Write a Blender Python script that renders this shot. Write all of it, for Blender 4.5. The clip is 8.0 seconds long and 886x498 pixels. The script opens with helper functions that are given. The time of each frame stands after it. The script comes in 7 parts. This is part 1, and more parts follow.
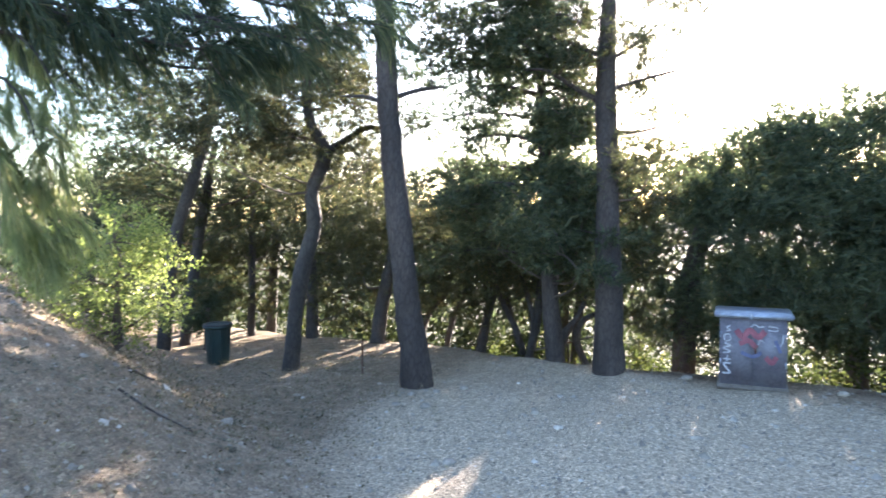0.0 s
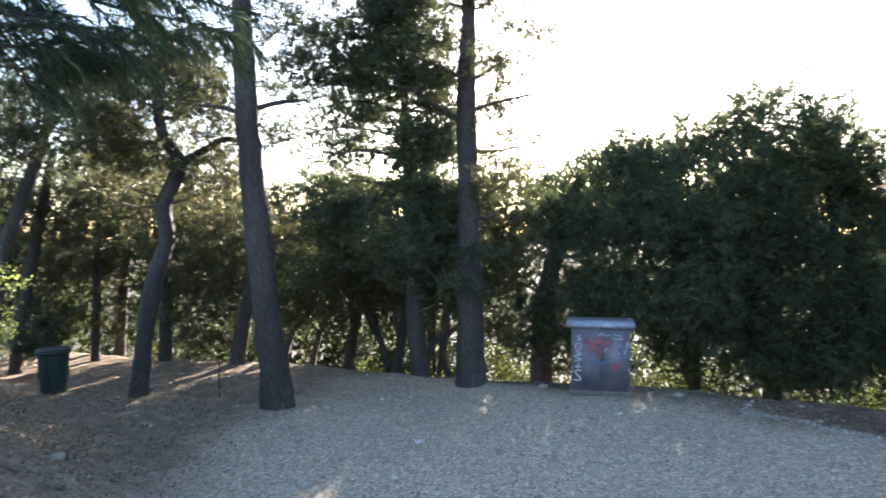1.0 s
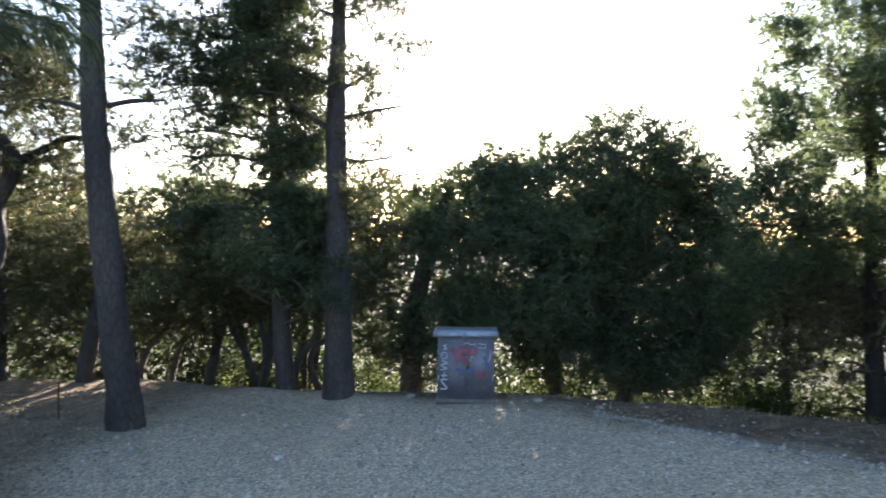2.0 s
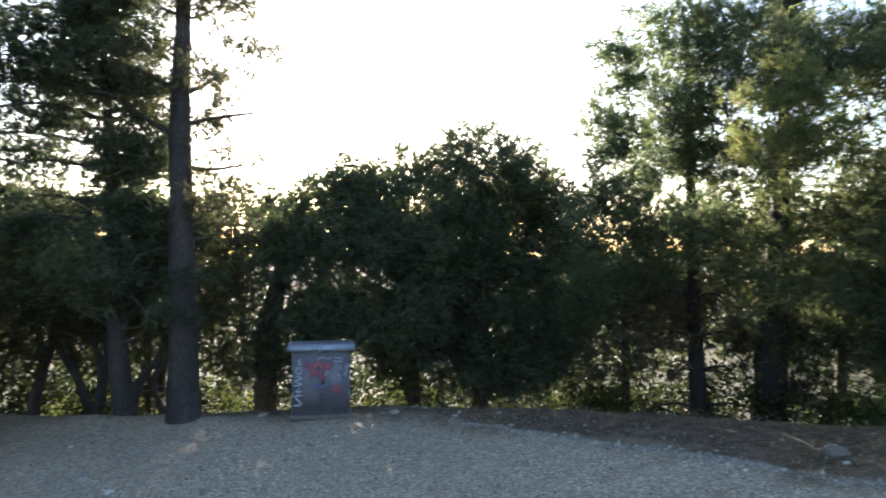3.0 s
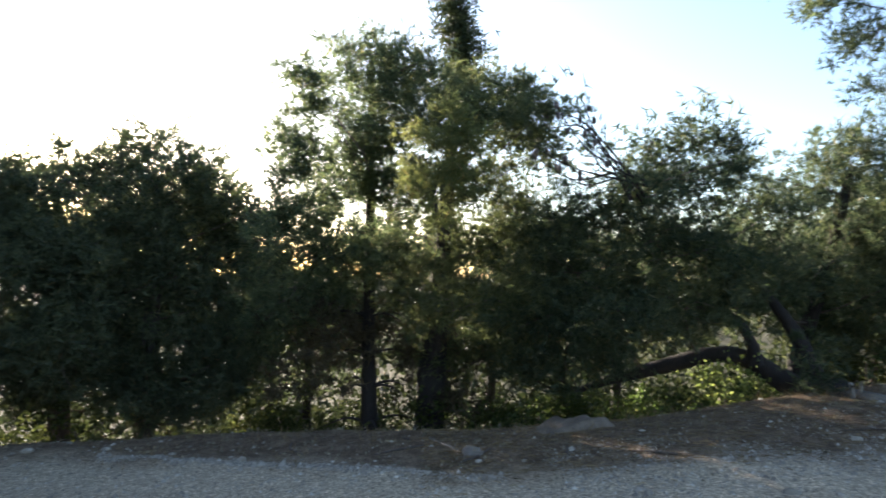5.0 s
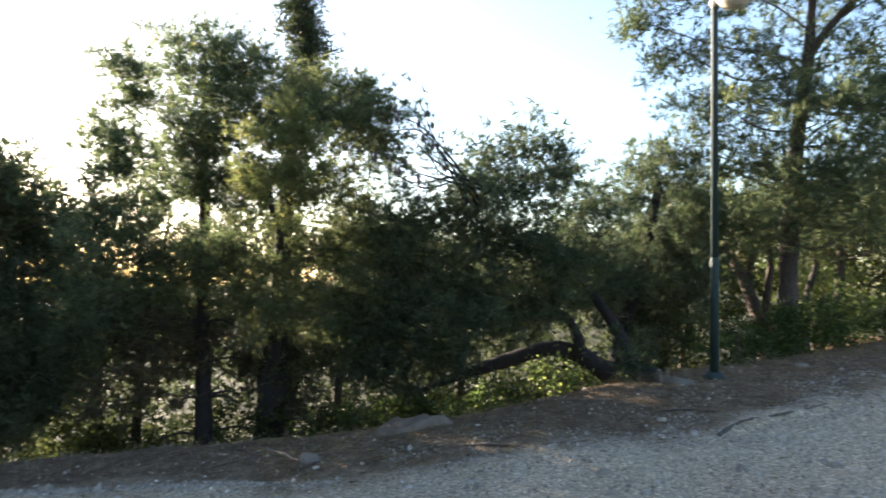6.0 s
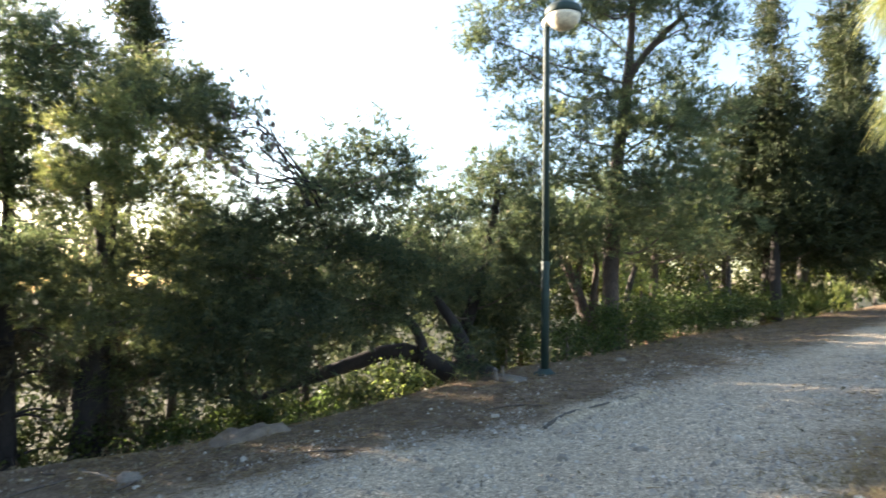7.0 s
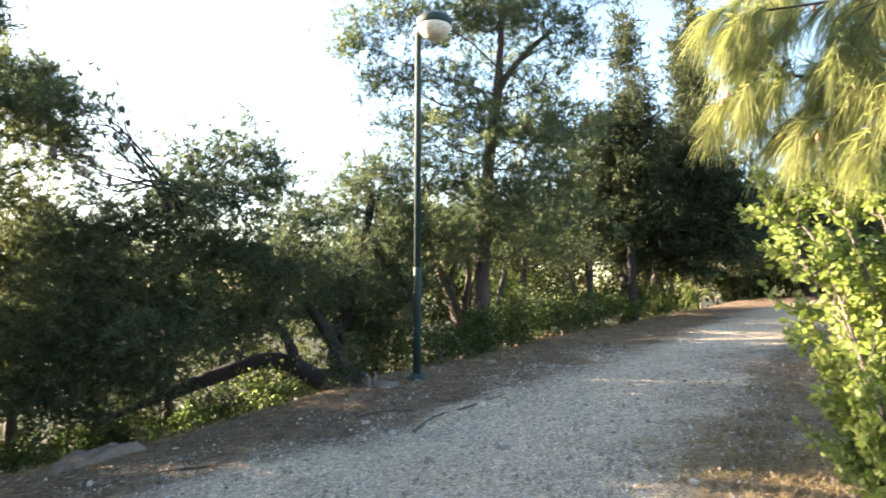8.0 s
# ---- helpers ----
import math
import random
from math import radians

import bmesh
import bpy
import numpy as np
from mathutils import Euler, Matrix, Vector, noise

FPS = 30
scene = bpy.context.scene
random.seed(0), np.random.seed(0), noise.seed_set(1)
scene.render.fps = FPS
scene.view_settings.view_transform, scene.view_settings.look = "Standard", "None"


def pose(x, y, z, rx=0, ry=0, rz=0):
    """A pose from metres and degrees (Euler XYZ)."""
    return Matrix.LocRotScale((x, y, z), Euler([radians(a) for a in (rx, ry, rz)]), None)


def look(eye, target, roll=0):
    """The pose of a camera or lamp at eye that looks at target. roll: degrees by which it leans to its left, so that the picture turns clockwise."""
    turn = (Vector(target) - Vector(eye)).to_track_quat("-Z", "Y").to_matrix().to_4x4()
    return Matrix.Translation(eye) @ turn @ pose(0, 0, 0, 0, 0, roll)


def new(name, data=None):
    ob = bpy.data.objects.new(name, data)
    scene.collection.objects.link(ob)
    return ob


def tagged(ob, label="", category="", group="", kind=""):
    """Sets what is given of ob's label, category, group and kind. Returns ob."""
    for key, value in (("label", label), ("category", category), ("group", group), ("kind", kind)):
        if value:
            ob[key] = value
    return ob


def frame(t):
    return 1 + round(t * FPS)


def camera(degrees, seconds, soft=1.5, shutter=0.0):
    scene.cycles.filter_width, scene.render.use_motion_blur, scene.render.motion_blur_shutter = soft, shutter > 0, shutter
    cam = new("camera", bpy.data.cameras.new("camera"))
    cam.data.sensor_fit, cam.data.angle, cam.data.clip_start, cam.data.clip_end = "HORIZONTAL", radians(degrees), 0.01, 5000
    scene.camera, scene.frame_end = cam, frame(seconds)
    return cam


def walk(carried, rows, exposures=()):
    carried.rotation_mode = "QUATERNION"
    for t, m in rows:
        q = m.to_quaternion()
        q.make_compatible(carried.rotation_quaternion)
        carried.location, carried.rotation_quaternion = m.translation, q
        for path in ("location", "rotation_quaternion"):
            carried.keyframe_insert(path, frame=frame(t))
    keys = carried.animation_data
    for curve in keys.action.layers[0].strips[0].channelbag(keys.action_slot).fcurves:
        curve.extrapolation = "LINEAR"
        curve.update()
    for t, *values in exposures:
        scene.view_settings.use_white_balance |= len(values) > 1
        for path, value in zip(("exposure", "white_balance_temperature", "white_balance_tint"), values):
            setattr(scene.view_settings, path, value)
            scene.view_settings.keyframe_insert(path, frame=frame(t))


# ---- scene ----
cam = camera(68.86, 8.0, 1.6, 0.4)
PATH = [
    (0, (-0.017, 0.033, 1.552), (1.0402, 1.7260, 1.4353), -0.62),
    (0.5, (0.018, 0.006, 1.545), (1.2362, 1.5901, 1.4575), -0.47),
    (1, (0.062, -0.029, 1.550), (1.4322, 1.4257, 1.4781), -0.33),
    (1.5, (0.113, -0.070, 1.546), (1.6108, 1.2537, 1.4915), 0.03),
    (1.7, (0.137, -0.097, 1.549), (1.6819, 1.1722, 1.4995), 0.27),
    (2.8, (0.234, -0.187, 1.553), (2.0194, 0.7146, 1.5422), 0.17),
    (3, (0.252, -0.207, 1.557), (2.0754, 0.6160, 1.5528), 0.15),
    (3.5, (0.266, -0.249, 1.556), (2.1713, 0.3576, 1.5711), 0.93),
    (4, (0.297, -0.287, 1.556), (2.2594, 0.0964, 1.5931), 1.80),
    (5.3, (0.304, -0.450, 1.551), (2.2923, -0.6468, 1.6344), 2.08),
    (5.5, (0.298, -0.473, 1.552), (2.2754, -0.7593, 1.6403), 1.90),
    (6, (0.293, -0.553, 1.545), (2.2246, -1.0602, 1.6443), 1.26),
    (6.5, (0.275, -0.612, 1.547), (2.1365, -1.3353, 1.6545), 0.97),
    (7, (0.249, -0.658, 1.548), (2.0164, -1.5862, 1.6660), 0.89),
    (7.5, (0.223, -0.702, 1.545), (1.8842, -1.8083, 1.6752), 0.46),
    (8, (0.189, -0.732, 1.549), (1.7546, -1.9689, 1.6878), 0.06),
]
SKY = 0.075
EXPOSURES = [(0.0, 4.0, 5850, 18), (0.5, 3.7, 5850, 18), (1.0, 3.42, 5850, 18), (1.5, 3.22, 5850, 17), (3.0, 2.92, 5950, 15), (3.5, 2.82, 6000, 15), (4.0, 2.75, 6050, 15), (5.5, 2.72, 6200, 16),
             (6.0, 2.92, 6300, 16), (6.5, 3.15, 6400, 15), (7.0, 3.3, 6500, 15), (8.0, 3.5, 6700, 16)]
walk(cam, [(t, look(eye, target, roll)) for t, eye, target, roll in PATH], EXPOSURES)
ROCKS = [(3.2, 5.55, 0.06), (3.0, 5.8, 0.05), (2.55, 4.1, 0.055), (4.5, 5.0, 0.035), (1.2, 5.3, 0.06), (3.9, 5.9, 0.05), (5.2, 3.1, 0.03), (3.6, 6.0, 0.045), (4.9, -3.9, 0.04), (6.7, 3.3, 0.05), (6.8, 2.6, 0.04), (6.2, 4.75, 0.06)]
HOUSE = (27.6, -32.6)
SUN_SPOTS = [(1.75, 3.5, 0, 0.13), (2.0, 3.62, 0, 0.13), (2.25, 3.75, 0, 0.1), (8.5, -14.6, 0, 0.3), (8.7, -16.4, 0, 0.45), (8.75, -18.3, 0, 0.6), (8.5, -20.2, 0, 0.7), (8.3, -22.0, 0, 0.7), (9.5, -16.9, 0.45, 0.35), (6.1, -0.3, 2.75, 0.2), (1.3, -3.5, 1.1, 0.12), (1.1, -3.55, 1.4, 0.1), (1.1, -3.55, 1.95, 0.12), (1.6, -4.75, 0, 0.27), (0.75, 6.3, 0.75, 0.25), (7.80, -4.02, 0.45, 0.24), (8.7, -3.3, 0.55, 0.12), (8.8, -2.3, 0.5, 0.1), (6.6, -1.95, 0.12, 0.05), (6.25, -0.7, 0.06, 0.02), (5.55, -0.6, 0, 0.02),
             (-0.06, 2.93, 1.67, 0.1)]      # x, y, height and width of the gaps through which sun falls

# ---- light ----
SUN_AZ, SUN_EL = radians(57.5), radians(12.0)      # clockwise from +y, above the horizon
world = bpy.data.worlds.new("sky")
scene.world = world
world.use_nodes = True
_n = world.node_tree.nodes
_sky = _n.new("ShaderNodeTexSky")
_sky.sky_type = "NISHITA"
_sky.sun_disc = False
_sky.sun_elevation, _sky.sun_rotation = SUN_EL, SUN_AZ
_sky.air_density, _sky.dust_density, _sky.ozone_density = 1.0, 1.1, 1.5
_n["Background"].inputs["Strength"].default_value = SKY
world.node_tree.links.new(_sky.outputs["Color"], _n["Background"].inputs["Color"])
sun = new("sun", bpy.data.lights.new("sun", "SUN"))
sun.data.energy, sun.data.angle, sun.data.color = 5.0, radians(0.6), (1.0, 0.86, 0.66)
sun.matrix_world = look((0, 0, 0), (-math.sin(SUN_AZ) * math.cos(SUN_EL), -math.cos(SUN_AZ) * math.cos(SUN_EL), -math.sin(SUN_EL)))


# ---- materials ----
def material(name, rough=0.8, metal=0.0):
    m = bpy.data.materials.new(name)
    m.use_nodes = True
    t = m.node_tree
    b = t.nodes["Principled BSDF"]
    b.inputs["Roughness"].default_value = rough
    b.inputs["Metallic"].default_value = metal
    return m, t, b


def node(t, kind, **sockets):
    n = t.nodes.new(kind)
    for k, v in sockets.items():
        n.inputs[k].default_value = v
    return n


def noise_at(t, scale, detail=4.0, rough=0.6, coords="Object"):
    c = t.nodes.new("ShaderNodeTexCoord")
    n = node(t, "ShaderNodeTexNoise", Scale=scale, Detail=detail, Roughness=rough)
    t.links.new(c.outputs[coords], n.inputs["Vector"])
    return n


def ramp(t, src, stops):
    r = t.nodes.new("ShaderNodeValToRGB")
    e = r.color_ramp.elements
    while len(e) < len(stops):
        e.new(0.5)
    for el, (p, c) in zip(e, stops):
        el.position, el.color = p, (*c, 1)
    t.links.new(src, r.inputs["Fac"])
    return r


def mixed(t, a, b, fac, mode="MIX"):
    m = t.nodes.new("ShaderNodeMix")
    m.data_type, m.blend_type = "RGBA", mode
    for sock, v in ((6, a), (7, b), (0, fac)):
        if isinstance(v, (int, float)):
            m.inputs[sock].default_value = v
        elif isinstance(v, tuple):
            m.inputs[sock].default_value = (*v, 1)
        else:
            t.links.new(v, m.inputs[sock])
    return m.outputs[2]


def bump(t, b, src, strength, distance):
    n = node(t, "ShaderNodeBump", Strength=strength, Distance=distance)
    t.links.new(src, n.inputs["Height"])
    t.links.new(n.outputs["Normal"], b.inputs["Normal"])


def speckled(name, dark, light, scale, rough=0.85, metal=0.0, relief=0.3, depth=0.004, fine=9.0):
    """A surface of two tones in broad stains with a fine grain."""
    m, t, b = material(name, rough, metal)
    broad, grain = noise_at(t, scale), noise_at(t, scale * fine, 6.0, 0.7)
    a = ramp(t, broad.outputs["Fac"], ((0.32, dark), (0.68, light))).outputs["Color"]
    g = ramp(t, grain.outputs["Fac"], ((0.3, (0.62, 0.62, 0.62)), (0.7, (1.15, 1.15, 1.15)))).outputs["Color"]
    t.links.new(mixed(t, a, g, 1.0, "MULTIPLY"), b.inputs["Base Color"])
    bump(t, b, grain.outputs["Fac"], relief, depth)
    return m


def bark(name, dark, light):
    """Furrowed bark: plates stretched along the trunk."""
    m, t, b = material(name, 0.92)
    c = t.nodes.new("ShaderNodeTexCoord")
    s = node(t, "ShaderNodeMapping", Scale=(1.0, 1.0, 0.28))
    t.links.new(c.outputs["Object"], s.inputs["Vector"])
    v = node(t, "ShaderNodeTexVoronoi", Scale=25.0, Randomness=1.0)
    v.feature = "DISTANCE_TO_EDGE"
    n = node(t, "ShaderNodeTexNoise", Scale=60.0, Detail=6.0, Roughness=0.7)
    w = node(t, "ShaderNodeTexNoise", Scale=3.0, Detail=3.0)
    for q in (n, w):
        t.links.new(s.outputs["Vector"], q.inputs["Vector"])
    warp = node(t, "ShaderNodeTexNoise", Scale=9.0, Detail=3.0)
    t.links.new(s.outputs["Vector"], warp.inputs["Vector"])
    add = t.nodes.new("ShaderNodeVectorMath")
    add.operation = "MULTIPLY_ADD"
    add.inputs[1].default_value = (0.09, 0.09, 0.09)
    t.links.new(warp.outputs["Color"], add.inputs[0])
    t.links.new(s.outputs["Vector"], add.inputs[2])
    t.links.new(add.outputs[0], v.inputs["Vector"])
    plates = ramp(t, v.outputs["Distance"], ((0.0, (0.58, 0.56, 0.55)), (0.14, (1, 1, 1)))).outputs["Color"]
    tone = ramp(t, w.outputs["Fac"], ((0.3, dark), (0.7, light))).outputs["Color"]
    g = ramp(t, n.outputs["Fac"], ((0.25, (0.6, 0.6, 0.6)), (0.75, (1.2, 1.2, 1.2)))).outputs["Color"]
    t.links.new(mixed(t, mixed(t, tone, plates, 1.0, "MULTIPLY"), g, 1.0, "MULTIPLY"), b.inputs["Base Color"])
    bump(t, b, mixed(t, plates, g, 0.6), 0.6, 0.016)
    return m


def foliage(name, dark, light, odd, through_light=0.45, rough=0.55, gloss=0.15):
    """Thin leaves: each leaf or needle has a tone of its own, and lets part of the light through."""
    m, t, b = material(name, rough)
    g = t.nodes.new("ShaderNodeNewGeometry")
    own = ramp(t, g.outputs["Random Per Island"], ((0.0, dark), (0.75, light), (0.93, light), (1.0, odd))).outputs["Color"]
    big = noise_at(t, 1.7, 2.0)
    tone = ramp(t, big.outputs["Fac"], ((0.3, (0.7, 0.75, 0.7)), (0.7, (1.25, 1.2, 1.0)))).outputs["Color"]
    col = mixed(t, own, tone, 1.0, "MULTIPLY")
    t.links.new(col, b.inputs["Base Color"])
    b.inputs["Specular IOR Level"].default_value = gloss
    tr = t.nodes.new("ShaderNodeBsdfTranslucent")
    t.links.new(mixed(t, col, (1.5, 1.62, 1.25), 1.0, "MULTIPLY"), tr.inputs["Color"])
    mx = node(t, "ShaderNodeMixShader", Fac=through_light)
    t.links.new(b.outputs["BSDF"], mx.inputs[1])
    t.links.new(tr.outputs["BSDF"], mx.inputs[2])
    t.links.new(mx.outputs["Shader"], t.nodes["Material Output"].inputs["Surface"])
    return m


PINE = foliage("pine_needles", (0.04, 0.053, 0.037), (0.112, 0.132, 0.082), (0.22, 0.18, 0.1), 0.55)
# Pine needles darkened for backlit crowns; their shade is in the colour.
PINE_SHADED = foliage("shaded_pine_needles", (0.024, 0.038, 0.028), (0.084, 0.1, 0.064), (0.17, 0.15, 0.085), 0.42)
PINE_BROWN = foliage("brownish_pine_needles", (0.03, 0.034, 0.023), (0.085, 0.083, 0.05), (0.17, 0.115, 0.065), 0.35)
PINE_OLIVE = foliage("olive_pine_needles", (0.035, 0.045, 0.027), (0.108, 0.118, 0.064), (0.2, 0.165, 0.09), 0.5)
# Needles brightened in colour so that the hanging boughs look sunlit.
PINE_LIT = foliage("sunlit_pine_needles", (0.115, 0.134, 0.06), (0.28, 0.283, 0.135), (0.4, 0.31, 0.15), 0.5, 0.45, 0.3)
DARK = foliage("dark_leaves", (0.034, 0.045, 0.032), (0.085, 0.1, 0.064), (0.16, 0.135, 0.08), 0.35)
OAK = foliage("oak_leaves", (0.036, 0.043, 0.026), (0.1, 0.104, 0.055), (0.22, 0.17, 0.08), 0.3)
CYPRESS = foliage("cypress_sprays", (0.02, 0.029, 0.017), (0.055, 0.066, 0.037), (0.11, 0.1, 0.06), 0.25)
# Mastic's own light green; also given to other bushes to look sunlit.
MASTIC = foliage("mastic_and_sunlit_leaves", (0.105, 0.13, 0.048), (0.2, 0.222, 0.085), (0.31, 0.29, 0.115), 0.5, 0.4)
SHRUB = foliage("shrub_leaves", (0.026, 0.034, 0.014), (0.066, 0.075, 0.029), (0.13, 0.115, 0.05), 0.35, 0.8, 0.05)
# Crusted soil darkened to show the shade on the gravel's stepped edge.
SHADED_SOIL = speckled("shaded_crusted_soil", (0.06, 0.05, 0.04), (0.14, 0.12, 0.095), 40.0, 0.95, 0.0, 0.6, 0.01)
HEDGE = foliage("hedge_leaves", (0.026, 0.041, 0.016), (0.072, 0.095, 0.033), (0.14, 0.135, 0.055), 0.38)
NEAR_LEAF = foliage("bush_leaves", (0.035, 0.055, 0.018), (0.095, 0.125, 0.042), (0.2, 0.2, 0.08), 0.45, 0.45, 0.25)
# NEAR_LEAF brightened for the bush by the path; sunlight in the colour.
BUSH_LEAF = foliage("sunlit_bush_leaves", (0.12, 0.155, 0.04), (0.24, 0.275, 0.09), (0.33, 0.32, 0.12), 0.45, 0.45, 0.3)
BUD = speckled("reddish_pine_buds", (0.3, 0.11, 0.05), (0.42, 0.19, 0.09), 60.0)
WITHERED = foliage("withered_needles", (0.028, 0.022, 0.015), (0.075, 0.06, 0.038), (0.14, 0.1, 0.06), 0.2)
# Lighter needle copy that carries one bough's sunlight in its colour.
PINE_SUNLIT = foliage("sunlit_bough_needles", (0.068, 0.08, 0.037), (0.155, 0.157, 0.073), (0.25, 0.18, 0.09), 0.55)
SAND = speckled("sandy_soil", (0.1, 0.074, 0.052), (0.19, 0.145, 0.105), 6.0)
STRAW = foliage("dry_grass_blades", (0.15, 0.11, 0.066), (0.3, 0.23, 0.145), (0.44, 0.37, 0.25), 0.2, 0.8)
DRY_NEEDLE = foliage("dry_needle_litter", (0.11, 0.074, 0.045), (0.24, 0.17, 0.105), (0.36, 0.28, 0.18), 0.1, 0.85)
LITTER = foliage("fallen_leaves", (0.13, 0.105, 0.082), (0.23, 0.19, 0.15), (0.33, 0.29, 0.24), 0.1, 0.85)
PALE_LITTER = foliage("pale_fallen_leaves", (0.15, 0.122, 0.095), (0.27, 0.228, 0.182), (0.45, 0.4, 0.33), 0.1, 0.85)
FARWOOD = foliage("far_wood_leaves", (0.026, 0.034, 0.02), (0.055, 0.063, 0.036), (0.08, 0.075, 0.045), 0.15, 0.85, 0.04)
BARK_PINE = bark("pine_bark", (0.035, 0.028, 0.025), (0.09, 0.072, 0.062))
# Bark darkened to near black, so trunks read as backlit.
BARK_DARK = bark("backlit_pine_bark", (0.012, 0.0085, 0.007), (0.029, 0.0205, 0.016))
BARK_RED = bark("reddish_pine_bark", (0.045, 0.031, 0.025), (0.11, 0.078, 0.062))
BARK_GREY = bark("grey_bark", (0.036, 0.031, 0.027), (0.088, 0.076, 0.065))
TWIG = speckled("twig_bark", (0.06, 0.045, 0.035), (0.13, 0.1, 0.08), 14.0)
STONE = speckled("limestone", (0.24, 0.205, 0.16), (0.4, 0.35, 0.28), 22.0, 0.9)
CONCRETE = speckled("concrete", (0.11, 0.092, 0.074), (0.2, 0.17, 0.14), 5.0, 0.9)
POST_GREEN = speckled("green_post_paint", (0.008, 0.024, 0.02), (0.015, 0.038, 0.032), 6.0, 0.7, 0.0, 0.08)
GLOBE = speckled("cream_plastic", (0.62, 0.56, 0.44), (0.72, 0.67, 0.55), 3.0, 0.3, 0.0, 0.02)
BIN_GREEN = speckled("green_bin_plastic", (0.012, 0.03, 0.028), (0.025, 0.05, 0.045), 5.0, 0.5, 0.0, 0.1)
BAG = speckled("black_bag", (0.006, 0.006, 0.007), (0.015, 0.015, 0.016), 8.0, 0.35, 0.0, 0.3)
BOX_PAINT = speckled("cabinet_paint", (0.11, 0.10, 0.12), (0.2, 0.19, 0.21), 4.0, 0.6, 0.0, 0.2)
LID_METAL = speckled("zinc_lid", (0.26, 0.28, 0.33), (0.44, 0.47, 0.53), 9.0, 0.45, 0.3, 0.15)
WHITE_SPRAY = speckled("white_spray_paint", (0.28, 0.28, 0.3), (0.46, 0.46, 0.48), 16.0, 0.7)
RED_SPRAY = speckled("red_spray_paint", (0.2, 0.06, 0.08), (0.3, 0.1, 0.12), 9.0, 0.7)
BLUE_SPRAY = speckled("blue_spray_paint", (0.08, 0.085, 0.16), (0.12, 0.13, 0.22), 9.0, 0.7)
RUST = speckled("rusty_iron", (0.09, 0.045, 0.03), (0.19, 0.1, 0.06), 20.0, 0.85, 0.2)
PLASTER = speckled("far_plaster", (0.36, 0.345, 0.32), (0.48, 0.46, 0.43), 2.0, 0.9)
ROOF_TILE = speckled("far_roof", (0.3, 0.13, 0.08), (0.42, 0.2, 0.13), 3.0, 0.9)


# ---- the lie of the land ----
def ease(v):
    v = np.clip(v, 0, 1)
    return v * v * (3 - 2 * v)


SLOPE_Y = [-80, -25, -15, -10, -7, -4.9, -3, 0, 2.5, 5, 9.5, 20, 80]
SLOPE_Z = [3, 1.55, 1.12, .85, .68, .48, .22, -.05, -.3, -.38, -.57, -1.2, -5]
EDGE_Y = [-60, -30, -24, -19, -14.5, -9, -6.6, -4, -2.5, -1.8, -.5, .75, 2, 3.2, 4, 5, 6, 7.5, 9, 10.3, 12, 20, 60]
EDGE_X = [13, 12, 11.2, 9.9, 8.7, 7.7, 7.1, 6.9, 6.5, 6.6, 6.7, 6.9, 7.2, 7.0, 6.8, 6.3, 5.9, 5.1, 4.8, 4.2, 3.6, 1.5, -8]


ROAD_Y = [-60, -31, -26, -21, -16, -11.5, -7.5, -4.2, -2, -.8, 1, 3, 5, 7, 9, 60]
ROAD_W = [-60, -12, -1, 5.4, 6.2, 4.9, 3.75, 2.6, 1.9, -2, -3, 0.6, 1.9, 4.4, 8, 60]
ROAD_E = [-52, -5, 5.2, 8.3, 7.6, 6.4, 5.55, 4.9, 5.1, 5.25, 6.0, 6.8, 6.0, 5.4, 5, 5]


def edge(y):
    """x of the brink, past which the hillside falls away."""
    return np.mean([np.interp(y + o, EDGE_Y, EDGE_X) for o in (-.6, -.3, 0, .3, .6)], 0)


def land(x, y):
    x, y = np.asarray(x, float), np.asarray(y, float)
    z = np.mean([np.interp(y + o, SLOPE_Y, SLOPE_Z) for o in (-.8, -.4, 0, .4, .8)], 0)
    z = z + 1.75 * ease((2.0 - x) / 3.2) * ease((y - 1.5) / 4) * ease((16 - y) / 6)
    s = np.maximum(x - edge(y), 0)
    return z - np.minimum(.42 * s * ease(s / 1.2 + .15), 6)


def lattice(x, y, cell, seed):
    """Smooth random heights, -1 to 1, on a grid of that cell size."""
    u, v = np.asarray(x) / cell, np.asarray(y) / cell
    i, j = np.floor(u).astype(np.int64), np.floor(v).astype(np.int64)
    fu, fv = u - i, v - j
    fu, fv = fu * fu * (3 - 2 * fu), fv * fv * (3 - 2 * fv)

    def h(a, b):
        k = (a * 374761393 + b * 668265263 + seed * 974711) & 0x7FFFFFFF
        k = ((k ^ (k >> 13)) * 1274126177) & 0x7FFFFFFF
        return ((k ^ (k >> 16)) & 0xFFFF) / 32767.5 - 1

    return (h(i, j) * (1 - fu) + h(i + 1, j) * fu) * (1 - fv) + (h(i, j + 1) * (1 - fu) + h(i + 1, j + 1) * fu) * fv


def relief(x, y):
    lip = 0.035 * np.exp(-((x - np.interp(y, ROAD_Y, ROAD_E)) / 0.13) ** 2) * (0.6 + 0.6 * lattice(x, y, 0.5, 8))
    step = 0.065 / (1 + np.exp(-(x - 4.8 - 0.12 * (-4.2 - y) - 0.05 * lattice(y, y, 0.25, 4)) / 0.012)) * ease((y + 5.7) / 0.3) * ease((-4.0 - y) / 0.3) * np.exp(-np.maximum(x - 4.9, 0) / 0.5)
    return lip + step + 0.035 * lattice(x, y, 1.3, 1) + 0.016 * lattice(x, y, 0.42, 2) + 0.007 * lattice(x, y, 0.16, 3)


def ground_z(x, y):
    return float(land(x, y) + relief(x, y))


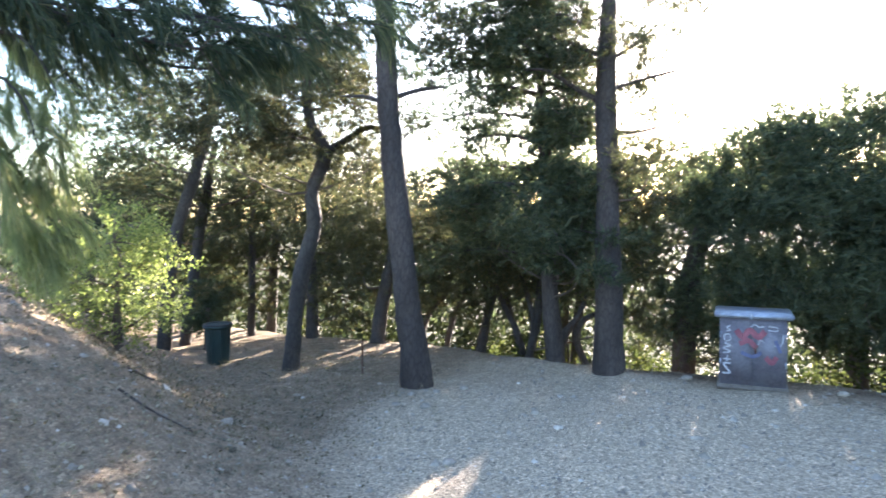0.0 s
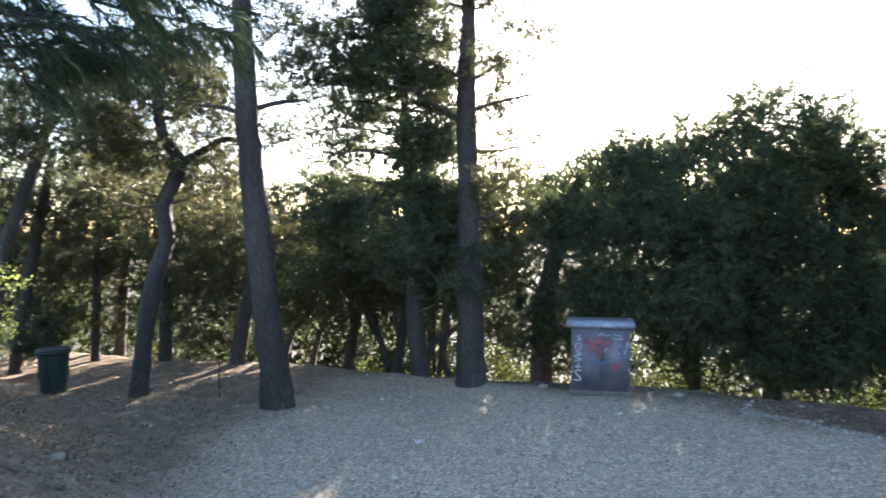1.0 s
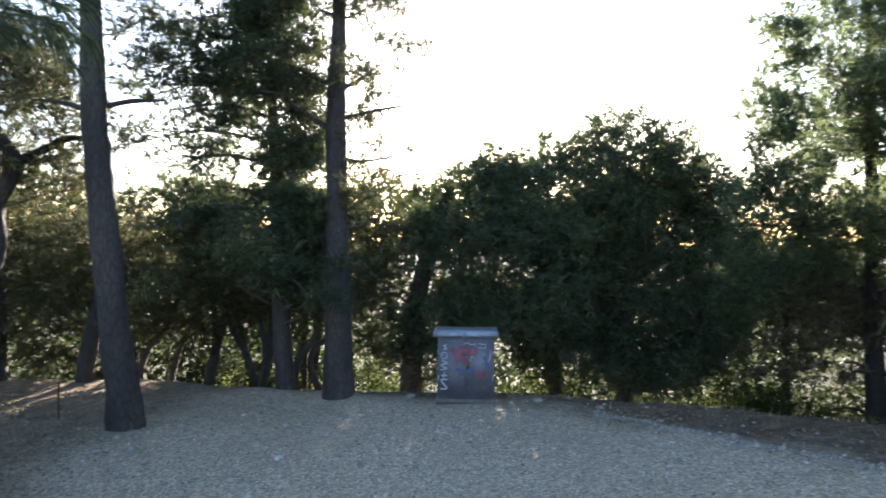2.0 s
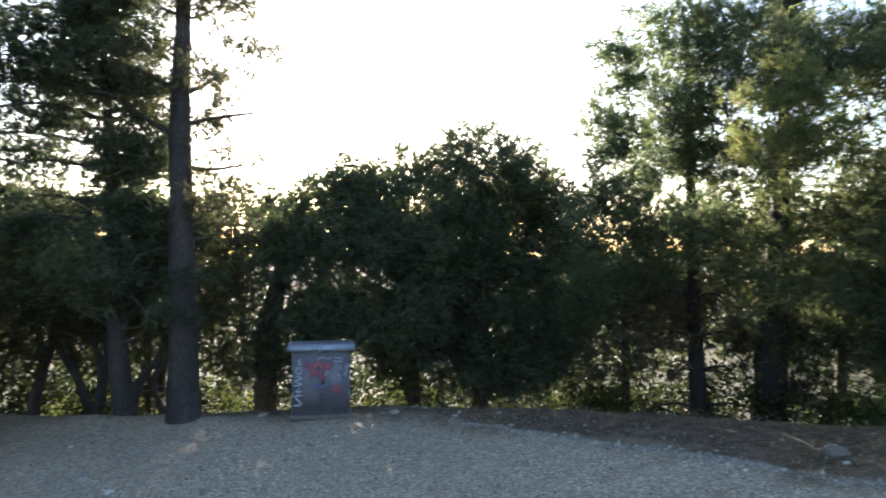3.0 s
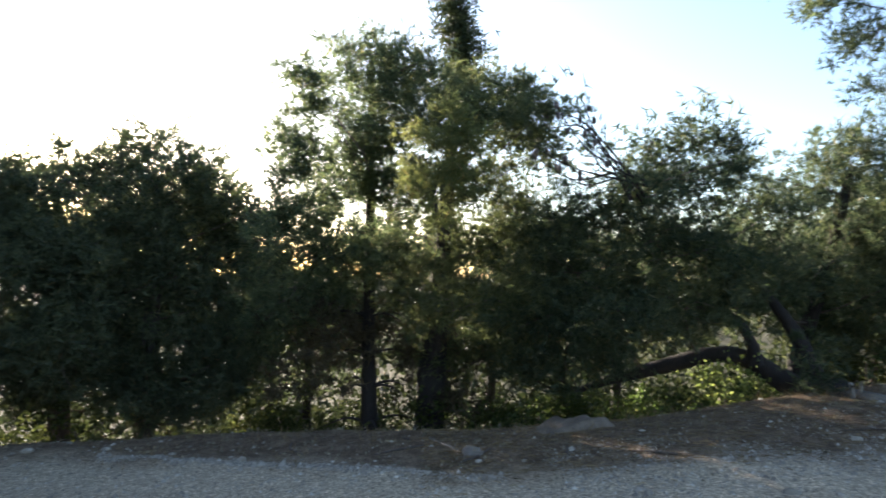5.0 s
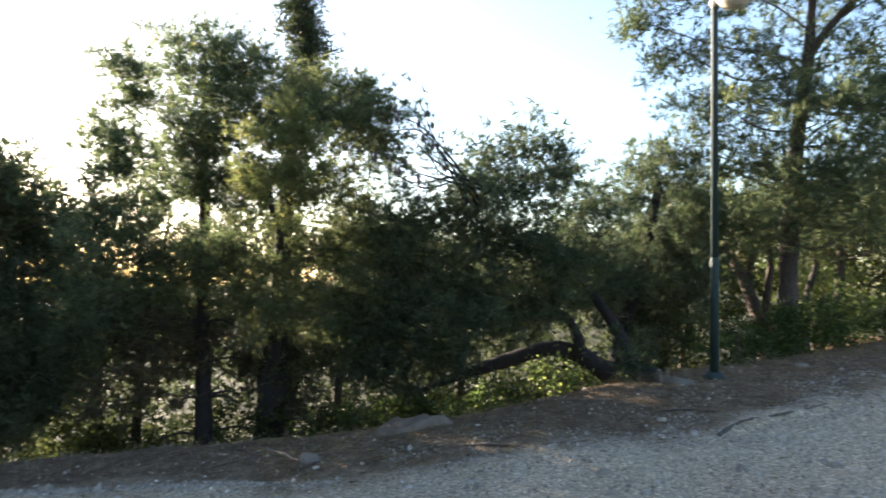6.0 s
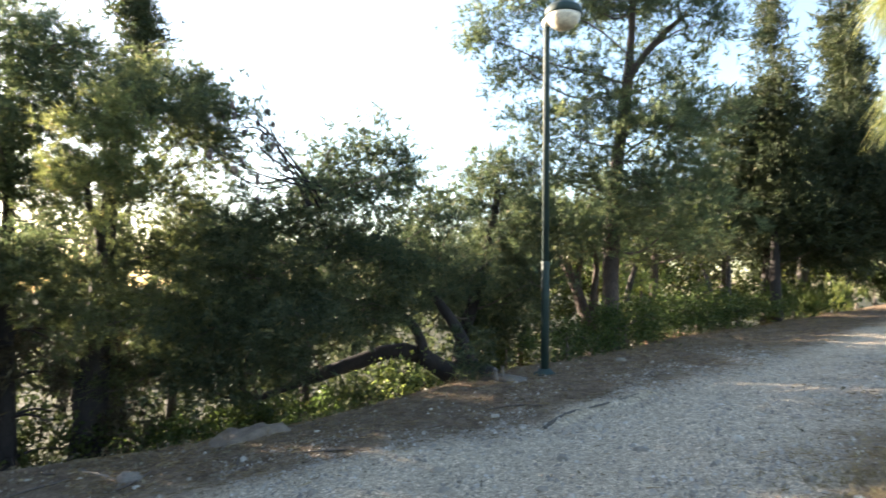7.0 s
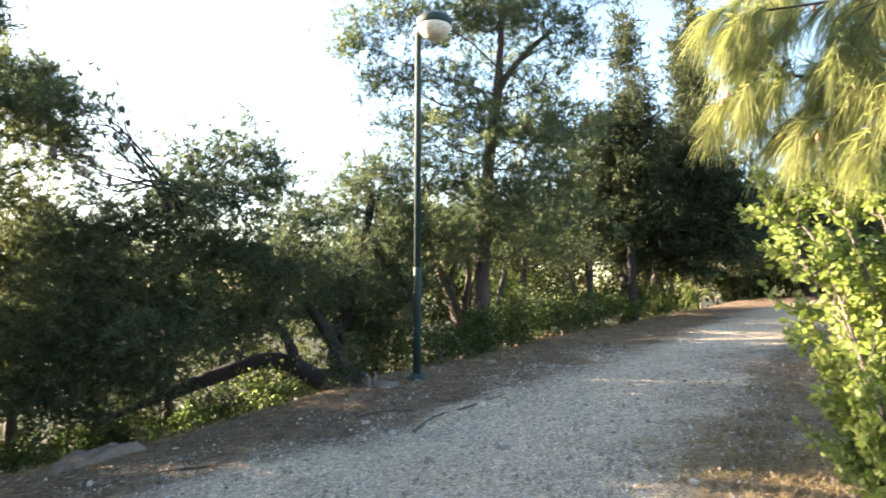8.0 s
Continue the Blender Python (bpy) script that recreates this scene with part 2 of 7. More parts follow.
# ---- mesh helpers ----
def fast_mesh(name, verts, faces):
    """A mesh from arrays: verts n x 3, faces m x 3 or m x 4."""
    me = bpy.data.meshes.new(name)
    verts, faces = np.asarray(verts, np.float32), np.asarray(faces, np.int32)
    k = faces.shape[1]
    me.vertices.add(len(verts))
    me.vertices.foreach_set("co", verts.ravel())
    me.loops.add(faces.size)
    me.loops.foreach_set("vertex_index", faces.ravel())
    me.polygons.add(len(faces))
    me.polygons.foreach_set("loop_start", np.arange(0, faces.size, k, dtype=np.int32))
    me.update(calc_edges=True)
    return me


def thing(name, label, category, at=(0, 0, 0), group="", kind=""):
    ob = new(name)
    ob.location = at
    return tagged(ob, label, category, group, kind)


def part(name, data, mat, parent=None, label="", smooth=True, kind=""):
    """One mesh object, from a bmesh or a mesh in world places, under a thing or a part."""
    if isinstance(data, bmesh.types.BMesh):
        me = bpy.data.meshes.new(name)
        data.to_mesh(me)
        data.free()
    else:
        me = data
    me.materials.append(mat)
    if smooth:
        me.polygons.foreach_set("use_smooth", np.ones(len(me.polygons), bool))
    ob = new(name, me)
    if parent:
        ob.parent = parent
        at = parent.location if not parent.parent else parent.parent.location + parent.location
        me.transform(Matrix.Translation(-at))
    return tagged(ob, label, "", "", kind)


def curve_points(pts, steps):
    """A smooth line (Catmull-Rom) through rows of x, y, z, radius."""
    p = np.array(pts, float)
    p = np.vstack([2 * p[0] - p[1], p, 2 * p[-1] - p[-2]])
    out = []
    for k in range(1, len(p) - 2):
        for s in np.arange(steps) / steps:
            a, b, c, d = p[k - 1], p[k], p[k + 1], p[k + 2]
            out.append(0.5 * (2 * b + (c - a) * s + (2 * a - 5 * b + 4 * c - d) * s * s + (3 * b - a - 3 * c + d) * s ** 3))
    out.append(p[-2])
    q = np.array(out)
    q[:, 3] = np.maximum(q[:, 3], 0.002)
    return q


def tube_arrays(q, sides, rough=0.0, seed=0):
    """Verts and quads of a tube along rows of x, y, z, radius."""
    n = len(q)
    d = np.gradient(q[:, :3], axis=0)
    d /= np.linalg.norm(d, axis=1)[:, None] + 1e-9
    ref = np.array([1.0, 0.13, 0.07]) if abs(d[:, 2]).mean() > 0.6 else np.array([0.05, 0.1, 1.0])
    u = np.cross(d, ref)
    u /= np.linalg.norm(u, axis=1)[:, None] + 1e-9
    v = np.cross(d, u)
    a = np.arange(sides) * 2 * math.pi / sides
    r = np.repeat(q[:, 3:4], sides, 1)
    if rough:
        r = r * (1 + rough * lattice(np.arange(n)[:, None] * 0.7 + seed * 13.1, np.cos(a)[None] * 2 + seed, 1.0, 5)
                 + 0.5 * rough * lattice(np.arange(n)[:, None] * 1.9 + seed * 7.7, np.sin(a)[None] * 4, 1.0, 6))
    ring = q[:, None, :3] + r[..., None] * (np.cos(a)[None, :, None] * u[:, None] + np.sin(a)[None, :, None] * v[:, None])
    i, j = np.meshgrid(np.arange(n - 1), np.arange(sides), indexing="ij")
    k = (j + 1) % sides
    f = np.stack([i * sides + j, i * sides + k, (i + 1) * sides + k, (i + 1) * sides + j], -1).reshape(-1, 4)
    return ring.reshape(-1, 3), f


def tube_mesh(name, pts, sides=12, steps=8, rough=0.0, seed=0):
    return fast_mesh(name, *tube_arrays(curve_points(pts, steps), sides, rough, seed))


def many_tubes(name, lines, sides=5, steps=4):
    vs, fs, n = [], [], 0
    for pts in lines:
        v, f = tube_arrays(curve_points(pts, steps), sides)
        vs.append(v)
        fs.append(f + n)
        n += len(v)
    return fast_mesh(name, np.vstack(vs), np.vstack(fs))


def lathe(profile, sides=28, centre=(0, 0, 0)):
    """A turned shape from rows of radius, height."""
    bm = bmesh.new()
    rings = [[bm.verts.new((centre[0] + r * math.cos(2 * math.pi * k / sides), centre[1] + r * math.sin(2 * math.pi * k / sides), centre[2] + z)) for k in range(sides)] for r, z in profile]
    for a, c in zip(rings, rings[1:]):
        for k in range(sides):
            bm.faces.new((a[k], a[(k + 1) % sides], c[(k + 1) % sides], c[k]))
    bm.faces.new(rings[0][::-1])
    bm.faces.new(rings[-1])
    return bm


def unit(v):
    return v / (np.linalg.norm(v, axis=-1, keepdims=True) + 1e-9)


def needles(rng, at, axis, count, length, width, spread):
    """Tufts of needles: count thin blades fanned about each axis."""
    n = len(at)
    d = unit(axis[:, None] + spread * rng.normal(size=(n, count, 3)))
    side = unit(np.cross(d, rng.normal(size=(n, count, 3))))
    ln = length * rng.uniform(0.65, 1.2, (n, count, 1))
    base = at[:, None] + 0.3 * length * axis[:, None] * rng.uniform(-1, 1, (n, count, 1))
    v = np.stack([base - side * width / 2, base + side * width / 2, base + d * ln], 2).reshape(-1, 3)
    return v, np.arange(len(v)).reshape(-1, 3)


def hanging(rng, at, axis, count, length, width, spread):
    """Long soft needles fanned about each axis, bending down with their weight."""
    n = len(at)
    d = unit(axis[:, None] + spread * rng.normal(size=(n, count, 3)))
    ln = length * rng.uniform(0.6, 1.15, (n, count, 1))
    side = unit(np.cross(d, rng.normal(size=(n, count, 3)))) * width / 2
    base = at[:, None] + 0.35 * length * axis[:, None] * rng.uniform(-1, 1, (n, count, 1))
    mid = base + 0.45 * ln * unit(d + np.array([0, 0, -0.3]))
    tip = mid + 0.55 * ln * unit(d + np.array([0, 0, -1.2]))
    v = np.stack([base - side, base + side, mid + side, mid - side, tip + 0.3 * side, tip - 0.3 * side], 2).reshape(-1, 3)
    k = np.arange(0, len(v), 6)[:, None]
    return v, np.vstack([np.hstack([k, k + 1, k + 2, k + 3]), np.hstack([k + 3, k + 2, k + 4, k + 5])])


def leaves(rng, at, axis, count, length, width, spread):
    """Sprigs of leaves: count folded blades set round each axis."""
    n = len(at)
    d = unit(axis[:, None] * 0.6 + spread * rng.normal(size=(n, count, 3)))
    side = unit(np.cross(d, rng.normal(size=(n, count, 3))))
    up = np.cross(side, d)
    ln = length * rng.uniform(0.6, 1.25, (n, count, 1))
    base = at[:, None] + length * 2.2 * axis[:, None] * rng.uniform(-1, 1, (n, count, 1)) + 0.4 * length * d
    mid = base + d * ln * 0.5
    w = width * ln / length / 2
    v = np.stack([base, mid + side * w + up * w * 0.4, base + d * ln, mid - side * w + up * w * 0.4], 2).reshape(-1, 3)
    k = np.arange(0, len(v), 4)[:, None]
    return v, np.hstack([k, k + 1, k + 2, k + 3])


def oval_leaves(rng, at, axis, count, length, width, spread):
    """Like leaves, with rounded blades."""
    v, f = leaves(rng, at, axis, count, length, width, spread)
    q = v.reshape(-1, 4, 3)
    base, one, tip, two = q[:, 0], q[:, 1], q[:, 2], q[:, 3]
    off = 0.22 * (tip - base)
    v = np.stack([base, one - off, one + off, tip, two + off, two - off], 1).reshape(-1, 3)
    k = np.arange(0, len(v), 6)[:, None]
    return v, np.vstack([np.hstack([k, k + 1, k + 2, k + 3]), np.hstack([k, k + 3, k + 4, k + 5])])


KINDS = {   # what a clump holds: maker, sprigs a clump, blades a sprig, length, width, spread, clump flatness, lift
    "pine": (needles, 17, 12, 0.078, 0.0083, 0.95, 0.68, 0.5),
    "fir": (needles, 20, 9, 0.07, 0.0105, 0.6, 0.4, 0.05),
    "leafy": (leaves, 20, 5, 0.04, 0.022, 0.8, 0.8, 0.3),
    "dark": (needles, 20, 12, 0.07, 0.0098, 0.9, 0.8, 0.4),
    "thicket": (needles, 15, 9, 0.08, 0.0145, 0.9, 0.85, 0.35),
    "cypress": (needles, 22, 8, 0.055, 0.0105, 0.4, 1.2, 1.2),
    "shrub": (leaves, 18, 6, 0.045, 0.027, 0.8, 0.8, 0.6),
    "broom": (needles, 18, 8, 0.12, 0.011, 0.3, 1.1, 1.6),
    "mastic": (oval_leaves, 9, 6, 0.032, 0.021, 0.75, 0.9, 0.4),
}
FILLED = {"pine": 4, "dark": 8, "thicket": 13, "cypress": 3, "fir": 2, "broom": 1}     # dense inner sprigs for each clump


TO_SUN = np.array([math.sin(SUN_AZ) * math.cos(SUN_EL), math.cos(SUN_AZ) * math.cos(SUN_EL), math.sin(SUN_EL)])


def clear_of_gaps(c, size):
    """Keeps clumps out of the gaps through which low sun reaches the ground."""
    keep = np.ones(len(c), bool)
    for x, y, h, r in SUN_SPOTS:
        p = np.array([x, y, float(land(x, y)) + h])
        run = (c - p) @ TO_SUN
        keep &= (np.linalg.norm(c - p - run[:, None] * TO_SUN, axis=1) > r + size) | (run < 0.9)
    return keep


def crown_arrays(rng, masses, kind, density=1.0, clump=0.2, grain=1.0, inner=1.0):
    """Leaf masses (x, y, z, half width, half height) filled with clumps, uneven and with gaps. Gives verts, faces and clump centres by mass."""
    make, sprigs, blades, length, width, spread, flat, lift = KINDS[kind]
    at, axis, centres = [], [], []
    for x, y, z, rx, rz in masses:
        n = max(round(3 * density), int(density * 110 * (rx * rx * rz / grain ** 3) ** 0.62))
        d = unit(rng.normal(size=(n, 3)))
        reach = rng.uniform(0.12, 1.15, (n, 1)) ** 0.5
        stray = rng.uniform(0, 1, (n, 1)) < 0.16
        reach = np.where(stray, rng.uniform(1.1, 1.5, (n, 1)), reach)
        c = np.array([x, y, z]) + d * reach * np.array([rx, rx, rz])
        free = clear_of_gaps(c, 0.7 * clump * grain - 0.1)
        c, d, stray, n = c[free], d[free], stray[free], int(free.sum())
        centres.append(c)
        r = np.where(stray, 0.6, 1.0)[..., None] * grain * clump * rng.uniform(0.6, 1.35, (n, 1, 1)) * (0.55 + 0.45 * min(1.5, rx / grain / 0.6))
        off = rng.normal(size=(n, sprigs, 3)) * 0.55
        at.append((c[:, None] + off * r * np.array([1, 1, flat])).reshape(-1, 3))
        ax = unit(off + 0.5 * d[:, None] + np.array([0, 0, lift]))
        axis.append(ax.reshape(-1, 3))
    v, f = make(rng, np.vstack(at), np.vstack(axis), blades, length * grain, width * grain, spread)
    if kind in FILLED and inner:
        reps = max(1, round(inner * FILLED[kind]))
        core = np.vstack([np.array(m[:3]) + 0.58 * (c - np.array(m[:3])) for m, c in zip(masses, centres)])
        core = np.repeat(core, reps, 0) + 0.13 * grain * rng.normal(size=(len(core) * reps, 3))
        core = core[clear_of_gaps(core, 0.1)]
        w, g = needles(rng, core, unit(rng.normal(size=core.shape)), 6, 0.115 * grain, 0.02 * grain, 1.2)
        v, f = np.vstack([v, w]), np.vstack([f, g + len(v)])
    return v, f, centres


FOLIAGE = {"pine": PINE, "fir": DARK, "leafy": OAK, "dark": DARK, "thicket": DARK, "cypress": CYPRESS, "shrub": SHRUB, "mastic": MASTIC, "broom": HEDGE}


def tree(name, label, category, kind, trunk, masses, limbs=(), density=1.0, seed=1, woods=None, leaf=None, group="", rooted=True, clump=0.2, grain=1.0, inner=1.0):
    """A tree: tapered trunk, limbs, fine branches to each leaf mass, and a crown of clumps."""
    rng = np.random.RandomState(seed)
    x, y, z, r = trunk[0]
    rows = [tuple(q) for q in trunk]
    if rooted:
        g = ground_z(x, y)
        if z > g + 0.15:
            rows = [(x, y, g, r * 1.25)] + rows
        rows = [(x, y, min(g, z) - 0.25, r * 1.7)] + [(a, b, c, w) for a, b, c, w in rows]
        rows[1] = (*rows[1][:3], rows[1][3] * 1.15)
    top = thing(name, label, category, (x, y, rows[0][2] if rooted else z), group)
    wood = woods or BARK_PINE
    part("trunk", tube_mesh("trunk", rows, 12 if r > 0.06 else 6, 8 if r > 0.06 else 4, 0.10, seed), wood, top)
    for k, l in enumerate(limbs):
        part("limb", tube_mesh("limb", l, 8, 7, 0.12, seed + k + 3), wood, top)
    v, f, centres = crown_arrays(rng, masses, kind, density, clump, grain, inner)
    part("crown", fast_mesh("crown", v, f), leaf or FOLIAGE[kind], top, smooth=False, kind="stuff")
    spine = np.vstack([curve_points(q, 6) for q in (trunk, *limbs)])
    lines = []
    for (mx, my, mz, rx, rz), cs in zip(masses, centres):
        c = np.array([mx, my, mz])
        run = np.linalg.norm(spine[:, :2] - c[:2], axis=1)
        low = spine[:, 2] < mz - 0.35 * run
        near = spine[low] if low.any() else spine[:1]
        s = near[np.argmin(np.linalg.norm(near[:, :3] - c, axis=1))]
        if kind == "cypress":
            continue
        if len(cs) and np.linalg.norm(s[:3] - c) < (2.0 if kind in ("dark", "thicket") else 3.5):
            gap = min(1.0, np.linalg.norm(s[:3] - c))
            r0 = min(s[3] * 0.5, 0.004 + 0.026 * min(rx, 0.6))
            bend = s[:3] * 0.55 + c * 0.45 + gap * (rng.normal(size=3) * 0.1 + np.array([0, 0, -0.1]))
            lines.append([(*s[:3], r0), (*bend, r0 * 0.8), (*c, r0 * 0.4)])
        for q in cs[::5]:
            m = (q + c) / 2 + rng.normal(size=3) * 0.05 * min(1.0, 2 * rx)
            lines.append([(*c, min(0.008, 0.02 * rx)), (*m, min(0.006, 0.015 * rx)), (*q, 0.002)])
    if lines:
        part("branchwork", many_tubes("branchwork", lines, 4, 3), TWIG, top, kind="stuff")
    return top
def twigs_along(rng, limbs, count, length, sag, start=0.25):
    """Side twigs springing from limbs, each a short bent line: rows of x, y, z, radius."""
    out = []
    for l in limbs:
        q = curve_points(l, 8)
        n = len(q)
        for k in range(count):
            i = min(n - 2, int(n * rng.uniform(start, 1.0)))
            d = unit(q[i + 1, :3] - q[i, :3])
            away = rng.normal(size=3)
            away = unit(away - d * (away @ d))
            ln = length * rng.uniform(0.5, 1.15)
            a = q[i, :3]
            b = a + 0.5 * ln * unit(0.8 * d + 0.8 * away)
            c = b + 0.5 * ln * unit(d + 0.5 * away + np.array([0, 0, -sag]))
            r = min(0.006, 0.6 * q[i, 3])
            out.append([(*a, r), (*b, 0.7 * r), (*c, 0.4 * r)])
        out.append([tuple(q[-3]), tuple(q[-2]), tuple(q[-1])])
    return out


def along(rng, lines, per_line, start=0.2):
    """Points on lines and the way that each line runs there."""
    at, way = [], []
    for l in lines:
        q = curve_points(l, 6)[:, :3]
        s = rng.uniform(start, 1.0, per_line) * (len(q) - 1.001)
        i = s.astype(int)
        at.append(q[i] + (s - i)[:, None] * (q[i + 1] - q[i]))
        way.append(unit(q[i + 1] - q[i]))
    return np.vstack(at), np.vstack(way)


def spray_tree(name, label, category, trunk, limbs, make, leaf, twigs, per_twig, blades, length, width, spread, seed, twig_length=0.22, sag=0.7, woods=None):
    """A tree or bush seen close by: trunk, limbs, side twigs, and needles or leaves set along every twig."""
    rng = np.random.RandomState(seed)
    x, y = trunk[0][:2]
    g = ground_z(x, y)
    top = thing(name, label, category, (x, y, g - 0.1))
    part("trunk", tube_mesh("trunk", [(x, y, g - 0.2, trunk[0][3] * 1.4)] + trunk, 12, 8, 0.1, seed), woods or BARK_PINE, top)
    for k, l in enumerate(limbs):
        part("limb", tube_mesh("limb", l, 8, 7, 0.1, seed + k), woods or BARK_PINE, top)
    lines = twigs_along(rng, limbs, twigs, twig_length, sag)
    part("twig_work", many_tubes("twig_work", lines, 4, 3), TWIG, top, kind="stuff")
    at, way = along(rng, lines, per_twig)
    free = clear_of_gaps(at, 0.02)
    v, f = make(rng, at[free], way[free], blades, length, width, spread)
    part("crown", fast_mesh("crown", v, f), leaf, top, smooth=False, kind="stuff")
    return top


# ---- ground ----
def gravel_share(x, y):
    """1 on the trodden gravel, 0 on leaf litter and soil, with a ragged border."""
    w = 0.35 * lattice(x, y, 0.9, 11) + 0.22 * lattice(x, y, 0.3, 12)
    a = ease((x - np.interp(y, ROAD_Y, ROAD_W) + 1.3 * w) / np.where(y < -1, 1.3, 1.6) + 0.5)
    b = ease((np.interp(y, ROAD_Y, ROAD_E) - x + w * 0.6) / 0.6 + 0.45)
    return a * b


def spaced(lo, hi, step, far):
    a = list(np.arange(lo, hi, step))
    s = step
    while a[-1] < far:
        s *= 1.18
        a.append(a[-1] + s)
    s = step
    while a[0] > -far:
        s *= 1.18
        a.insert(0, a[0] - s)
    return np.array(a)


gx, gy = np.unique(np.concatenate([spaced(-2.5, 8.0, 0.115, 700), np.arange(4.66, 5.12, 0.02)])), spaced(-8.0, 10.0, 0.115, 700)
X, Y = np.meshgrid(gx, gy, indexing="ij")
Z = land(X, Y) + relief(X, Y)
ni, nj = X.shape
I, J = np.meshgrid(np.arange(ni - 1), np.arange(nj - 1), indexing="ij")
quads = np.stack([I * nj + J, (I + 1) * nj + J, (I + 1) * nj + J + 1, I * nj + J + 1], -1).reshape(-1, 4)
ground_mesh = fast_mesh("ground", np.stack([X, Y, Z], -1).reshape(-1, 3), quads)
share = ground_mesh.attributes.new("gravel", "FLOAT", "POINT")
share.data.foreach_set("value", gravel_share(X, Y).ravel().astype(np.float32))
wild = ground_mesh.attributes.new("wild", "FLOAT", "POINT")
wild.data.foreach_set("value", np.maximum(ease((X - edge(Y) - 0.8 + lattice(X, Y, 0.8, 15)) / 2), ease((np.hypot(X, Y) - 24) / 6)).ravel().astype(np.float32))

needle_strip = ground_mesh.attributes.new("duff", "FLOAT", "POINT")
by_path = ease((np.interp(Y, ROAD_Y, ROAD_W) - X + 0.3 * lattice(X, Y, 0.5, 18)) / 0.5 + 0.3) * ease((-0.8 - Y) / 1.2)
needle_strip.data.foreach_set("value", np.maximum(by_path, ease((X - np.interp(Y, ROAD_Y, ROAD_E) + 0.4 * lattice(X, Y, 0.6, 17)) / 0.6 + 0.3)).ravel().astype(np.float32))

m, t, b = material("gravel_and_litter", 0.95)
b.inputs["Specular IOR Level"].default_value = 0.12
big, mid, fine = noise_at(t, 0.55, 4.0), noise_at(t, 6.0, 5.0), noise_at(t, 95.0, 6.0, 0.75)
cells, coarse = node(t, "ShaderNodeTexVoronoi", Scale=85.0), node(t, "ShaderNodeTexVoronoi", Scale=50.0)
tc = t.nodes.new("ShaderNodeTexCoord")
for q in (cells, coarse):
    t.links.new(tc.outputs["Object"], q.inputs["Vector"])
lumps = ramp(t, coarse.outputs["Color"], ((0.0, (0.36, 0.345, 0.335)), (0.35, (0.85, 0.83, 0.8)), (0.7, (1.13, 1.1, 1.05)), (1.0, (1.85, 1.77, 1.64)))).outputs["Color"]
stones = ramp(t, cells.outputs["Color"], ((0.0, (0.27, 0.22, 0.16)), (0.6, (0.5, 0.42, 0.31)), (1.0, (0.7, 0.6, 0.47)))).outputs["Color"]
dust = ramp(t, big.outputs["Fac"], ((0.3, (0.4, 0.325, 0.235)), (0.7, (0.54, 0.45, 0.33)))).outputs["Color"]
road_col = mixed(t, mixed(t, stones, dust, 0.4), lumps, 0.9, "MULTIPLY")
leafy_soil = ramp(t, mid.outputs["Fac"], ((0.25, (0.17, 0.125, 0.085)), (0.55, (0.28, 0.22, 0.155)), (0.8, (0.4, 0.325, 0.235)))).outputs["Color"]
duff = ramp(t, mid.outputs["Fac"], ((0.25, (0.088, 0.062, 0.042)), (0.55, (0.175, 0.128, 0.088)), (0.8, (0.3, 0.225, 0.155)))).outputs["Color"]
duff_share = t.nodes.new("ShaderNodeAttribute")
duff_share.attribute_name = "duff"
soil = mixed(t, mixed(t, leafy_soil, duff, duff_share.outputs["Fac"]), lumps, 0.6, "MULTIPLY")
grain = ramp(t, fine.outputs["Fac"], ((0.3, (0.42, 0.42, 0.42)), (0.7, (1.45, 1.45, 1.45)))).outputs["Color"]
at_share = t.nodes.new("ShaderNodeAttribute")
at_share.attribute_name = "gravel"
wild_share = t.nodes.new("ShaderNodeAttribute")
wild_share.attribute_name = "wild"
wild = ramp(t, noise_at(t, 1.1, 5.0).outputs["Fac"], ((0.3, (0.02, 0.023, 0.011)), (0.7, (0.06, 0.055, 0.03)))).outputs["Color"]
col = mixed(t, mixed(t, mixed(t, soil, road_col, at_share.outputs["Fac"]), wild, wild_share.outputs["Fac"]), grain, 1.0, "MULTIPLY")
t.links.new(col, b.inputs["Base Color"])
bump(t, b, mixed(t, mixed(t, cells.outputs["Distance"], coarse.outputs["Distance"], 0.5), fine.outputs["Fac"], 0.45), 1.0, 0.025)
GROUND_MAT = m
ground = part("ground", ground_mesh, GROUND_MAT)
tagged(ground, "sloping ground of pale gravel, soil and leaf litter", "ground", "", "structure")


def scatter_spots(rng, n, near, far, west=180.0, east=-180.0):
    """Places strewn round the clearing, thinning with distance."""
    r = near + (far - near) * rng.uniform(0, 1, n) ** 1.15
    a = np.radians(np.where(rng.uniform(0, 1, n) < 0.86, rng.uniform(-168, 10, n), rng.uniform(east, west, n)))
    return 0.15 - np.sin(a) * r, -0.3 + np.cos(a) * r


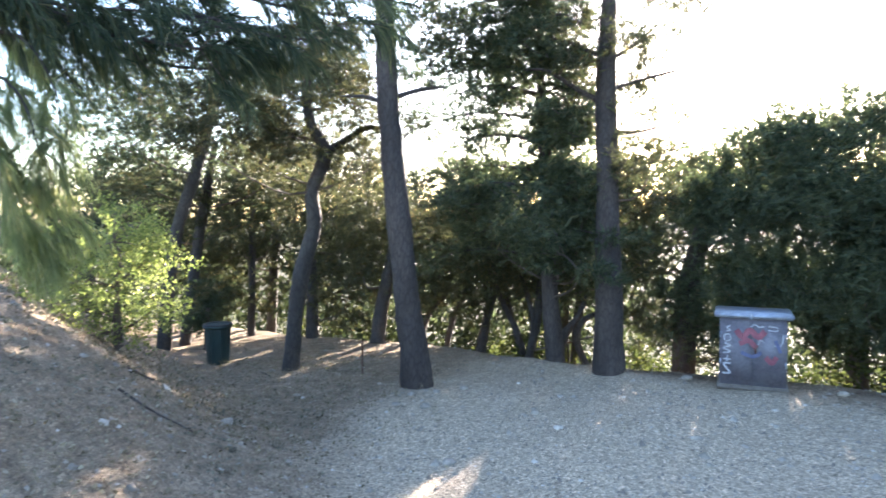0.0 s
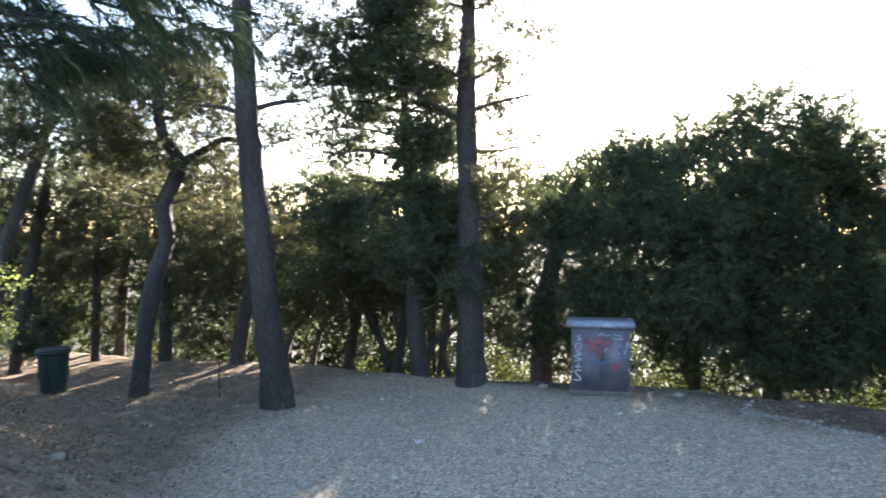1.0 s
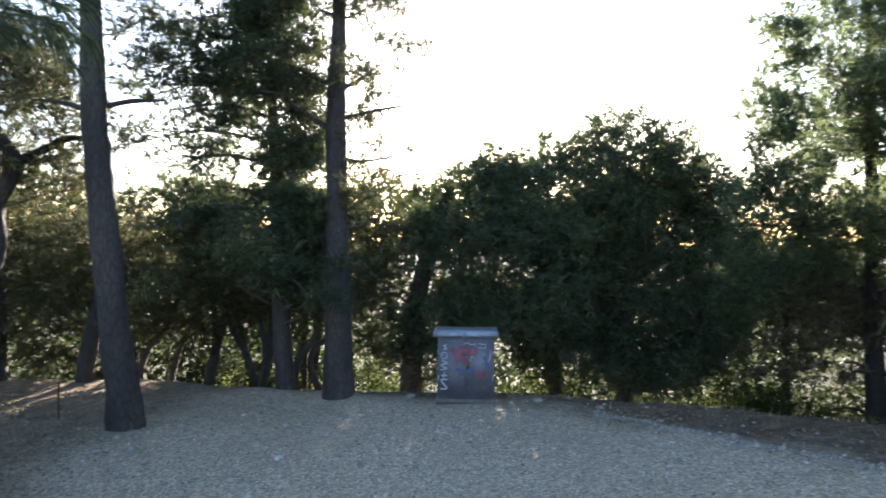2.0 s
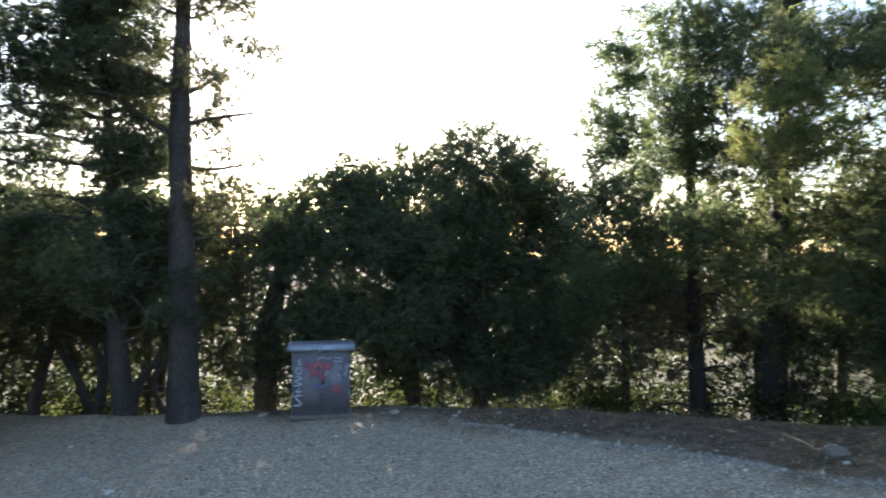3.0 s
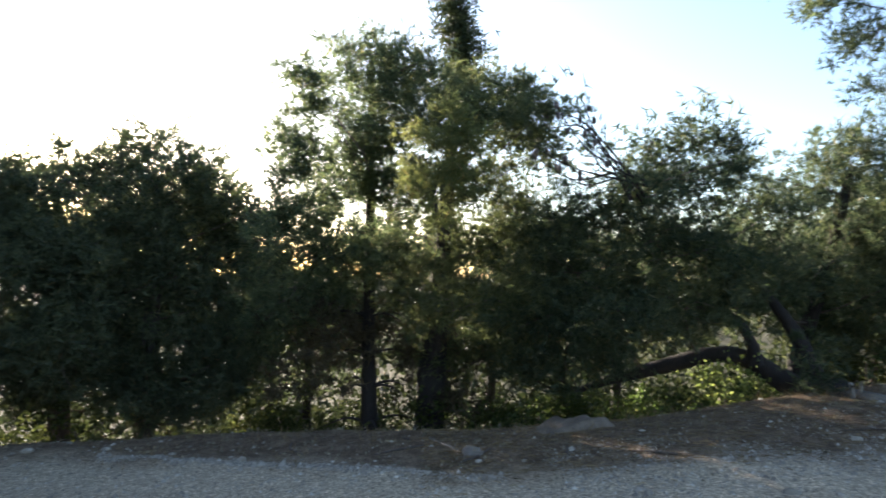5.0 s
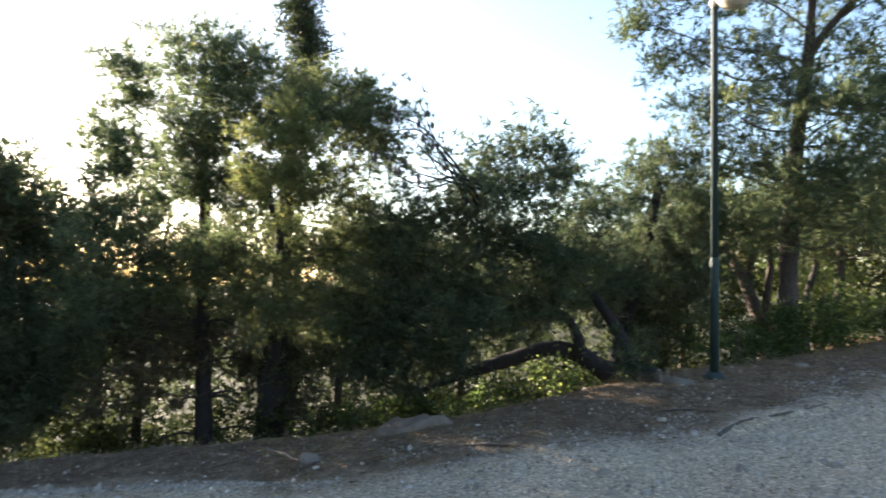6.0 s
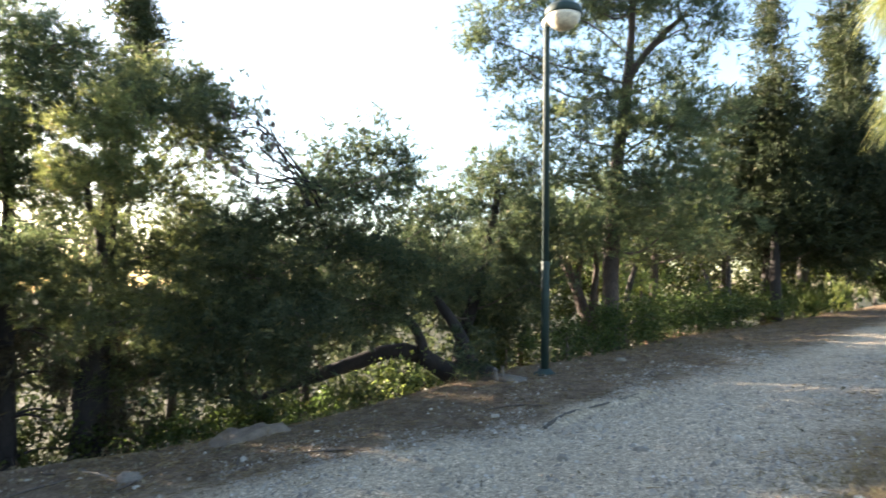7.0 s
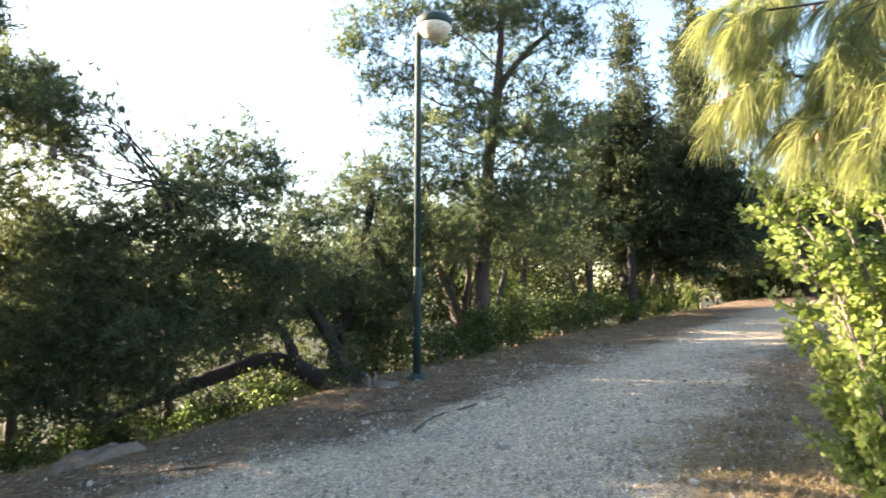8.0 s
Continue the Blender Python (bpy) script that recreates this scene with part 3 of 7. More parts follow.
def pebbles(name, n, near, far, size, want_gravel, seed, label):
    rng = np.random.RandomState(seed)
    x, y = scatter_spots(rng, n, near, far)
    keep = rng.uniform(0, 1, n) < (0.12 + 0.88 * gravel_share(x, y) if want_gravel else 0.6 + 0.4 * gravel_share(x, y))
    keep &= x < edge(y) + 0.5
    x, y = x[keep], y[keep]
    n = len(x)
    s = size * np.exp(rng.normal(size=n) * 0.5)
    z = land(x, y) + relief(x, y) + s * 0.1
    if size < 0.012:      # small grit: four faces each
        form = np.array([(1, 0.1, -0.45), (0, 1, -0.45), (-1, 0, -0.45), (0.1, -1, -0.45), (0.15, 0.1, 0.8)], float)
        tri = np.array([(0, 1, 4), (1, 2, 4), (2, 3, 4), (3, 0, 4)])
    else:                 # lumps with a broken top
        ring = [(math.cos(a), math.sin(a)) for a in np.arange(6) * math.pi / 3]
        form = np.array([(x0, y0, -0.5) for x0, y0 in ring] + [(0.85 * x0 + 0.1, 0.85 * y0, 0.35) for x0, y0 in ring] + [(0.05, 0, 0.72)], float)
        tri = np.array([q for a in range(6) for q in ((a, (a + 1) % 6, 6 + a), ((a + 1) % 6, 6 + (a + 1) % 6, 6 + a), (6 + a, 6 + (a + 1) % 6, 12))])
    m = len(form)
    v = form[None] * (1 + 0.14 * rng.normal(size=(n, m, 1))) + 0.1 * rng.normal(size=(n, m, 3))
    v[..., 0] *= rng.uniform(0.75, 1.35, (n, 1))
    turn = rng.uniform(0, 6.3, n)
    c, q = np.cos(turn)[:, None], np.sin(turn)[:, None]
    v = np.stack([v[..., 0] * c - v[..., 1] * q, v[..., 0] * q + v[..., 1] * c, v[..., 2] * 0.75], -1)
    v = v * s[:, None, None] + np.stack([x, y, z], -1)[:, None]
    f = (tri[None] + m * np.arange(n)[:, None, None]).reshape(-1, 3)
    ob = part(name, fast_mesh(name, v.reshape(-1, 3), f), PEBBLE, smooth=False)
    return tagged(ob, label, "stones", "", "stuff")


m, t, b = material("pebble", 0.9)
g = t.nodes.new("ShaderNodeNewGeometry")
t.links.new(mixed(t, ramp(t, g.outputs["Random Per Island"], ((0.0, (0.19, 0.16, 0.123)), (0.4, (0.29, 0.247, 0.19)), (0.85, (0.4, 0.347, 0.272)), (1.0, (0.6, 0.535, 0.435)))).outputs["Color"],
                  ramp(t, noise_at(t, 70.0, 4.0).outputs["Fac"], ((0.3, (0.75, 0.75, 0.75)), (0.7, (1.1, 1.1, 1.1)))).outputs["Color"], 1.0, "MULTIPLY"), b.inputs["Base Color"])
PEBBLE = m
pebbles("gravel", 34000, 0.2, 9.0, 0.0095, True, 21, "loose pale gravel strewn over the path")
pebbles("pebbles", 8000, 0.3, 11.0, 0.0118, False, 22, "grey pebbles lying on path and litter")
pebbles("stones", 1000, 2.0, 11.0, 0.019, False, 23, "scattered fist-sized limestone lumps on the ground")


def gravel_ridge():
    """A thin line of pale crushed stone where the soil strip meets the gravel."""
    rng = np.random.RandomState(24)
    n = 2600
    y = rng.uniform(-1.1, 2.6, n)
    x = np.interp(y, ROAD_Y, ROAD_E) + 0.045 * rng.normal(size=n) + 0.09 * lattice(y, y, 0.35, 9)
    s = 0.0095 * np.exp(rng.normal(size=n) * 0.45)
    z = land(x, y) + relief(x, y)
    peak = np.array([(1, 0.1, -0.4), (0, 1, -0.4), (-1, 0, -0.4), (0.1, -1, -0.4), (0.15, 0.1, 0.9)], float)
    tri = np.array([(0, 1, 4), (1, 2, 4), (2, 3, 4), (3, 0, 4)])
    v = (peak[None] + 0.25 * rng.normal(size=(n, 5, 3))) * s[:, None, None] + np.stack([x, y, z], -1)[:, None]
    f = (tri[None] + 5 * np.arange(n)[:, None, None]).reshape(-1, 3)
    tagged(part("gravel_ridge", fast_mesh("gravel_ridge", v.reshape(-1, 3), f), PEBBLE, smooth=False), "thin ridge of pale crushed stone at the gravel's edge", "stones", "", "stuff")


gravel_ridge()


def verge_gravel(n, seed, east=True):
    """Coarse stone spilt from the path over the soil on one side of it."""
    rng = np.random.RandomState(seed)
    y = 2.5 - 11.0 * rng.uniform(0, 1, n) ** 0.9
    x = np.interp(y, ROAD_Y, ROAD_E) + 0.4 * rng.normal(size=n) + 0.2
    if not east:
        y = -2.2 - 7.0 * rng.uniform(0, 1, n) ** 1.3
        x = np.interp(y, ROAD_Y, ROAD_W) + 0.55 * rng.normal(size=n) + 0.2
    keep = (y < -1.5) & (x < edge(y) - 0.1) & (lattice(x, y, 0.45, 19) > -0.35)
    x, y = x[keep], y[keep]
    n = len(x)
    s = 0.0095 * np.exp(rng.normal(size=n) * 0.45)
    z = land(x, y) + relief(x, y)
    peak = np.array([(1, 0.1, -0.4), (0, 1, -0.4), (-1, 0, -0.4), (0.1, -1, -0.4), (0.15, 0.1, 0.8)], float)
    tri = np.array([(0, 1, 4), (1, 2, 4), (2, 3, 4), (3, 0, 4)])
    v = (peak[None] + 0.22 * rng.normal(size=(n, 5, 3))) * s[:, None, None] + np.stack([x, y, z], -1)[:, None]
    f = (tri[None] + 5 * np.arange(n)[:, None, None]).reshape(-1, 3)
    tagged(part("verge_gravel", fast_mesh("verge_gravel", v.reshape(-1, 3), f), PEBBLE, smooth=False), "coarse crushed stone spilt over the soil beside the path", "stones", "", "stuff")


verge_gravel(14000, 25)
verge_gravel(9000, 26, False)


def strewn_leaves(n, seed, bank=False):
    rng = np.random.RandomState(seed)
    x, y = scatter_spots(rng, n, 0.4, 12.0)
    if bank:
        x, y = rng.uniform(-2.6, 3.6, n), rng.uniform(2.8, 9.5, n)
    keep = (rng.uniform(0, 1, n) > 0.985 * gravel_share(x, y)) & (x < edge(y) + 1.5)
    x, y = x[keep], y[keep]
    at = np.stack([x, y, land(x, y) + relief(x, y) + 0.008], -1)
    axis = unit(rng.normal(size=at.shape) * np.array([1, 1, 0.25]))
    v, f = leaves(rng, at, axis, 2, 0.032, 0.02, 0.3)
    v[:, 2] = np.maximum(v[:, 2], land(v[:, 0], v[:, 1]) + relief(v[:, 0], v[:, 1]) + 0.002)
    tagged(part("leaf_litter", fast_mesh("leaf_litter", v, f), PALE_LITTER if bank else LITTER, smooth=False), "dry brown and grey fallen leaves on soil", "leaf litter", "", "stuff")


def needle_litter(n, seed):
    """Dry pine needles and straws lying flat on the soil strips beside the path."""
    rng = np.random.RandomState(seed)
    x, y = rng.uniform(0.5, 9.0, n), -0.5 - 13.0 * rng.uniform(0, 1, n) ** 1.4
    keep = (rng.uniform(0, 1, n) > 0.96 * gravel_share(x, y)) & (x < edge(y) + 0.6)
    x, y = x[keep], y[keep]
    a, l = rng.uniform(0, 6.3, len(x)), rng.uniform(0.05, 0.13, len(x))
    dx, dy = np.cos(a) * l, np.sin(a) * l
    w = 0.0036
    v = np.stack([np.stack([x, y], -1), np.stack([x - np.sin(a) * w, y + np.cos(a) * w], -1), np.stack([x + dx, y + dy], -1)], 1).reshape(-1, 2)
    v = np.column_stack([v, land(v[:, 0], v[:, 1]) + relief(v[:, 0], v[:, 1]) + 0.006 + 0.01 * rng.uniform(0, 1, len(v))])
    tagged(part("needle_litter", fast_mesh("needle_litter", v, np.arange(len(v)).reshape(-1, 3)), DRY_NEEDLE, smooth=False), "dry brown pine needles strewn on the soil", "needle litter", "", "stuff")


needle_litter(48000, 33)
strewn_leaves(27000, 31)
strewn_leaves(12000, 32, True)


def grass(name, label, spots, blades, length, mat, seed, spread=0.5):
    rng = np.random.RandomState(seed)
    at = np.stack([spots[0], spots[1], land(*spots) + relief(*spots)], -1)
    axis = unit(np.array([0, 0, 1.0]) + 0.35 * rng.normal(size=at.shape))
    v, f = needles(rng, at, axis, blades, length, 0.004, spread)
    v[:, 2] = np.maximum(v[:, 2], land(v[:, 0], v[:, 1]) + relief(v[:, 0], v[:, 1]) + 0.003)
    tagged(part(name, fast_mesh(name, v, f), mat, smooth=False), label, "grass", "", "stuff")


rng = np.random.RandomState(41)
k = 1500
gx1, gy1 = 1.9 + 0.5 * rng.normal(size=k), -4.75 + 0.4 * rng.normal(size=k)
grass("dry_grass", "short straw-coloured dry grass beside the path", (gx1, gy1), 7, 0.075, STRAW, 42, 1.3)
y4 = rng.uniform(-9.5, -4.4, 1500)
x4 = np.interp(y4, ROAD_Y, ROAD_W) - 0.2 - 1.1 * rng.uniform(0, 1, 1500) ** 0.8
grass("trodden_grass", "flattened dry grass and straw on the bare soil", (x4, y4), 5, 0.085, DRY_NEEDLE, 45, 1.6)
y2 = rng.uniform(-16, 3, 900)
x2 = edge(y2) + rng.normal(size=900) * 0.45 - 0.1
grass("verge_grass", "sparse dry grass along the brink", (x2, y2), 6, 0.13, DRY_NEEDLE, 43, 0.6)
y3 = rng.uniform(4.8, 9.5, 500)
x3 = 0.2 + 0.55 * (y3 - 3) + 0.9 * rng.normal(size=500)
grass("green_weeds", "low dusty green weeds among the litter", (x3, y3), 6, 0.06, SHRUB, 44, 0.9)


# ---- trees ----
tree("pine_tree", "tall Aleppo pine with a bare leaning grey-brown trunk", "tree", "pine",
     [(3.64, 6.47, -0.51, 0.175), (3.56, 6.51, 0.35, 0.155), (3.47, 6.56, 1.39, 0.142), (3.4, 6.59, 2.35, 0.129), (3.37, 6.61, 3.17, 0.116), (3.35, 6.62, 3.92, 0.104), (3.33, 6.63, 5.44, 0.058)],
     [(3.05, 6.81, 4.48, 0.87, 0.4), (3.95, 6.48, 4.48, 0.73, 0.36), (3.71, 6.23, 3.44, 0.42, 0.19), (3.65, 6.47, 2.57, 0.24, 0.09), (3.01, 7.13, 3.04, 0.49, 0.29), (3.96, 6.65, 3.89, 0.37, 0.21)],
     [[(3.45, 6.57, 2.84, 0.032), (3.68, 6.44, 2.92, 0.026), (3.94, 6.28, 2.95, 0.01)], [(3.4, 6.6, 2.73, 0.032), (3.17, 6.71, 2.84, 0.023), (2.89, 6.84, 2.85, 0.008)]], seed=11, woods=BARK_PINE, density=0.75, leaf=PINE_BROWN)
tree("pine_tree", "slender crooked pine forking above head height", "tree", "pine",
     [(2.71, 8.19, -0.53, 0.105), (2.78, 8.17, 0.2, 0.098), (2.87, 8.13, 0.79, 0.105), (3.03, 8.08, 1.38, 0.09), (3.01, 8.08, 1.82, 0.09), (3.18, 8.02, 2.33, 0.09), (3.0, 8.08, 2.73, 0.068), (2.99, 8.09, 3.2, 0.06), (3.09, 8.05, 3.85, 0.038)],
     [(1.70, 8.26, 3.00, 0.52, 0.33), (2.13, 7.95, 2.73, 0.54, 0.36), (3.32, 8.09, 3.05, 0.54, 0.38), (1.49, 8.03, 2.41, 0.43, 0.32), (2.72, 7.95, 2.50, 0.44, 0.33), (3.12, 8.51, 3.66, 0.77, 0.43), (3.51, 7.92, 3.22, 0.51, 0.41), (2.68, 8.67, 2.82, 0.53, 0.43), (3.42, 8.14, 2.2, 0.42, 0.3), (2.45, 8.46, 2.2, 0.42, 0.3), (3.56, 7.56, 2.09, 0.4, 0.36), (2.84, 8.62, 3.35, 0.58, 0.39), (2.11, 7.88, 3.28, 0.48, 0.35), (3.21, 7.75, 3.58, 0.49, 0.36), (3.59, 7.77, 2.62, 0.36, 0.27), (2.97, 8.38, 2.5, 0.38, 0.28)],
     [[(3.18, 8.02, 2.32, 0.06), (3.47, 7.9, 2.52, 0.045), (3.72, 7.78, 2.66, 0.038), (4.04, 7.61, 2.55, 0.023)]], seed=12, woods=BARK_GREY, grain=1.10, density=1.0, leaf=PINE_BROWN)
tree("pine_tree", "leaning thin tree with small dark foliage", "tree", "pine",
     [(1.57, 10.92, -0.6, 0.096), (1.78, 10.89, 1.1, 0.096), (2.11, 10.82, 2.17, 0.096), (2.34, 10.78, 2.97, 0.077), (2.51, 10.74, 3.69, 0.058)],
     [(0.97, 11.47, 3.41, 1.1, 0.55), (1.58, 10.71, 2.83, 0.81, 0.4), (2.11, 11.22, 4.01, 0.97, 0.49), (2.71, 10.12, 3.34, 0.67, 0.45), (1.16, 10.49, 2.54, 0.56, 0.34), (2.61, 10.83, 2.63, 0.59, 0.33), (0.5, 11.06, 3.63, 0.71, 0.41), (1.3, 10.85, 3.26, 0.7, 0.35), (0.6, 10.82, 2.79, 0.58, 0.35), (2.13, 10.97, 3.25, 0.59, 0.42)],
     [], seed=13, woods=BARK_GREY, grain=1.25, density=0.75, leaf=PINE_SHADED, inner=0.5)
tree("pine_tree", "leaning grey-trunked pine beside the bin", "tree", "pine",
     [(2.03, 11.86, -0.88, 0.084), (2.24, 11.82, 0.56, 0.094), (2.46, 11.77, 1.83, 0.084), (2.65, 11.73, 2.81, 0.052)],
     [(1.32, 11.39, 2.09, 0.7, 0.35), (2.41, 12.16, 1.94, 0.65, 0.49), (2.94, 11.58, 1.33, 0.52, 0.52), (2.18, 12.13, 0.94, 0.48, 0.43), (1.71, 12.55, 1.55, 0.66, 0.44), (3.55, 11.54, 2.13, 0.58, 0.53), (2.56, 11.75, 0.15, 0.38, 0.46)],
     [], seed=14, woods=BARK_GREY, grain=1.53, density=0.9, leaf=PINE_BROWN)
tree("pine_tree", "young thin straight pine in the shade", "tree", "pine",
     [(3.27, 12.09, -0.65, 0.066), (3.31, 12.08, 0.48, 0.066), (3.36, 12.07, 1.63, 0.044)],
     [(3.53, 12.55, 2.07, 0.68, 0.57), (3.23, 12.77, 0.76, 0.52, 0.52), (3.91, 12.43, 1.08, 0.57, 0.63), (3.55, 12.06, 0.15, 0.38, 0.38)],
     [], seed=15, woods=BARK_GREY, grain=1.59, density=0.8, leaf=PINE_BROWN)
tree("pine_tree", "shaded pine behind the clearing with dull needles", "tree", "pine",
     [(3.99, 10.81, -0.7, 0.101), (4.0, 10.81, 0.33, 0.101), (3.98, 10.82, 1.13, 0.08), (4.1, 10.77, 1.91, 0.05)],
     [(3.96, 10.16, 1.52, 0.81, 0.7), (4.44, 10.64, 0.62, 0.74, 0.67), (4.81, 10.46, 1.31, 0.74, 0.74), (4.42, 10.14, -0.02, 0.53, 0.35), (3.78, 10.41, 2.27, 0.71, 0.53)],
     [], seed=16, woods=BARK_GREY, grain=1.47, density=0.9, leaf=PINE_BROWN)
tree("pine_tree", "stout-trunked shaded pine at the brink", "tree", "pine",
     [(4.59, 9.47, -0.65, 0.119), (4.67, 9.43, 0.04, 0.11), (4.79, 9.37, 0.68, 0.092), (4.88, 9.32, 1.32, 0.064)],
     [(5.36, 9.42, 1.12, 0.81, 0.75), (4.48, 8.91, 1.77, 0.74, 0.58), (5.43, 9.19, 0.38, 0.68, 0.51), (4.5, 9.83, 0.57, 0.52, 0.52), (5.68, 8.85, 1.95, 0.67, 0.56)],
     [], seed=17, woods=BARK_GREY, grain=1.34, density=0.9, leaf=PINE_BROWN)
tree("pine_tree", "small crooked pine on the slope", "tree", "pine",
     [(6.02, 8.62, -0.84, 0.073), (6.13, 8.54, -0.17, 0.073), (6.24, 8.47, 0.34, 0.064), (6.27, 8.44, 0.94, 0.046)],
     [(5.76, 8.35, 1.05, 0.86, 0.65), (6.08, 7.89, 1.32, 0.74, 0.64), (5.87, 8.68, 0.3, 0.61, 0.45), (6.72, 8.42, 0.45, 0.69, 0.52), (6.15, 8.42, 1.76, 0.78, 0.56)],
     [], seed=18, woods=BARK_GREY, grain=1.34, density=0.9, leaf=PINE_BROWN)
tree("pine_tree", "slanting small pine on the slope", "tree", "pine",
     [(6.34, 7.75, -0.81, 0.07), (6.43, 7.68, -0.26, 0.07), (6.48, 7.64, 0.27, 0.061), (6.51, 7.61, 0.88, 0.044)],
     [(6.51, 7.1, 0.66, 0.62, 0.51), (7.01, 7.52, 1.3, 0.66, 0.55), (7.32, 6.44, 0.74, 0.62, 0.52), (7.49, 6.7, 1.39, 0.64, 0.54), (7.26, 6.08, 0.05, 0.45, 0.45), (7.96, 6.8, 1.9, 0.61, 0.39)],
     [], seed=19, woods=BARK_GREY, grain=1.27, density=0.9, leaf=PINE_BROWN)
def tiered_boughs(rng, trunk, low, high, tiers, reach_low, reach_high, lean, pad):
    """Limbs in rough whorls up a trunk, and the flat leaf pads that they carry. lean: the side to which the boughs grow longer."""
    q = curve_points(trunk, 8)
    limbs, pads = [], []
    for k in range(tiers):
        s = (k + 0.6 * rng.uniform(-0.5, 0.5)) / (tiers - 1)
        z = low + (high - low) * s
        cx, cy = np.interp(z, q[:, 2], q[:, 0]), np.interp(z, q[:, 2], q[:, 1])
        turn = rng.uniform(0, 6.3)
        for a in turn + np.arange(4) * 1.57 + 0.35 * rng.normal(size=4):
            d = np.array([math.cos(a), math.sin(a)])
            r = (reach_low + (reach_high - reach_low) * s) * rng.uniform(0.65, 1.1) * (1 + 0.45 * float(d @ lean))
            tip = np.array([cx + r * d[0], cy + r * d[1], z - 0.1 * r])
            mid = np.array([cx + 0.5 * r * d[0], cy + 0.5 * r * d[1], z + 0.03 * r])
            limbs.append([(cx, cy, z - 0.05, 0.022), (*mid, 0.014), (*tip, 0.005)])
            for u in np.arange(0.35, 1.06, 0.24):
                p = mid + (tip - mid) * (2 * u - 1) if u > 0.5 else np.array([cx, cy, z]) + (mid - np.array([cx, cy, z])) * 2 * u
                w = pad * rng.uniform(0.75, 1.25) * (1.15 - 0.4 * abs(u - 0.65))
                pads.append((*(p + np.array([0.07, 0.07, 0.02]) * rng.normal(size=3)), w, 0.36 * w))
    return limbs, pads


CONIFER = [(5.73, 6.43, -0.53, 0.12), (5.66, 6.49, 0.6, 0.105), (5.63, 6.52, 2.08, 0.083), (5.57, 6.57, 3.54, 0.053), (5.54, 6.6, 4.95, 0.03)]
boughs, pads = tiered_boughs(np.random.RandomState(20), CONIFER, 0.95, 4.9, 14, 1.5, 0.85, np.array([-0.76, 0.65]), 0.35)
tree("conifer_tree", "dark conifer with layered drooping boughs", "tree", "fir", CONIFER, pads, boughs, seed=20, woods=BARK_PINE, grain=1.3, density=0.85, clump=0.21)
tree("pine_tree", "tall straight pine at the edge of the clearing", "tree", "pine",
     [(5.78, 5.54, -0.39, 0.175), (5.77, 5.56, 1.36, 0.14), (5.75, 5.58, 3.03, 0.119), (5.77, 5.56, 4.01, 0.091), (5.78, 5.54, 5.3, 0.049)],
     [(6.01, 5.31, 2.61, 0.3, 0.34), (6.29, 5.34, 2.13, 0.44, 0.19), (6.23, 5.54, 1.83, 0.4, 0.25), (5.71, 4.98, 3.41, 0.48, 0.23), (5.43, 5.66, 3.73, 0.42, 0.21), (6.26, 5.62, 3.08, 0.27, 0.22), (6.24, 5.03, 3.88, 0.43, 0.19), (5.39, 5.71, 4.44, 0.67, 0.25), (6.06, 5.29, 4.37, 0.69, 0.26), (5.29, 5.69, 3.33, 0.37, 0.17), (5.59, 6.11, 3.04, 0.4, 0.18), (6.11, 4.95, 2.54, 0.25, 0.12), (6.23, 5.08, 2.24, 0.3, 0.12), (5.59, 5.11, 2.12, 0.28, 0.2), (6.15, 5.36, 3.23, 0.3, 0.17)],
     [[(5.75, 5.6, 3.3, 0.031), (5.94, 5.42, 3.43, 0.024), (6.17, 5.18, 3.68, 0.008)], [(5.75, 5.6, 2.95, 0.028), (6.12, 5.24, 3.09, 0.021), (6.41, 4.9, 3.17, 0.007)], [(5.73, 5.63, 2.83, 0.038), (5.52, 5.82, 2.99, 0.031), (5.25, 6.04, 3.22, 0.021), (5.03, 6.21, 3.25, 0.007)], [(5.74, 5.62, 3.35, 0.031), (5.47, 5.86, 3.53, 0.021), (5.2, 6.08, 3.65, 0.007)], [(5.75, 5.61, 2.51, 0.028), (5.99, 5.37, 2.46, 0.021), (6.29, 5.05, 2.54, 0.007)]], seed=21, woods=BARK_PINE, density=0.7, leaf=PINE_BROWN)
tree("evergreen_tree", "dense dark evergreen tree behind the cabinet", "tree", "dark",
     [(7.49, 5.79, -0.76, 0.164), (7.54, 5.73, 0.58, 0.148), (7.73, 5.49, 1.7, 0.099), (7.85, 5.33, 2.34, 0.049)],
     [(7.65, 4.91, 2.30, 0.63, 0.43), (7.36, 4.94, 1.58, 0.77, 0.54), (7.96, 4.50, 2.36, 0.63, 0.47), (7.76, 4.28, 1.52, 0.84, 0.61), (7.55, 5.16, 0.68, 0.71, 0.60), (7.78, 4.52, 0.58, 0.82, 0.54), (8.19, 4.10, 1.76, 0.63, 0.63), (7.45, 5.60, 0.07, 0.53, 0.53), (7.56, 4.97, -0.13, 0.55, 0.35), (6.98, 5.09, 1.71, 0.38, 0.45), (7.83, 3.64, 0.72, 0.45, 0.52)],
     [], seed=22, woods=BARK_GREY, grain=1.20, density=0.86, inner=1.6)
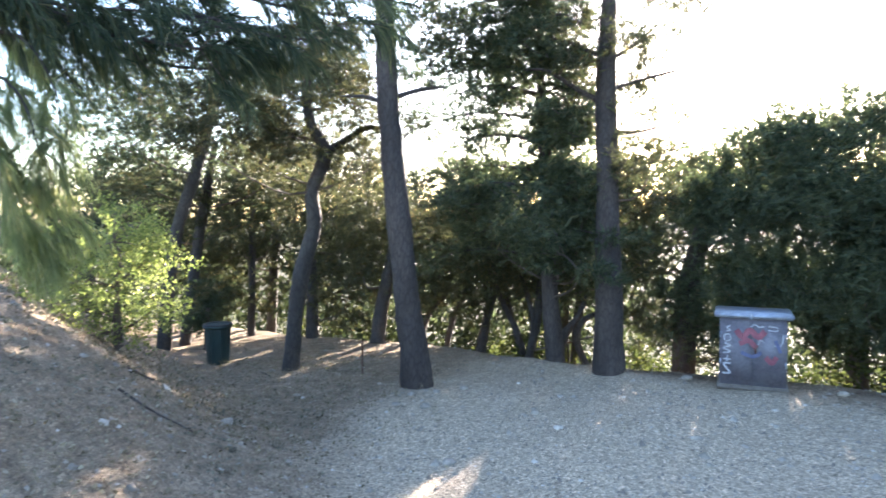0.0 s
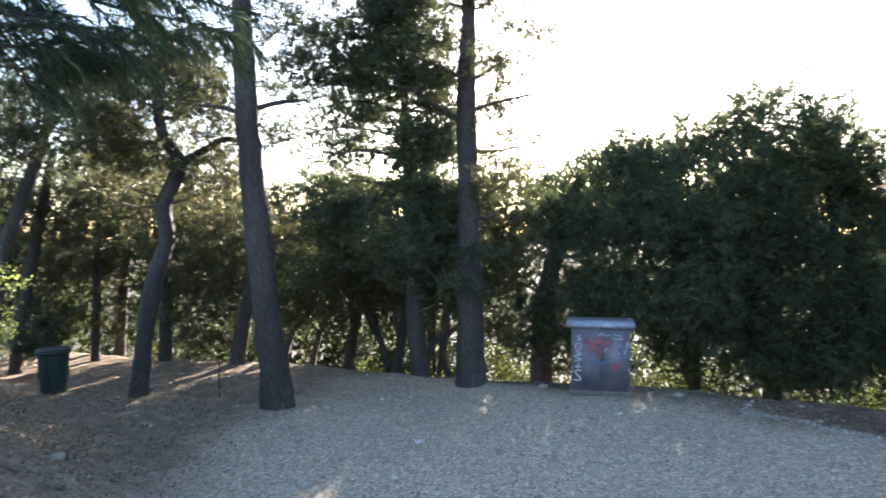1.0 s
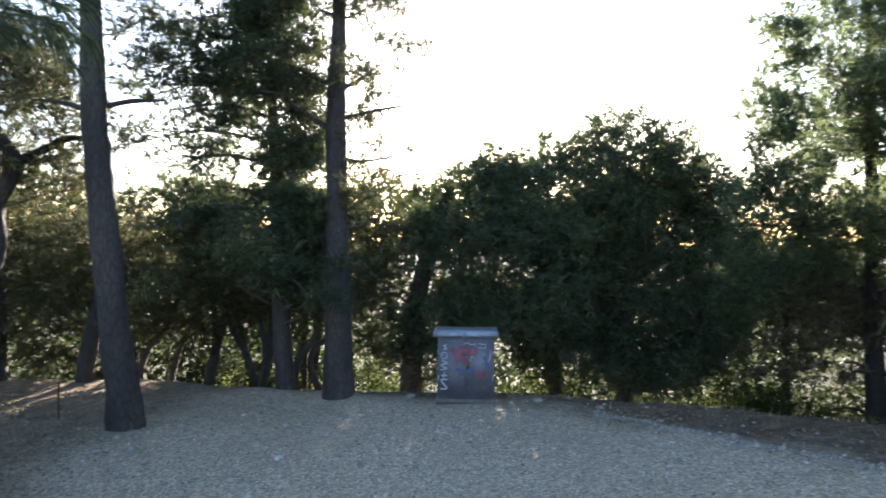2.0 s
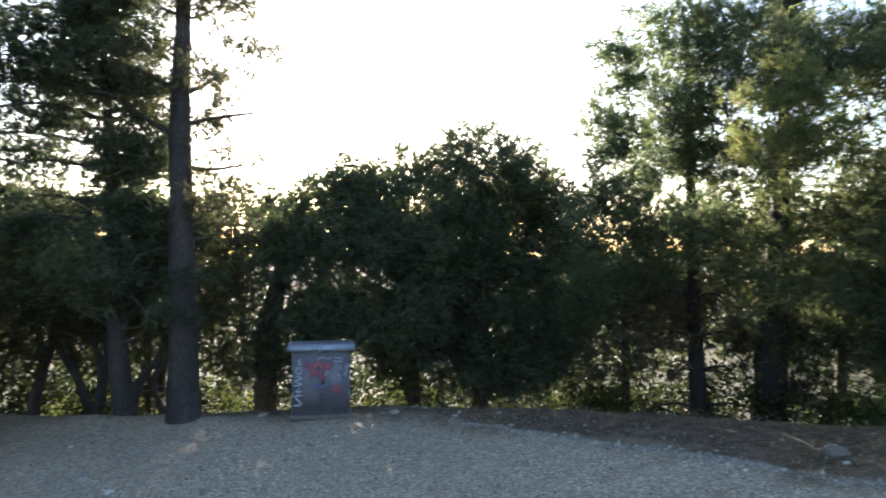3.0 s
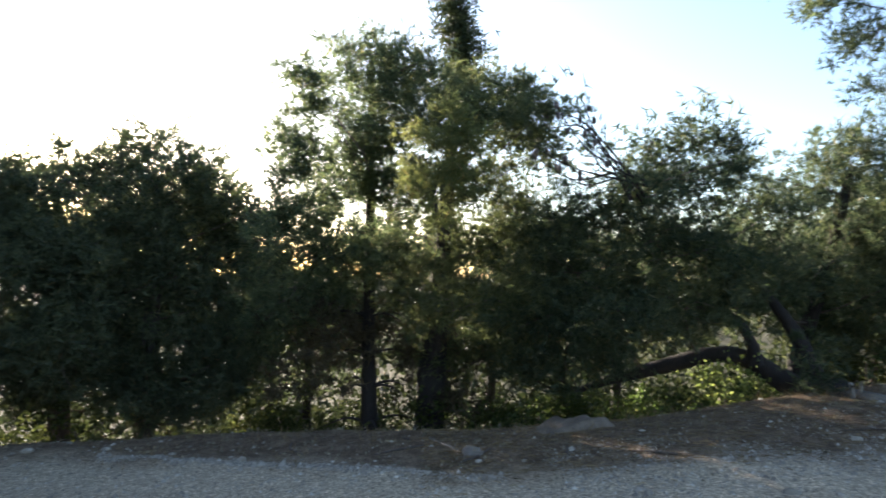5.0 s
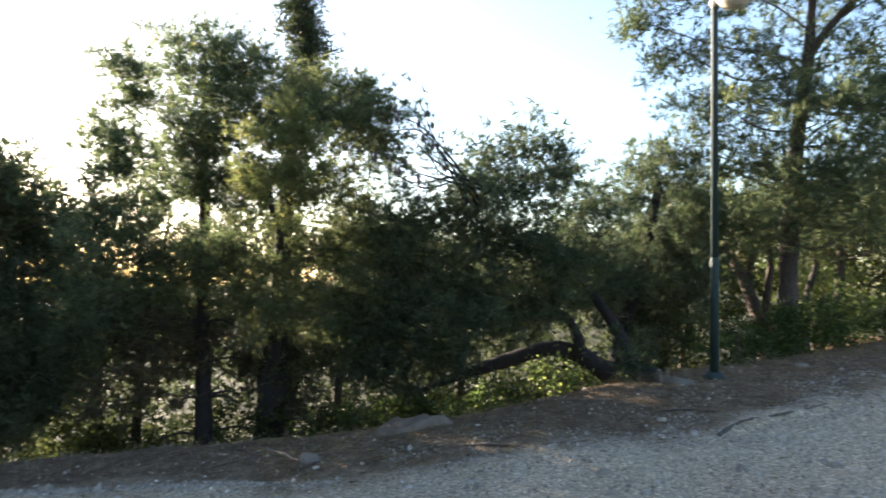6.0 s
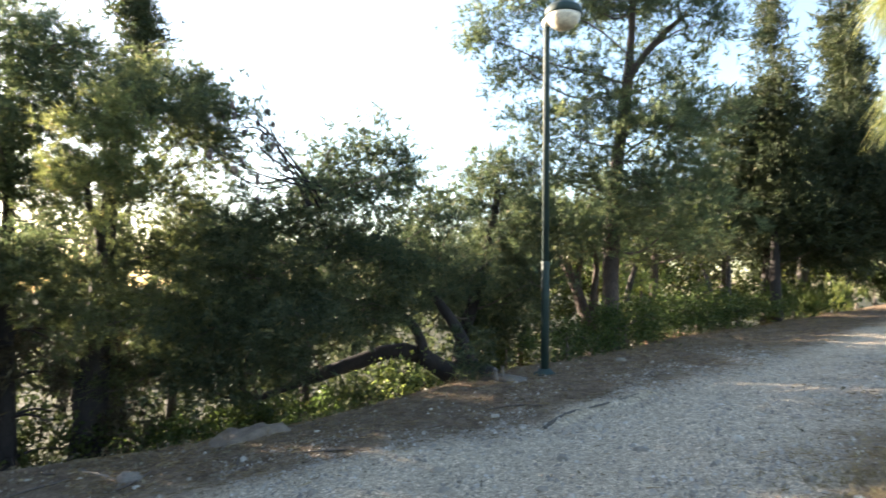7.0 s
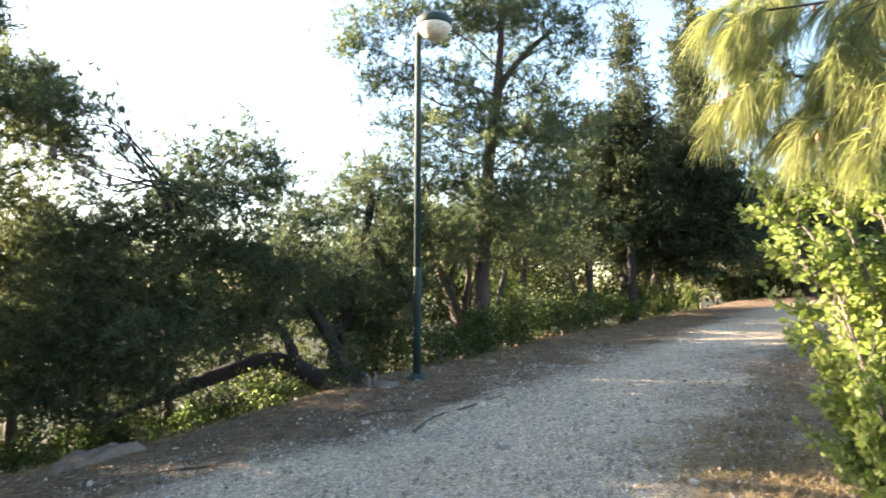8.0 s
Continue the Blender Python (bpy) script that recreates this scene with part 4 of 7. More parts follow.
tree("evergreen_tree", "dense dark evergreen tree on the slope", "tree", "dark",
     [(8.99, 4.24, -0.9, 0.146), (8.95, 4.31, 0.52, 0.129), (8.87, 4.47, 1.63, 0.086), (8.82, 4.54, 2.4, 0.051)],
     [(8.35, 4.50, 0.25, 0.42, 0.40), (8.52, 4.29, -0.13, 0.37, 0.25), (9.10, 4.23, 2.64, 0.65, 0.42), (8.88, 3.74, 1.95, 0.83, 0.62), (8.43, 4.04, 1.29, 0.81, 0.65), (9.33, 3.74, 0.93, 0.95, 0.74), (8.89, 3.90, 0.29, 0.84, 0.54), (9.25, 3.42, -0.06, 0.76, 0.59), (9.23, 3.83, 2.73, 0.47, 0.34), (9.03, 2.88, -0.40, 0.49, 0.33)],
     [], seed=23, woods=BARK_GREY, grain=1.25, density=0.86, inner=1.6)
tree("evergreen_tree", "rounded dense dark evergreen tree", "tree", "dark",
     [(9.22, 3.23, -0.84, 0.126), (9.22, 3.23, 0.54, 0.109), (9.23, 3.19, 1.71, 0.084), (9.21, 3.23, 2.55, 0.05)],
     [(9.45, 3.46, 3.10, 0.54, 0.35), (8.87, 2.80, 2.83, 0.48, 0.34), (9.20, 2.52, 2.54, 0.45, 0.39), (9.26, 3.10, 2.22, 0.80, 0.59), (9.76, 2.46, 1.99, 0.60, 0.60), (9.09, 2.85, 1.39, 0.82, 0.65), (9.82, 2.28, 1.22, 0.61, 0.65), (9.33, 2.74, 0.47, 0.83, 0.67), (9.00, 3.05, -0.16, 0.73, 0.45), (9.23, 2.35, -0.15, 0.57, 0.49), (9.21, 1.93, 2.29, 0.32, 0.32), (9.13, 1.92, 0.53, 0.40, 0.48)],
     [], seed=24, woods=BARK_GREY, grain=1.22, density=0.86, inner=1.6)
TIER_PINE = [(8.72, 0.17, -0.8, 0.1), (8.7, 0.23, 0.5, 0.088), (8.66, 0.27, 2.0, 0.068), (8.6, 0.3, 3.1, 0.05), (8.55, 0.33, 4.1, 0.025)]
dead_limbs, _ = tiered_boughs(np.random.RandomState(25), TIER_PINE, -0.45, 1.5, 5, 0.85, 0.7, np.array([0.0, 0.0]), 0.2)
SUNWARD_TIERS = [(6.96, 0.91, 3.58, 0.24, 0.12), (7.14, 0.78, 3.47, 0.26, 0.16), (7.14, 0.68, 3.27, 0.22, 0.16), (7.06, 0.87, 2.97, 0.31, 0.22), (6.95, 1.01, 2.82, 0.21, 0.17), (7.18, 0.77, 2.70, 0.28, 0.23), (7.13, 1.00, 2.56, 0.24, 0.20), (7.09, 0.79, 2.36, 0.28, 0.18), (7.02, 1.08, 2.30, 0.15, 0.12)]
LOW_TIERS = [(7.32, 0.85, 2.11, 0.32, 0.20), (7.29, 1.09, 1.97, 0.28, 0.20), (8.25, 0.67, 2.15, 0.27, 0.14), (7.90, 0.75, 2.42, 0.27, 0.20), (8.06, 0.65, 3.08, 0.27, 0.27), (8.13, 0.77, 3.39, 0.25, 0.21), (8.49, 0.88, 1.79, 0.73, 0.35), (8.05, 0.27, 1.73, 0.58, 0.35), (8.23, 1.11, 1.33, 0.50, 0.32), (8.46, 1.43, 0.99, 0.45, 0.40), (8.45, -0.24, 1.80, 0.50, 0.43), (8.62, 0.67, 1.13, 0.51, 0.28)]
tier_pine = tree("pine_tree", "straight young pine with open tiers", "tree", "pine", TIER_PINE,
     [(8.53, 0.42, 4.30, 0.52, 0.33), (8.24, -0.07, 4.07, 0.43, 0.35), (8.13, 0.60, 3.97, 0.32, 0.28), (8.57, 0.23, 3.75, 0.57, 0.33), (8.27, -0.22, 3.58, 0.36, 0.35), (8.19, 0.43, 3.27, 0.42, 0.32), (8.44, 0.04, 3.18, 0.51, 0.36), (8.28, 0.49, 2.84, 0.39, 0.28), (8.54, 0.06, 2.77, 0.48, 0.29), (8.29, -0.26, 2.61, 0.29, 0.28), (8.54, 0.38, 2.52, 0.30, 0.16)] + SUNWARD_TIERS + LOW_TIERS,
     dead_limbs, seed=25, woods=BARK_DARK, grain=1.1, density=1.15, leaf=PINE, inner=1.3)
v, f, _ = crown_arrays(np.random.RandomState(26), [(8.09, 0.88, 0.85, 0.49, 0.31), (8.23, 0.53, 0.47, 0.39, 0.32), (8.03, 0.94, 0.22, 0.38, 0.31), (8.57, -0.10, 0.79, 0.33, 0.36), (8.92, 0.53, 0.90, 0.53, 0.27), (8.66, -0.21, 0.25, 0.22, 0.26), (8.84, -0.96, 0.53, 0.41, 0.41), (8.45, -1.02, 0.05, 0.32, 0.32)], "pine", 0.8, 0.2, 1.2, 0.8)
part("withered_bough", fast_mesh("withered_bough", v, f), WITHERED, tier_pine, "dull brown withered lower boughs", smooth=False, kind="stuff")
broad_pine = tree("pine_tree", "thick-trunked pine with a broad sunlit crown", "tree", "pine",
     [(8.69, -0.59, -0.58, 0.206), (8.69, -0.6, 0.35, 0.184), (8.69, -0.65, 1.36, 0.132), (8.69, -0.69, 2.45, 0.088), (8.69, -0.73, 3.39, 0.059), (8.69, -0.71, 4.12, 0.037)],
     [(8.67, -0.92, 3.94, 0.59, 0.29), (8.63, -0.29, 4.12, 0.38, 0.25), (8.12, -1.52, 3.72, 0.52, 0.32), (7.17, -1.77, 3.44, 0.24, 0.20), (8.24, -1.23, 3.38, 0.70, 0.38), (7.91, -0.56, 3.22, 0.47, 0.37), (7.73, -1.78, 3.06, 0.40, 0.28), (8.32, -0.66, 2.65, 0.60, 0.39), (8.62, -1.36, 2.76, 0.62, 0.33), (8.40, -0.44, 2.01, 0.64, 0.46), (8.72, -1.21, 1.99, 0.78, 0.44), (8.15, -0.64, 1.26, 0.76, 0.45), (8.21, -1.30, 1.27, 0.70, 0.42), (8.85, -0.87, 0.54, 0.67, 0.37), (8.30, -1.50, 0.72, 0.42, 0.28), (7.47, -0.86, 3.34, 0.57, 0.28), (8.67, -1.79, 2.24, 0.52, 0.37), (8.61, -0.24, 2.60, 0.29, 0.33)],
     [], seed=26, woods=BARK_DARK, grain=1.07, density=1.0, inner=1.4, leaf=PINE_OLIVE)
# Same pine, but this bough is coloured lighter to look sunlit.
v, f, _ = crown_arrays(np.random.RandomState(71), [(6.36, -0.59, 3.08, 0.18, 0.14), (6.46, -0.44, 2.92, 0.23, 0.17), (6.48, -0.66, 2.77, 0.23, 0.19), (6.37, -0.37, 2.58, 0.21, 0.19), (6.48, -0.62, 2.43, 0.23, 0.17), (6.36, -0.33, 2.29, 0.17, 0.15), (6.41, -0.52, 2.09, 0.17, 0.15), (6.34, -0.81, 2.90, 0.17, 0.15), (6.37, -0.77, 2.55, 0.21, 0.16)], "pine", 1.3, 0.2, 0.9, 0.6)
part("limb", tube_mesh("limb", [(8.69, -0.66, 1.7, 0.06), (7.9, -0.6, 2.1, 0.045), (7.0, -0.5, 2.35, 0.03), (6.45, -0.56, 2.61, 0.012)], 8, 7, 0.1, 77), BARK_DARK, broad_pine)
part("sunlit_bough", fast_mesh("sunlit_bough", v, f), PINE_SUNLIT, broad_pine, "yellowish sunlit pine bough", smooth=False, kind="stuff")
def cypress(label, x, y, foot, top, profile, spires, seed, fine, density):
    """A column of upright sprays: profile gives half widths at even steps from foot to top; spires are side leaders."""
    rng = np.random.RandomState(seed)
    ms = []
    n = max(6, int((top - foot) / 0.42))
    for k in range(n):
        z = foot + (top - foot) * (k + 0.5) / n
        w = float(np.interp((k + 0.5) / n, np.linspace(0, 1, len(profile)), profile))
        for _ in range(2 if w > 0.5 else 1):
            ms.append((x + 0.22 * w * rng.normal(), y + 0.22 * w * rng.normal(), z + 0.1 * rng.normal(), w * rng.uniform(0.75, 0.95), 0.5))
    for dx, dy, z, w, h in spires:
        ms += [(x + dx, y + dy, z, w, h), (x + 0.8 * dx, y + 0.8 * dy, z - h, 1.3 * w, h)]
    g = ground_z(x, y)
    return tree("cypress_tree", label, "tree", "cypress", [(x, y, g, 0.12), (x, y, 0.4 * (g + top), 0.05), (x, y, top, 0.008)], ms, (), seed=seed, woods=BARK_DARK, grain=fine, density=density, clump=0.15, inner=2.0)


cypress("tall narrow dark cypress lower on the hill", 17.58, -1.17, 6.0, 12.0, (0.52, 0.52, 0.5, 0.48, 0.42), (), 27, 2.0, 1.2)
HUB = np.array([7.05, -2.45, 2.66])      # where bare branches fan out of the arched pine's crown
rng = np.random.RandomState(91)
BARE = []
for k in range(9):
    a = radians(2 + 9 * k + rng.uniform(-4, 4))
    out = np.array([0.15 * rng.normal(), math.cos(a), math.sin(a)]) * (1.1 - 0.25 * abs(k - 4) / 4) * rng.uniform(0.8, 1.1)
    sag = np.array([0, 0, 0.12 * rng.normal()])
    BARE.append([(*(HUB - 0.35 * out), 0.014), (*(HUB + 0.06 * rng.normal(size=3)), 0.012), (*(HUB + 0.5 * out + sag), 0.008), (*(HUB + out), 0.003)])
arched_pine = tree("pine_tree", "old pine with a trunk arched along the ground", "tree", "pine",
     [(7.5, -5.17, 0.29, 0.211), (7.64, -4.96, 0.3, 0.18), (7.81, -4.65, 0.48, 0.135), (7.97, -4.36, 0.66, 0.113), (8.13, -4.02, 0.69, 0.098), (8.32, -3.57, 0.53, 0.098), (8.53, -2.96, 0.31, 0.068), (8.66, -2.47, 0.1, 0.038)],
     [(7.28, -3.39, 3.19, 0.40, 0.24), (8.2, -3.7, 1.6, 0.45, 0.4), (7.75, -4.0, 1.45, 0.35, 0.3), (7.33, -2.89, 3.10, 0.36, 0.23), (7.07, -3.72, 2.90, 0.36, 0.28), (7.33, -3.27, 2.69, 0.73, 0.36), (7.48, -2.62, 2.41, 0.79, 0.36), (7.66, -4.16, 2.54, 0.47, 0.40), (7.97, -2.07, 2.16, 0.75, 0.38), (7.69, -3.01, 2.01, 1.03, 0.44), (8.10, -2.29, 1.62, 0.91, 0.46), (7.23, -3.52, 1.92, 0.76, 0.43), (8.13, -1.92, 1.09, 0.77, 0.38), (7.62, -2.66, 1.20, 0.87, 0.37), (7.71, -3.46, 1.25, 0.63, 0.31), (7.68, -4.19, 1.79, 0.47, 0.40), (6.88, -4.17, 2.21, 0.26, 0.33), (7.13, -4.71, 0.71, 0.30, 0.27), (8.40, -1.64, 0.46, 0.61, 0.36), (8.05, -2.17, 0.51, 0.59, 0.31), (8.00, -2.73, 0.63, 0.42, 0.25), (8.66, -1.44, 0.93, 0.59, 0.45)],
     [[(7.79, -5.09, 0.49, 0.108), (7.89, -4.91, 0.96, 0.085), (8.0, -4.74, 1.27, 0.069), (8.11, -4.52, 1.62, 0.054), (8.24, -4.27, 2.16, 0.038)], [(7.84, -4.4, 0.61, 0.089), (7.87, -4.34, 0.88, 0.074), (7.93, -4.21, 1.12, 0.052), (8.06, -3.93, 1.25, 0.03)], *BARE], seed=28, woods=BARK_DARK, grain=1.04, density=0.8, leaf=PINE_SHADED, inner=2.0)
bare_twigs = twigs_along(rng, BARE, 9, 0.3, 0.1, 0.45)
part("bare_twig_work", many_tubes("bare_twig_work", bare_twigs, 4, 3), TWIG, arched_pine, "bare grey twigs", kind="stuff")
tuft_at, tuft_way = along(rng, bare_twigs, 2, 0.7)
part("thin_foliage", fast_mesh("thin_foliage", *needles(rng, tuft_at, tuft_way, 14, 0.075, 0.005, 0.6)), PINE_SHADED, arched_pine, smooth=False, kind="stuff")
for k in range(22):
    p = np.array(bare_twigs[(k * 7) % len(bare_twigs)][1][:3]) + np.array([0, 0, -0.03])
    part("pine_cone", lathe([(0.004, -0.05), (0.02, -0.035), (0.026, -0.01), (0.022, 0.012), (0.006, 0.03)], 8, tuple(p)), TWIG, arched_pine, "small brown pine cone")
tree("pine_tree", "bushy pine beside the lamp post", "tree", "pine",
     [(8.95, -5.55, 0.53, 0.114), (8.87, -5.69, 1.21, 0.096), (8.75, -5.9, 2.16, 0.079), (8.66, -6.04, 3.12, 0.044)],
     [(8.55, -4.35, 1.85, 0.40, 0.36), (8.2, -5.3, 1.7, 0.35, 0.3), (8.9, -4.7, 1.75, 0.45, 0.45), (8.6, -4.95, 1.4, 0.35, 0.35), (8.82, -5.77, 2.99, 0.48, 0.40), (8.77, -6.12, 3.25, 0.45, 0.36), (9.05, -6.06, 2.20, 0.77, 0.59), (8.25, -6.20, 2.51, 0.51, 0.51), (9.29, -6.13, 1.37, 0.79, 0.51), (8.14, -6.30, 1.64, 0.56, 0.68), (8.93, -6.31, 0.82, 0.64, 0.36), (9.43, -5.68, 2.90, 0.26, 0.26), (8.68, -5.48, 1.85, 0.51, 0.43), (8.87, -6.47, 1.97, 0.64, 0.55)],
     [], seed=29, woods=BARK_DARK, grain=1.27, density=1.1, leaf=PINE_SHADED)
tree("pine_tree", "tall spreading pine with an open sunlit crown", "tree", "pine",
     [(8.01, -7.74, 0.83, 0.138), (8.02, -7.73, 2.19, 0.129), (7.95, -7.81, 3.59, 0.101), (7.85, -7.91, 4.81, 0.083), (7.8, -7.96, 5.76, 0.055), (7.77, -8.0, 7.22, 0.037)],
     [(8.37, -7.63, 6.25, 0.8, 0.43), (8.46, -6.31, 5.97, 0.8, 0.37), (9.04, -6.04, 5.62, 0.46, 0.22), (9.03, -6.7, 5.25, 0.68, 0.4), (8.14, -7.2, 5.02, 0.6, 0.38), (8.22, -8.28, 6.17, 0.82, 0.53), (7.04, -8.16, 5.99, 0.75, 0.38), (6.89, -8.65, 5.65, 0.5, 0.35), (7.53, -8.39, 4.87, 0.74, 0.48), (8.55, -7.06, 4.29, 0.73, 0.47), (7.75, -7.46, 4.19, 0.65, 0.45), (7.17, -8.14, 4.0, 0.87, 0.46), (7.06, -8.89, 4.19, 0.63, 0.4), (8.65, -6.45, 3.62, 0.6, 0.46), (8.25, -7.29, 3.38, 0.83, 0.55), (7.35, -7.68, 3.21, 0.8, 0.53), (7.03, -8.43, 3.2, 0.66, 0.55), (7.8, -7.62, 2.49, 0.93, 0.44), (7.29, -8.38, 2.59, 0.84, 0.36), (8.21, -6.69, 2.6, 0.53, 0.53), (8.05, -8.13, 7.18, 1.27, 0.58)],
     [[(7.84, -7.92, 4.9, 0.064), (7.65, -8.12, 5.29, 0.055), (7.45, -8.32, 5.6, 0.046), (7.21, -8.54, 5.86, 0.028)]], seed=30, woods=BARK_RED, grain=1.2, density=0.95)
tree("oak_tree", "slanting dark trunk with sparse leaves", "tree", "leafy",
     [(8.88, -8.11, 0.62, 0.130), (8.98, -7.99, 1.20, 0.105), (9.11, -7.83, 1.75, 0.085), (9.27, -7.63, 2.25, 0.060)],
     [(9.15, -8.08, 2.37, 0.45, 0.28), (9.65, -8.02, 2.6, 0.47, 0.42), (9.23, -7.96, 2.06, 0.35, 0.25)],
     [[(8.90, -8.09, 1.01, 0.070), (8.88, -8.11, 1.46, 0.055), (8.84, -8.15, 1.90, 0.050), (8.88, -8.11, 2.40, 0.030)], [(8.94, -8.04, 0.86, 0.070), (9.02, -7.95, 1.36, 0.055), (9.04, -7.92, 1.75, 0.050), (9.00, -7.97, 2.25, 0.030)]], seed=31, woods=BARK_RED, grain=1.47)
tree("oak_tree", "small reddish-trunked tree behind the hedge", "tree", "leafy",
     [(8.98, -9.62, 1.07, 0.087), (8.97, -9.63, 1.77, 0.077), (8.95, -9.65, 2.31, 0.055)],
     [(8.86, -9.59, 2.52, 0.65, 0.38), (8.26, -10.03, 2.4, 0.54, 0.38), (8.85, -9.13, 2.18, 0.42, 0.26)],
     [], seed=32, woods=BARK_RED, grain=1.59)
cypress("ragged slim cypress beside the path", 8.59, -12.55, 3.0, 7.7, (0.95, 0.8, 0.6, 0.42, 0.3, 0.16), ((-0.32, 0.25, 7.3, 0.14, 0.4), (0.3, -0.22, 7.7, 0.15, 0.5), (-0.5, 0.4, 5.9, 0.25, 0.4)), 33, 1.5, 1.1)
cypress("tall slim dark cypress", 11.15, -19.35, 3.8, 12.95, (1.15, 1.0, 0.74, 0.6, 0.51, 0.43, 0.34), (), 34, 2.3, 1.1)
tree("evergreen_tree", "dark evergreen wood where the path bends", "tree", "dark",
     [(9.29, -22.94, 1.39, 0.21), (9.23, -22.96, 3.4, 0.189), (9.17, -22.99, 5.24, 0.105)],
     [(9.05, -22.65, 4.82, 1.65, 1.24), (9.63, -22.66, 3.22, 1.46, 1.25), (8.48, -23.24, 3.72, 1.47, 1.47), (9.96, -21.42, 3.0, 1.2, 1.2), (7.68, -23.73, 4.04, 1.69, 1.48)],
     [], seed=36, woods=BARK_GREY, grain=3.06)
tree("evergreen_tree", "dense evergreen tree farther back in the wood", "tree", "thicket",
     [(4.05, 13.43, -0.98, 0.098), (4.14, 13.4, 0.33, 0.098), (4.22, 13.38, 1.28, 0.073)],
     [(4.3, 14.04, 1.27, 1.02, 0.9), (4.79, 12.62, 0.82, 0.94, 0.82), (5.88, 13.35, 1.5, 1.02, 0.89), (3.32, 12.97, 2.08, 0.82, 0.58), (3.25, 13.76, 0.71, 0.74, 0.74), (4.88, 12.79, 1.98, 0.84, 0.6)],
     [], seed=37, woods=BARK_GREY, grain=2.62, density=0.62)
tree("evergreen_tree", "dense evergreen tree farther back in the wood", "tree", "thicket",
     [(6.81, 12.26, -1.23, 0.098), (6.87, 12.22, 0.01, 0.098), (6.94, 12.18, 1.0, 0.073)],
     [(6.37, 12.14, 1.25, 0.96, 0.84), (7.1, 11.52, 0.65, 0.95, 0.83), (6.79, 11.95, -0.2, 0.84, 0.48), (6.18, 12.87, 0.38, 0.87, 0.75), (8.04, 11.61, 1.47, 0.99, 0.86)],
     [], seed=38, woods=BARK_GREY, grain=2.62, density=0.62)
tree("evergreen_tree", "dense evergreen tree farther back in the wood", "tree", "thicket",
     [(8.8, 9.59, -1.48, 0.091), (8.8, 9.59, -0.11, 0.091), (8.84, 9.55, 1.01, 0.068)],
     [(8.23, 10.67, 0.53, 0.94, 0.82), (8.33, 9.39, 1.03, 0.88, 0.88), (9.65, 9.51, 0.64, 0.95, 0.95), (9.77, 8.59, 1.01, 0.91, 0.91), (9.74, 9.6, 1.68, 0.84, 0.6), (8.0, 9.34, -0.13, 0.75, 0.38), (10.57, 8.58, 1.77, 0.83, 0.54)],
     [], seed=39, woods=BARK_GREY, grain=2.44, density=0.62)
tree("evergreen_tree", "dense evergreen tree farther back in the wood", "tree", "thicket",
     [(0.8, 15.01, -0.52, 0.105), (0.91, 15.0, 0.87, 0.105), (1.0, 15.0, 1.91, 0.079)],
     [(1.04, 14.22, 1.78, 1.0, 0.75), (1.91, 14.89, 1.07, 1.05, 0.92), (2.79, 15.35, 1.54, 0.95, 0.82), (0.18, 14.89, 1.35, 1.04, 0.91), (1.76, 15.15, 2.15, 0.8, 0.53), (2.8, 14.41, 0.1, 0.77, 0.77)],
     [], seed=40, woods=BARK_GREY, grain=2.81, density=0.62)
tree("evergreen_tree", "dense evergreen tree farther back in the wood", "tree", "thicket",
     [(8.94, 9.46, -1.39, 0.091), (9.01, 9.4, -0.35, 0.091), (9.08, 9.33, 0.69, 0.068)],
     [(8.71, 9.77, 1.63, 0.91, 0.91), (9.19, 9.03, 1.74, 0.9, 0.9), (9.31, 8.19, 1.43, 0.76, 0.86), (9.11, 9.36, 0.48, 0.91, 0.68), (9.35, 8.37, 0.29, 0.77, 0.66), (8.37, 9.94, 0.61, 0.8, 0.68), (9.93, 7.94, 1.96, 0.66, 0.66)],
     [], seed=41, woods=BARK_GREY, grain=2.44, density=0.62)
tree("evergreen_tree", "dense evergreen tree farther back in the wood", "tree", "thicket",
     [(12.52, 2.32, -1.66, 0.087), (12.52, 2.31, -0.47, 0.087), (12.52, 2.29, 0.73, 0.066)],
     [(12.23, 2.8, 1.47, 0.75, 0.75), (12.64, 2.21, 0.72, 0.77, 0.66), (12.5, 2.94, 0.26, 0.66, 0.55), (12.14, 3.45, 1.77, 0.65, 0.87), (12.6, 1.55, 1.19, 0.76, 0.65), (12.02, 3.23, 2.73, 0.48, 0.48)],
     [], seed=42, woods=BARK_GREY, grain=2.34, density=0.62)
tree("evergreen_tree", "dense evergreen tree farther back in the wood", "tree", "thicket",
     [(12.71, -1.81, -1.42, 0.087), (12.71, -1.83, -0.27, 0.087), (12.7, -1.85, 0.89, 0.066)],
     [(12.39, 0.43, 0.6, 0.64, 0.53), (12.15, -0.4, 0.55, 0.73, 0.62), (12.46, -1.41, 1.09, 0.85, 0.85), (12.19, -2.27, 0.94, 0.84, 0.84), (12.4, -2.08, 2.04, 0.75, 0.64), (12.09, -2.71, 1.75, 0.74, 0.63)],
     [], seed=43, woods=BARK_GREY, grain=2.34, density=0.62)
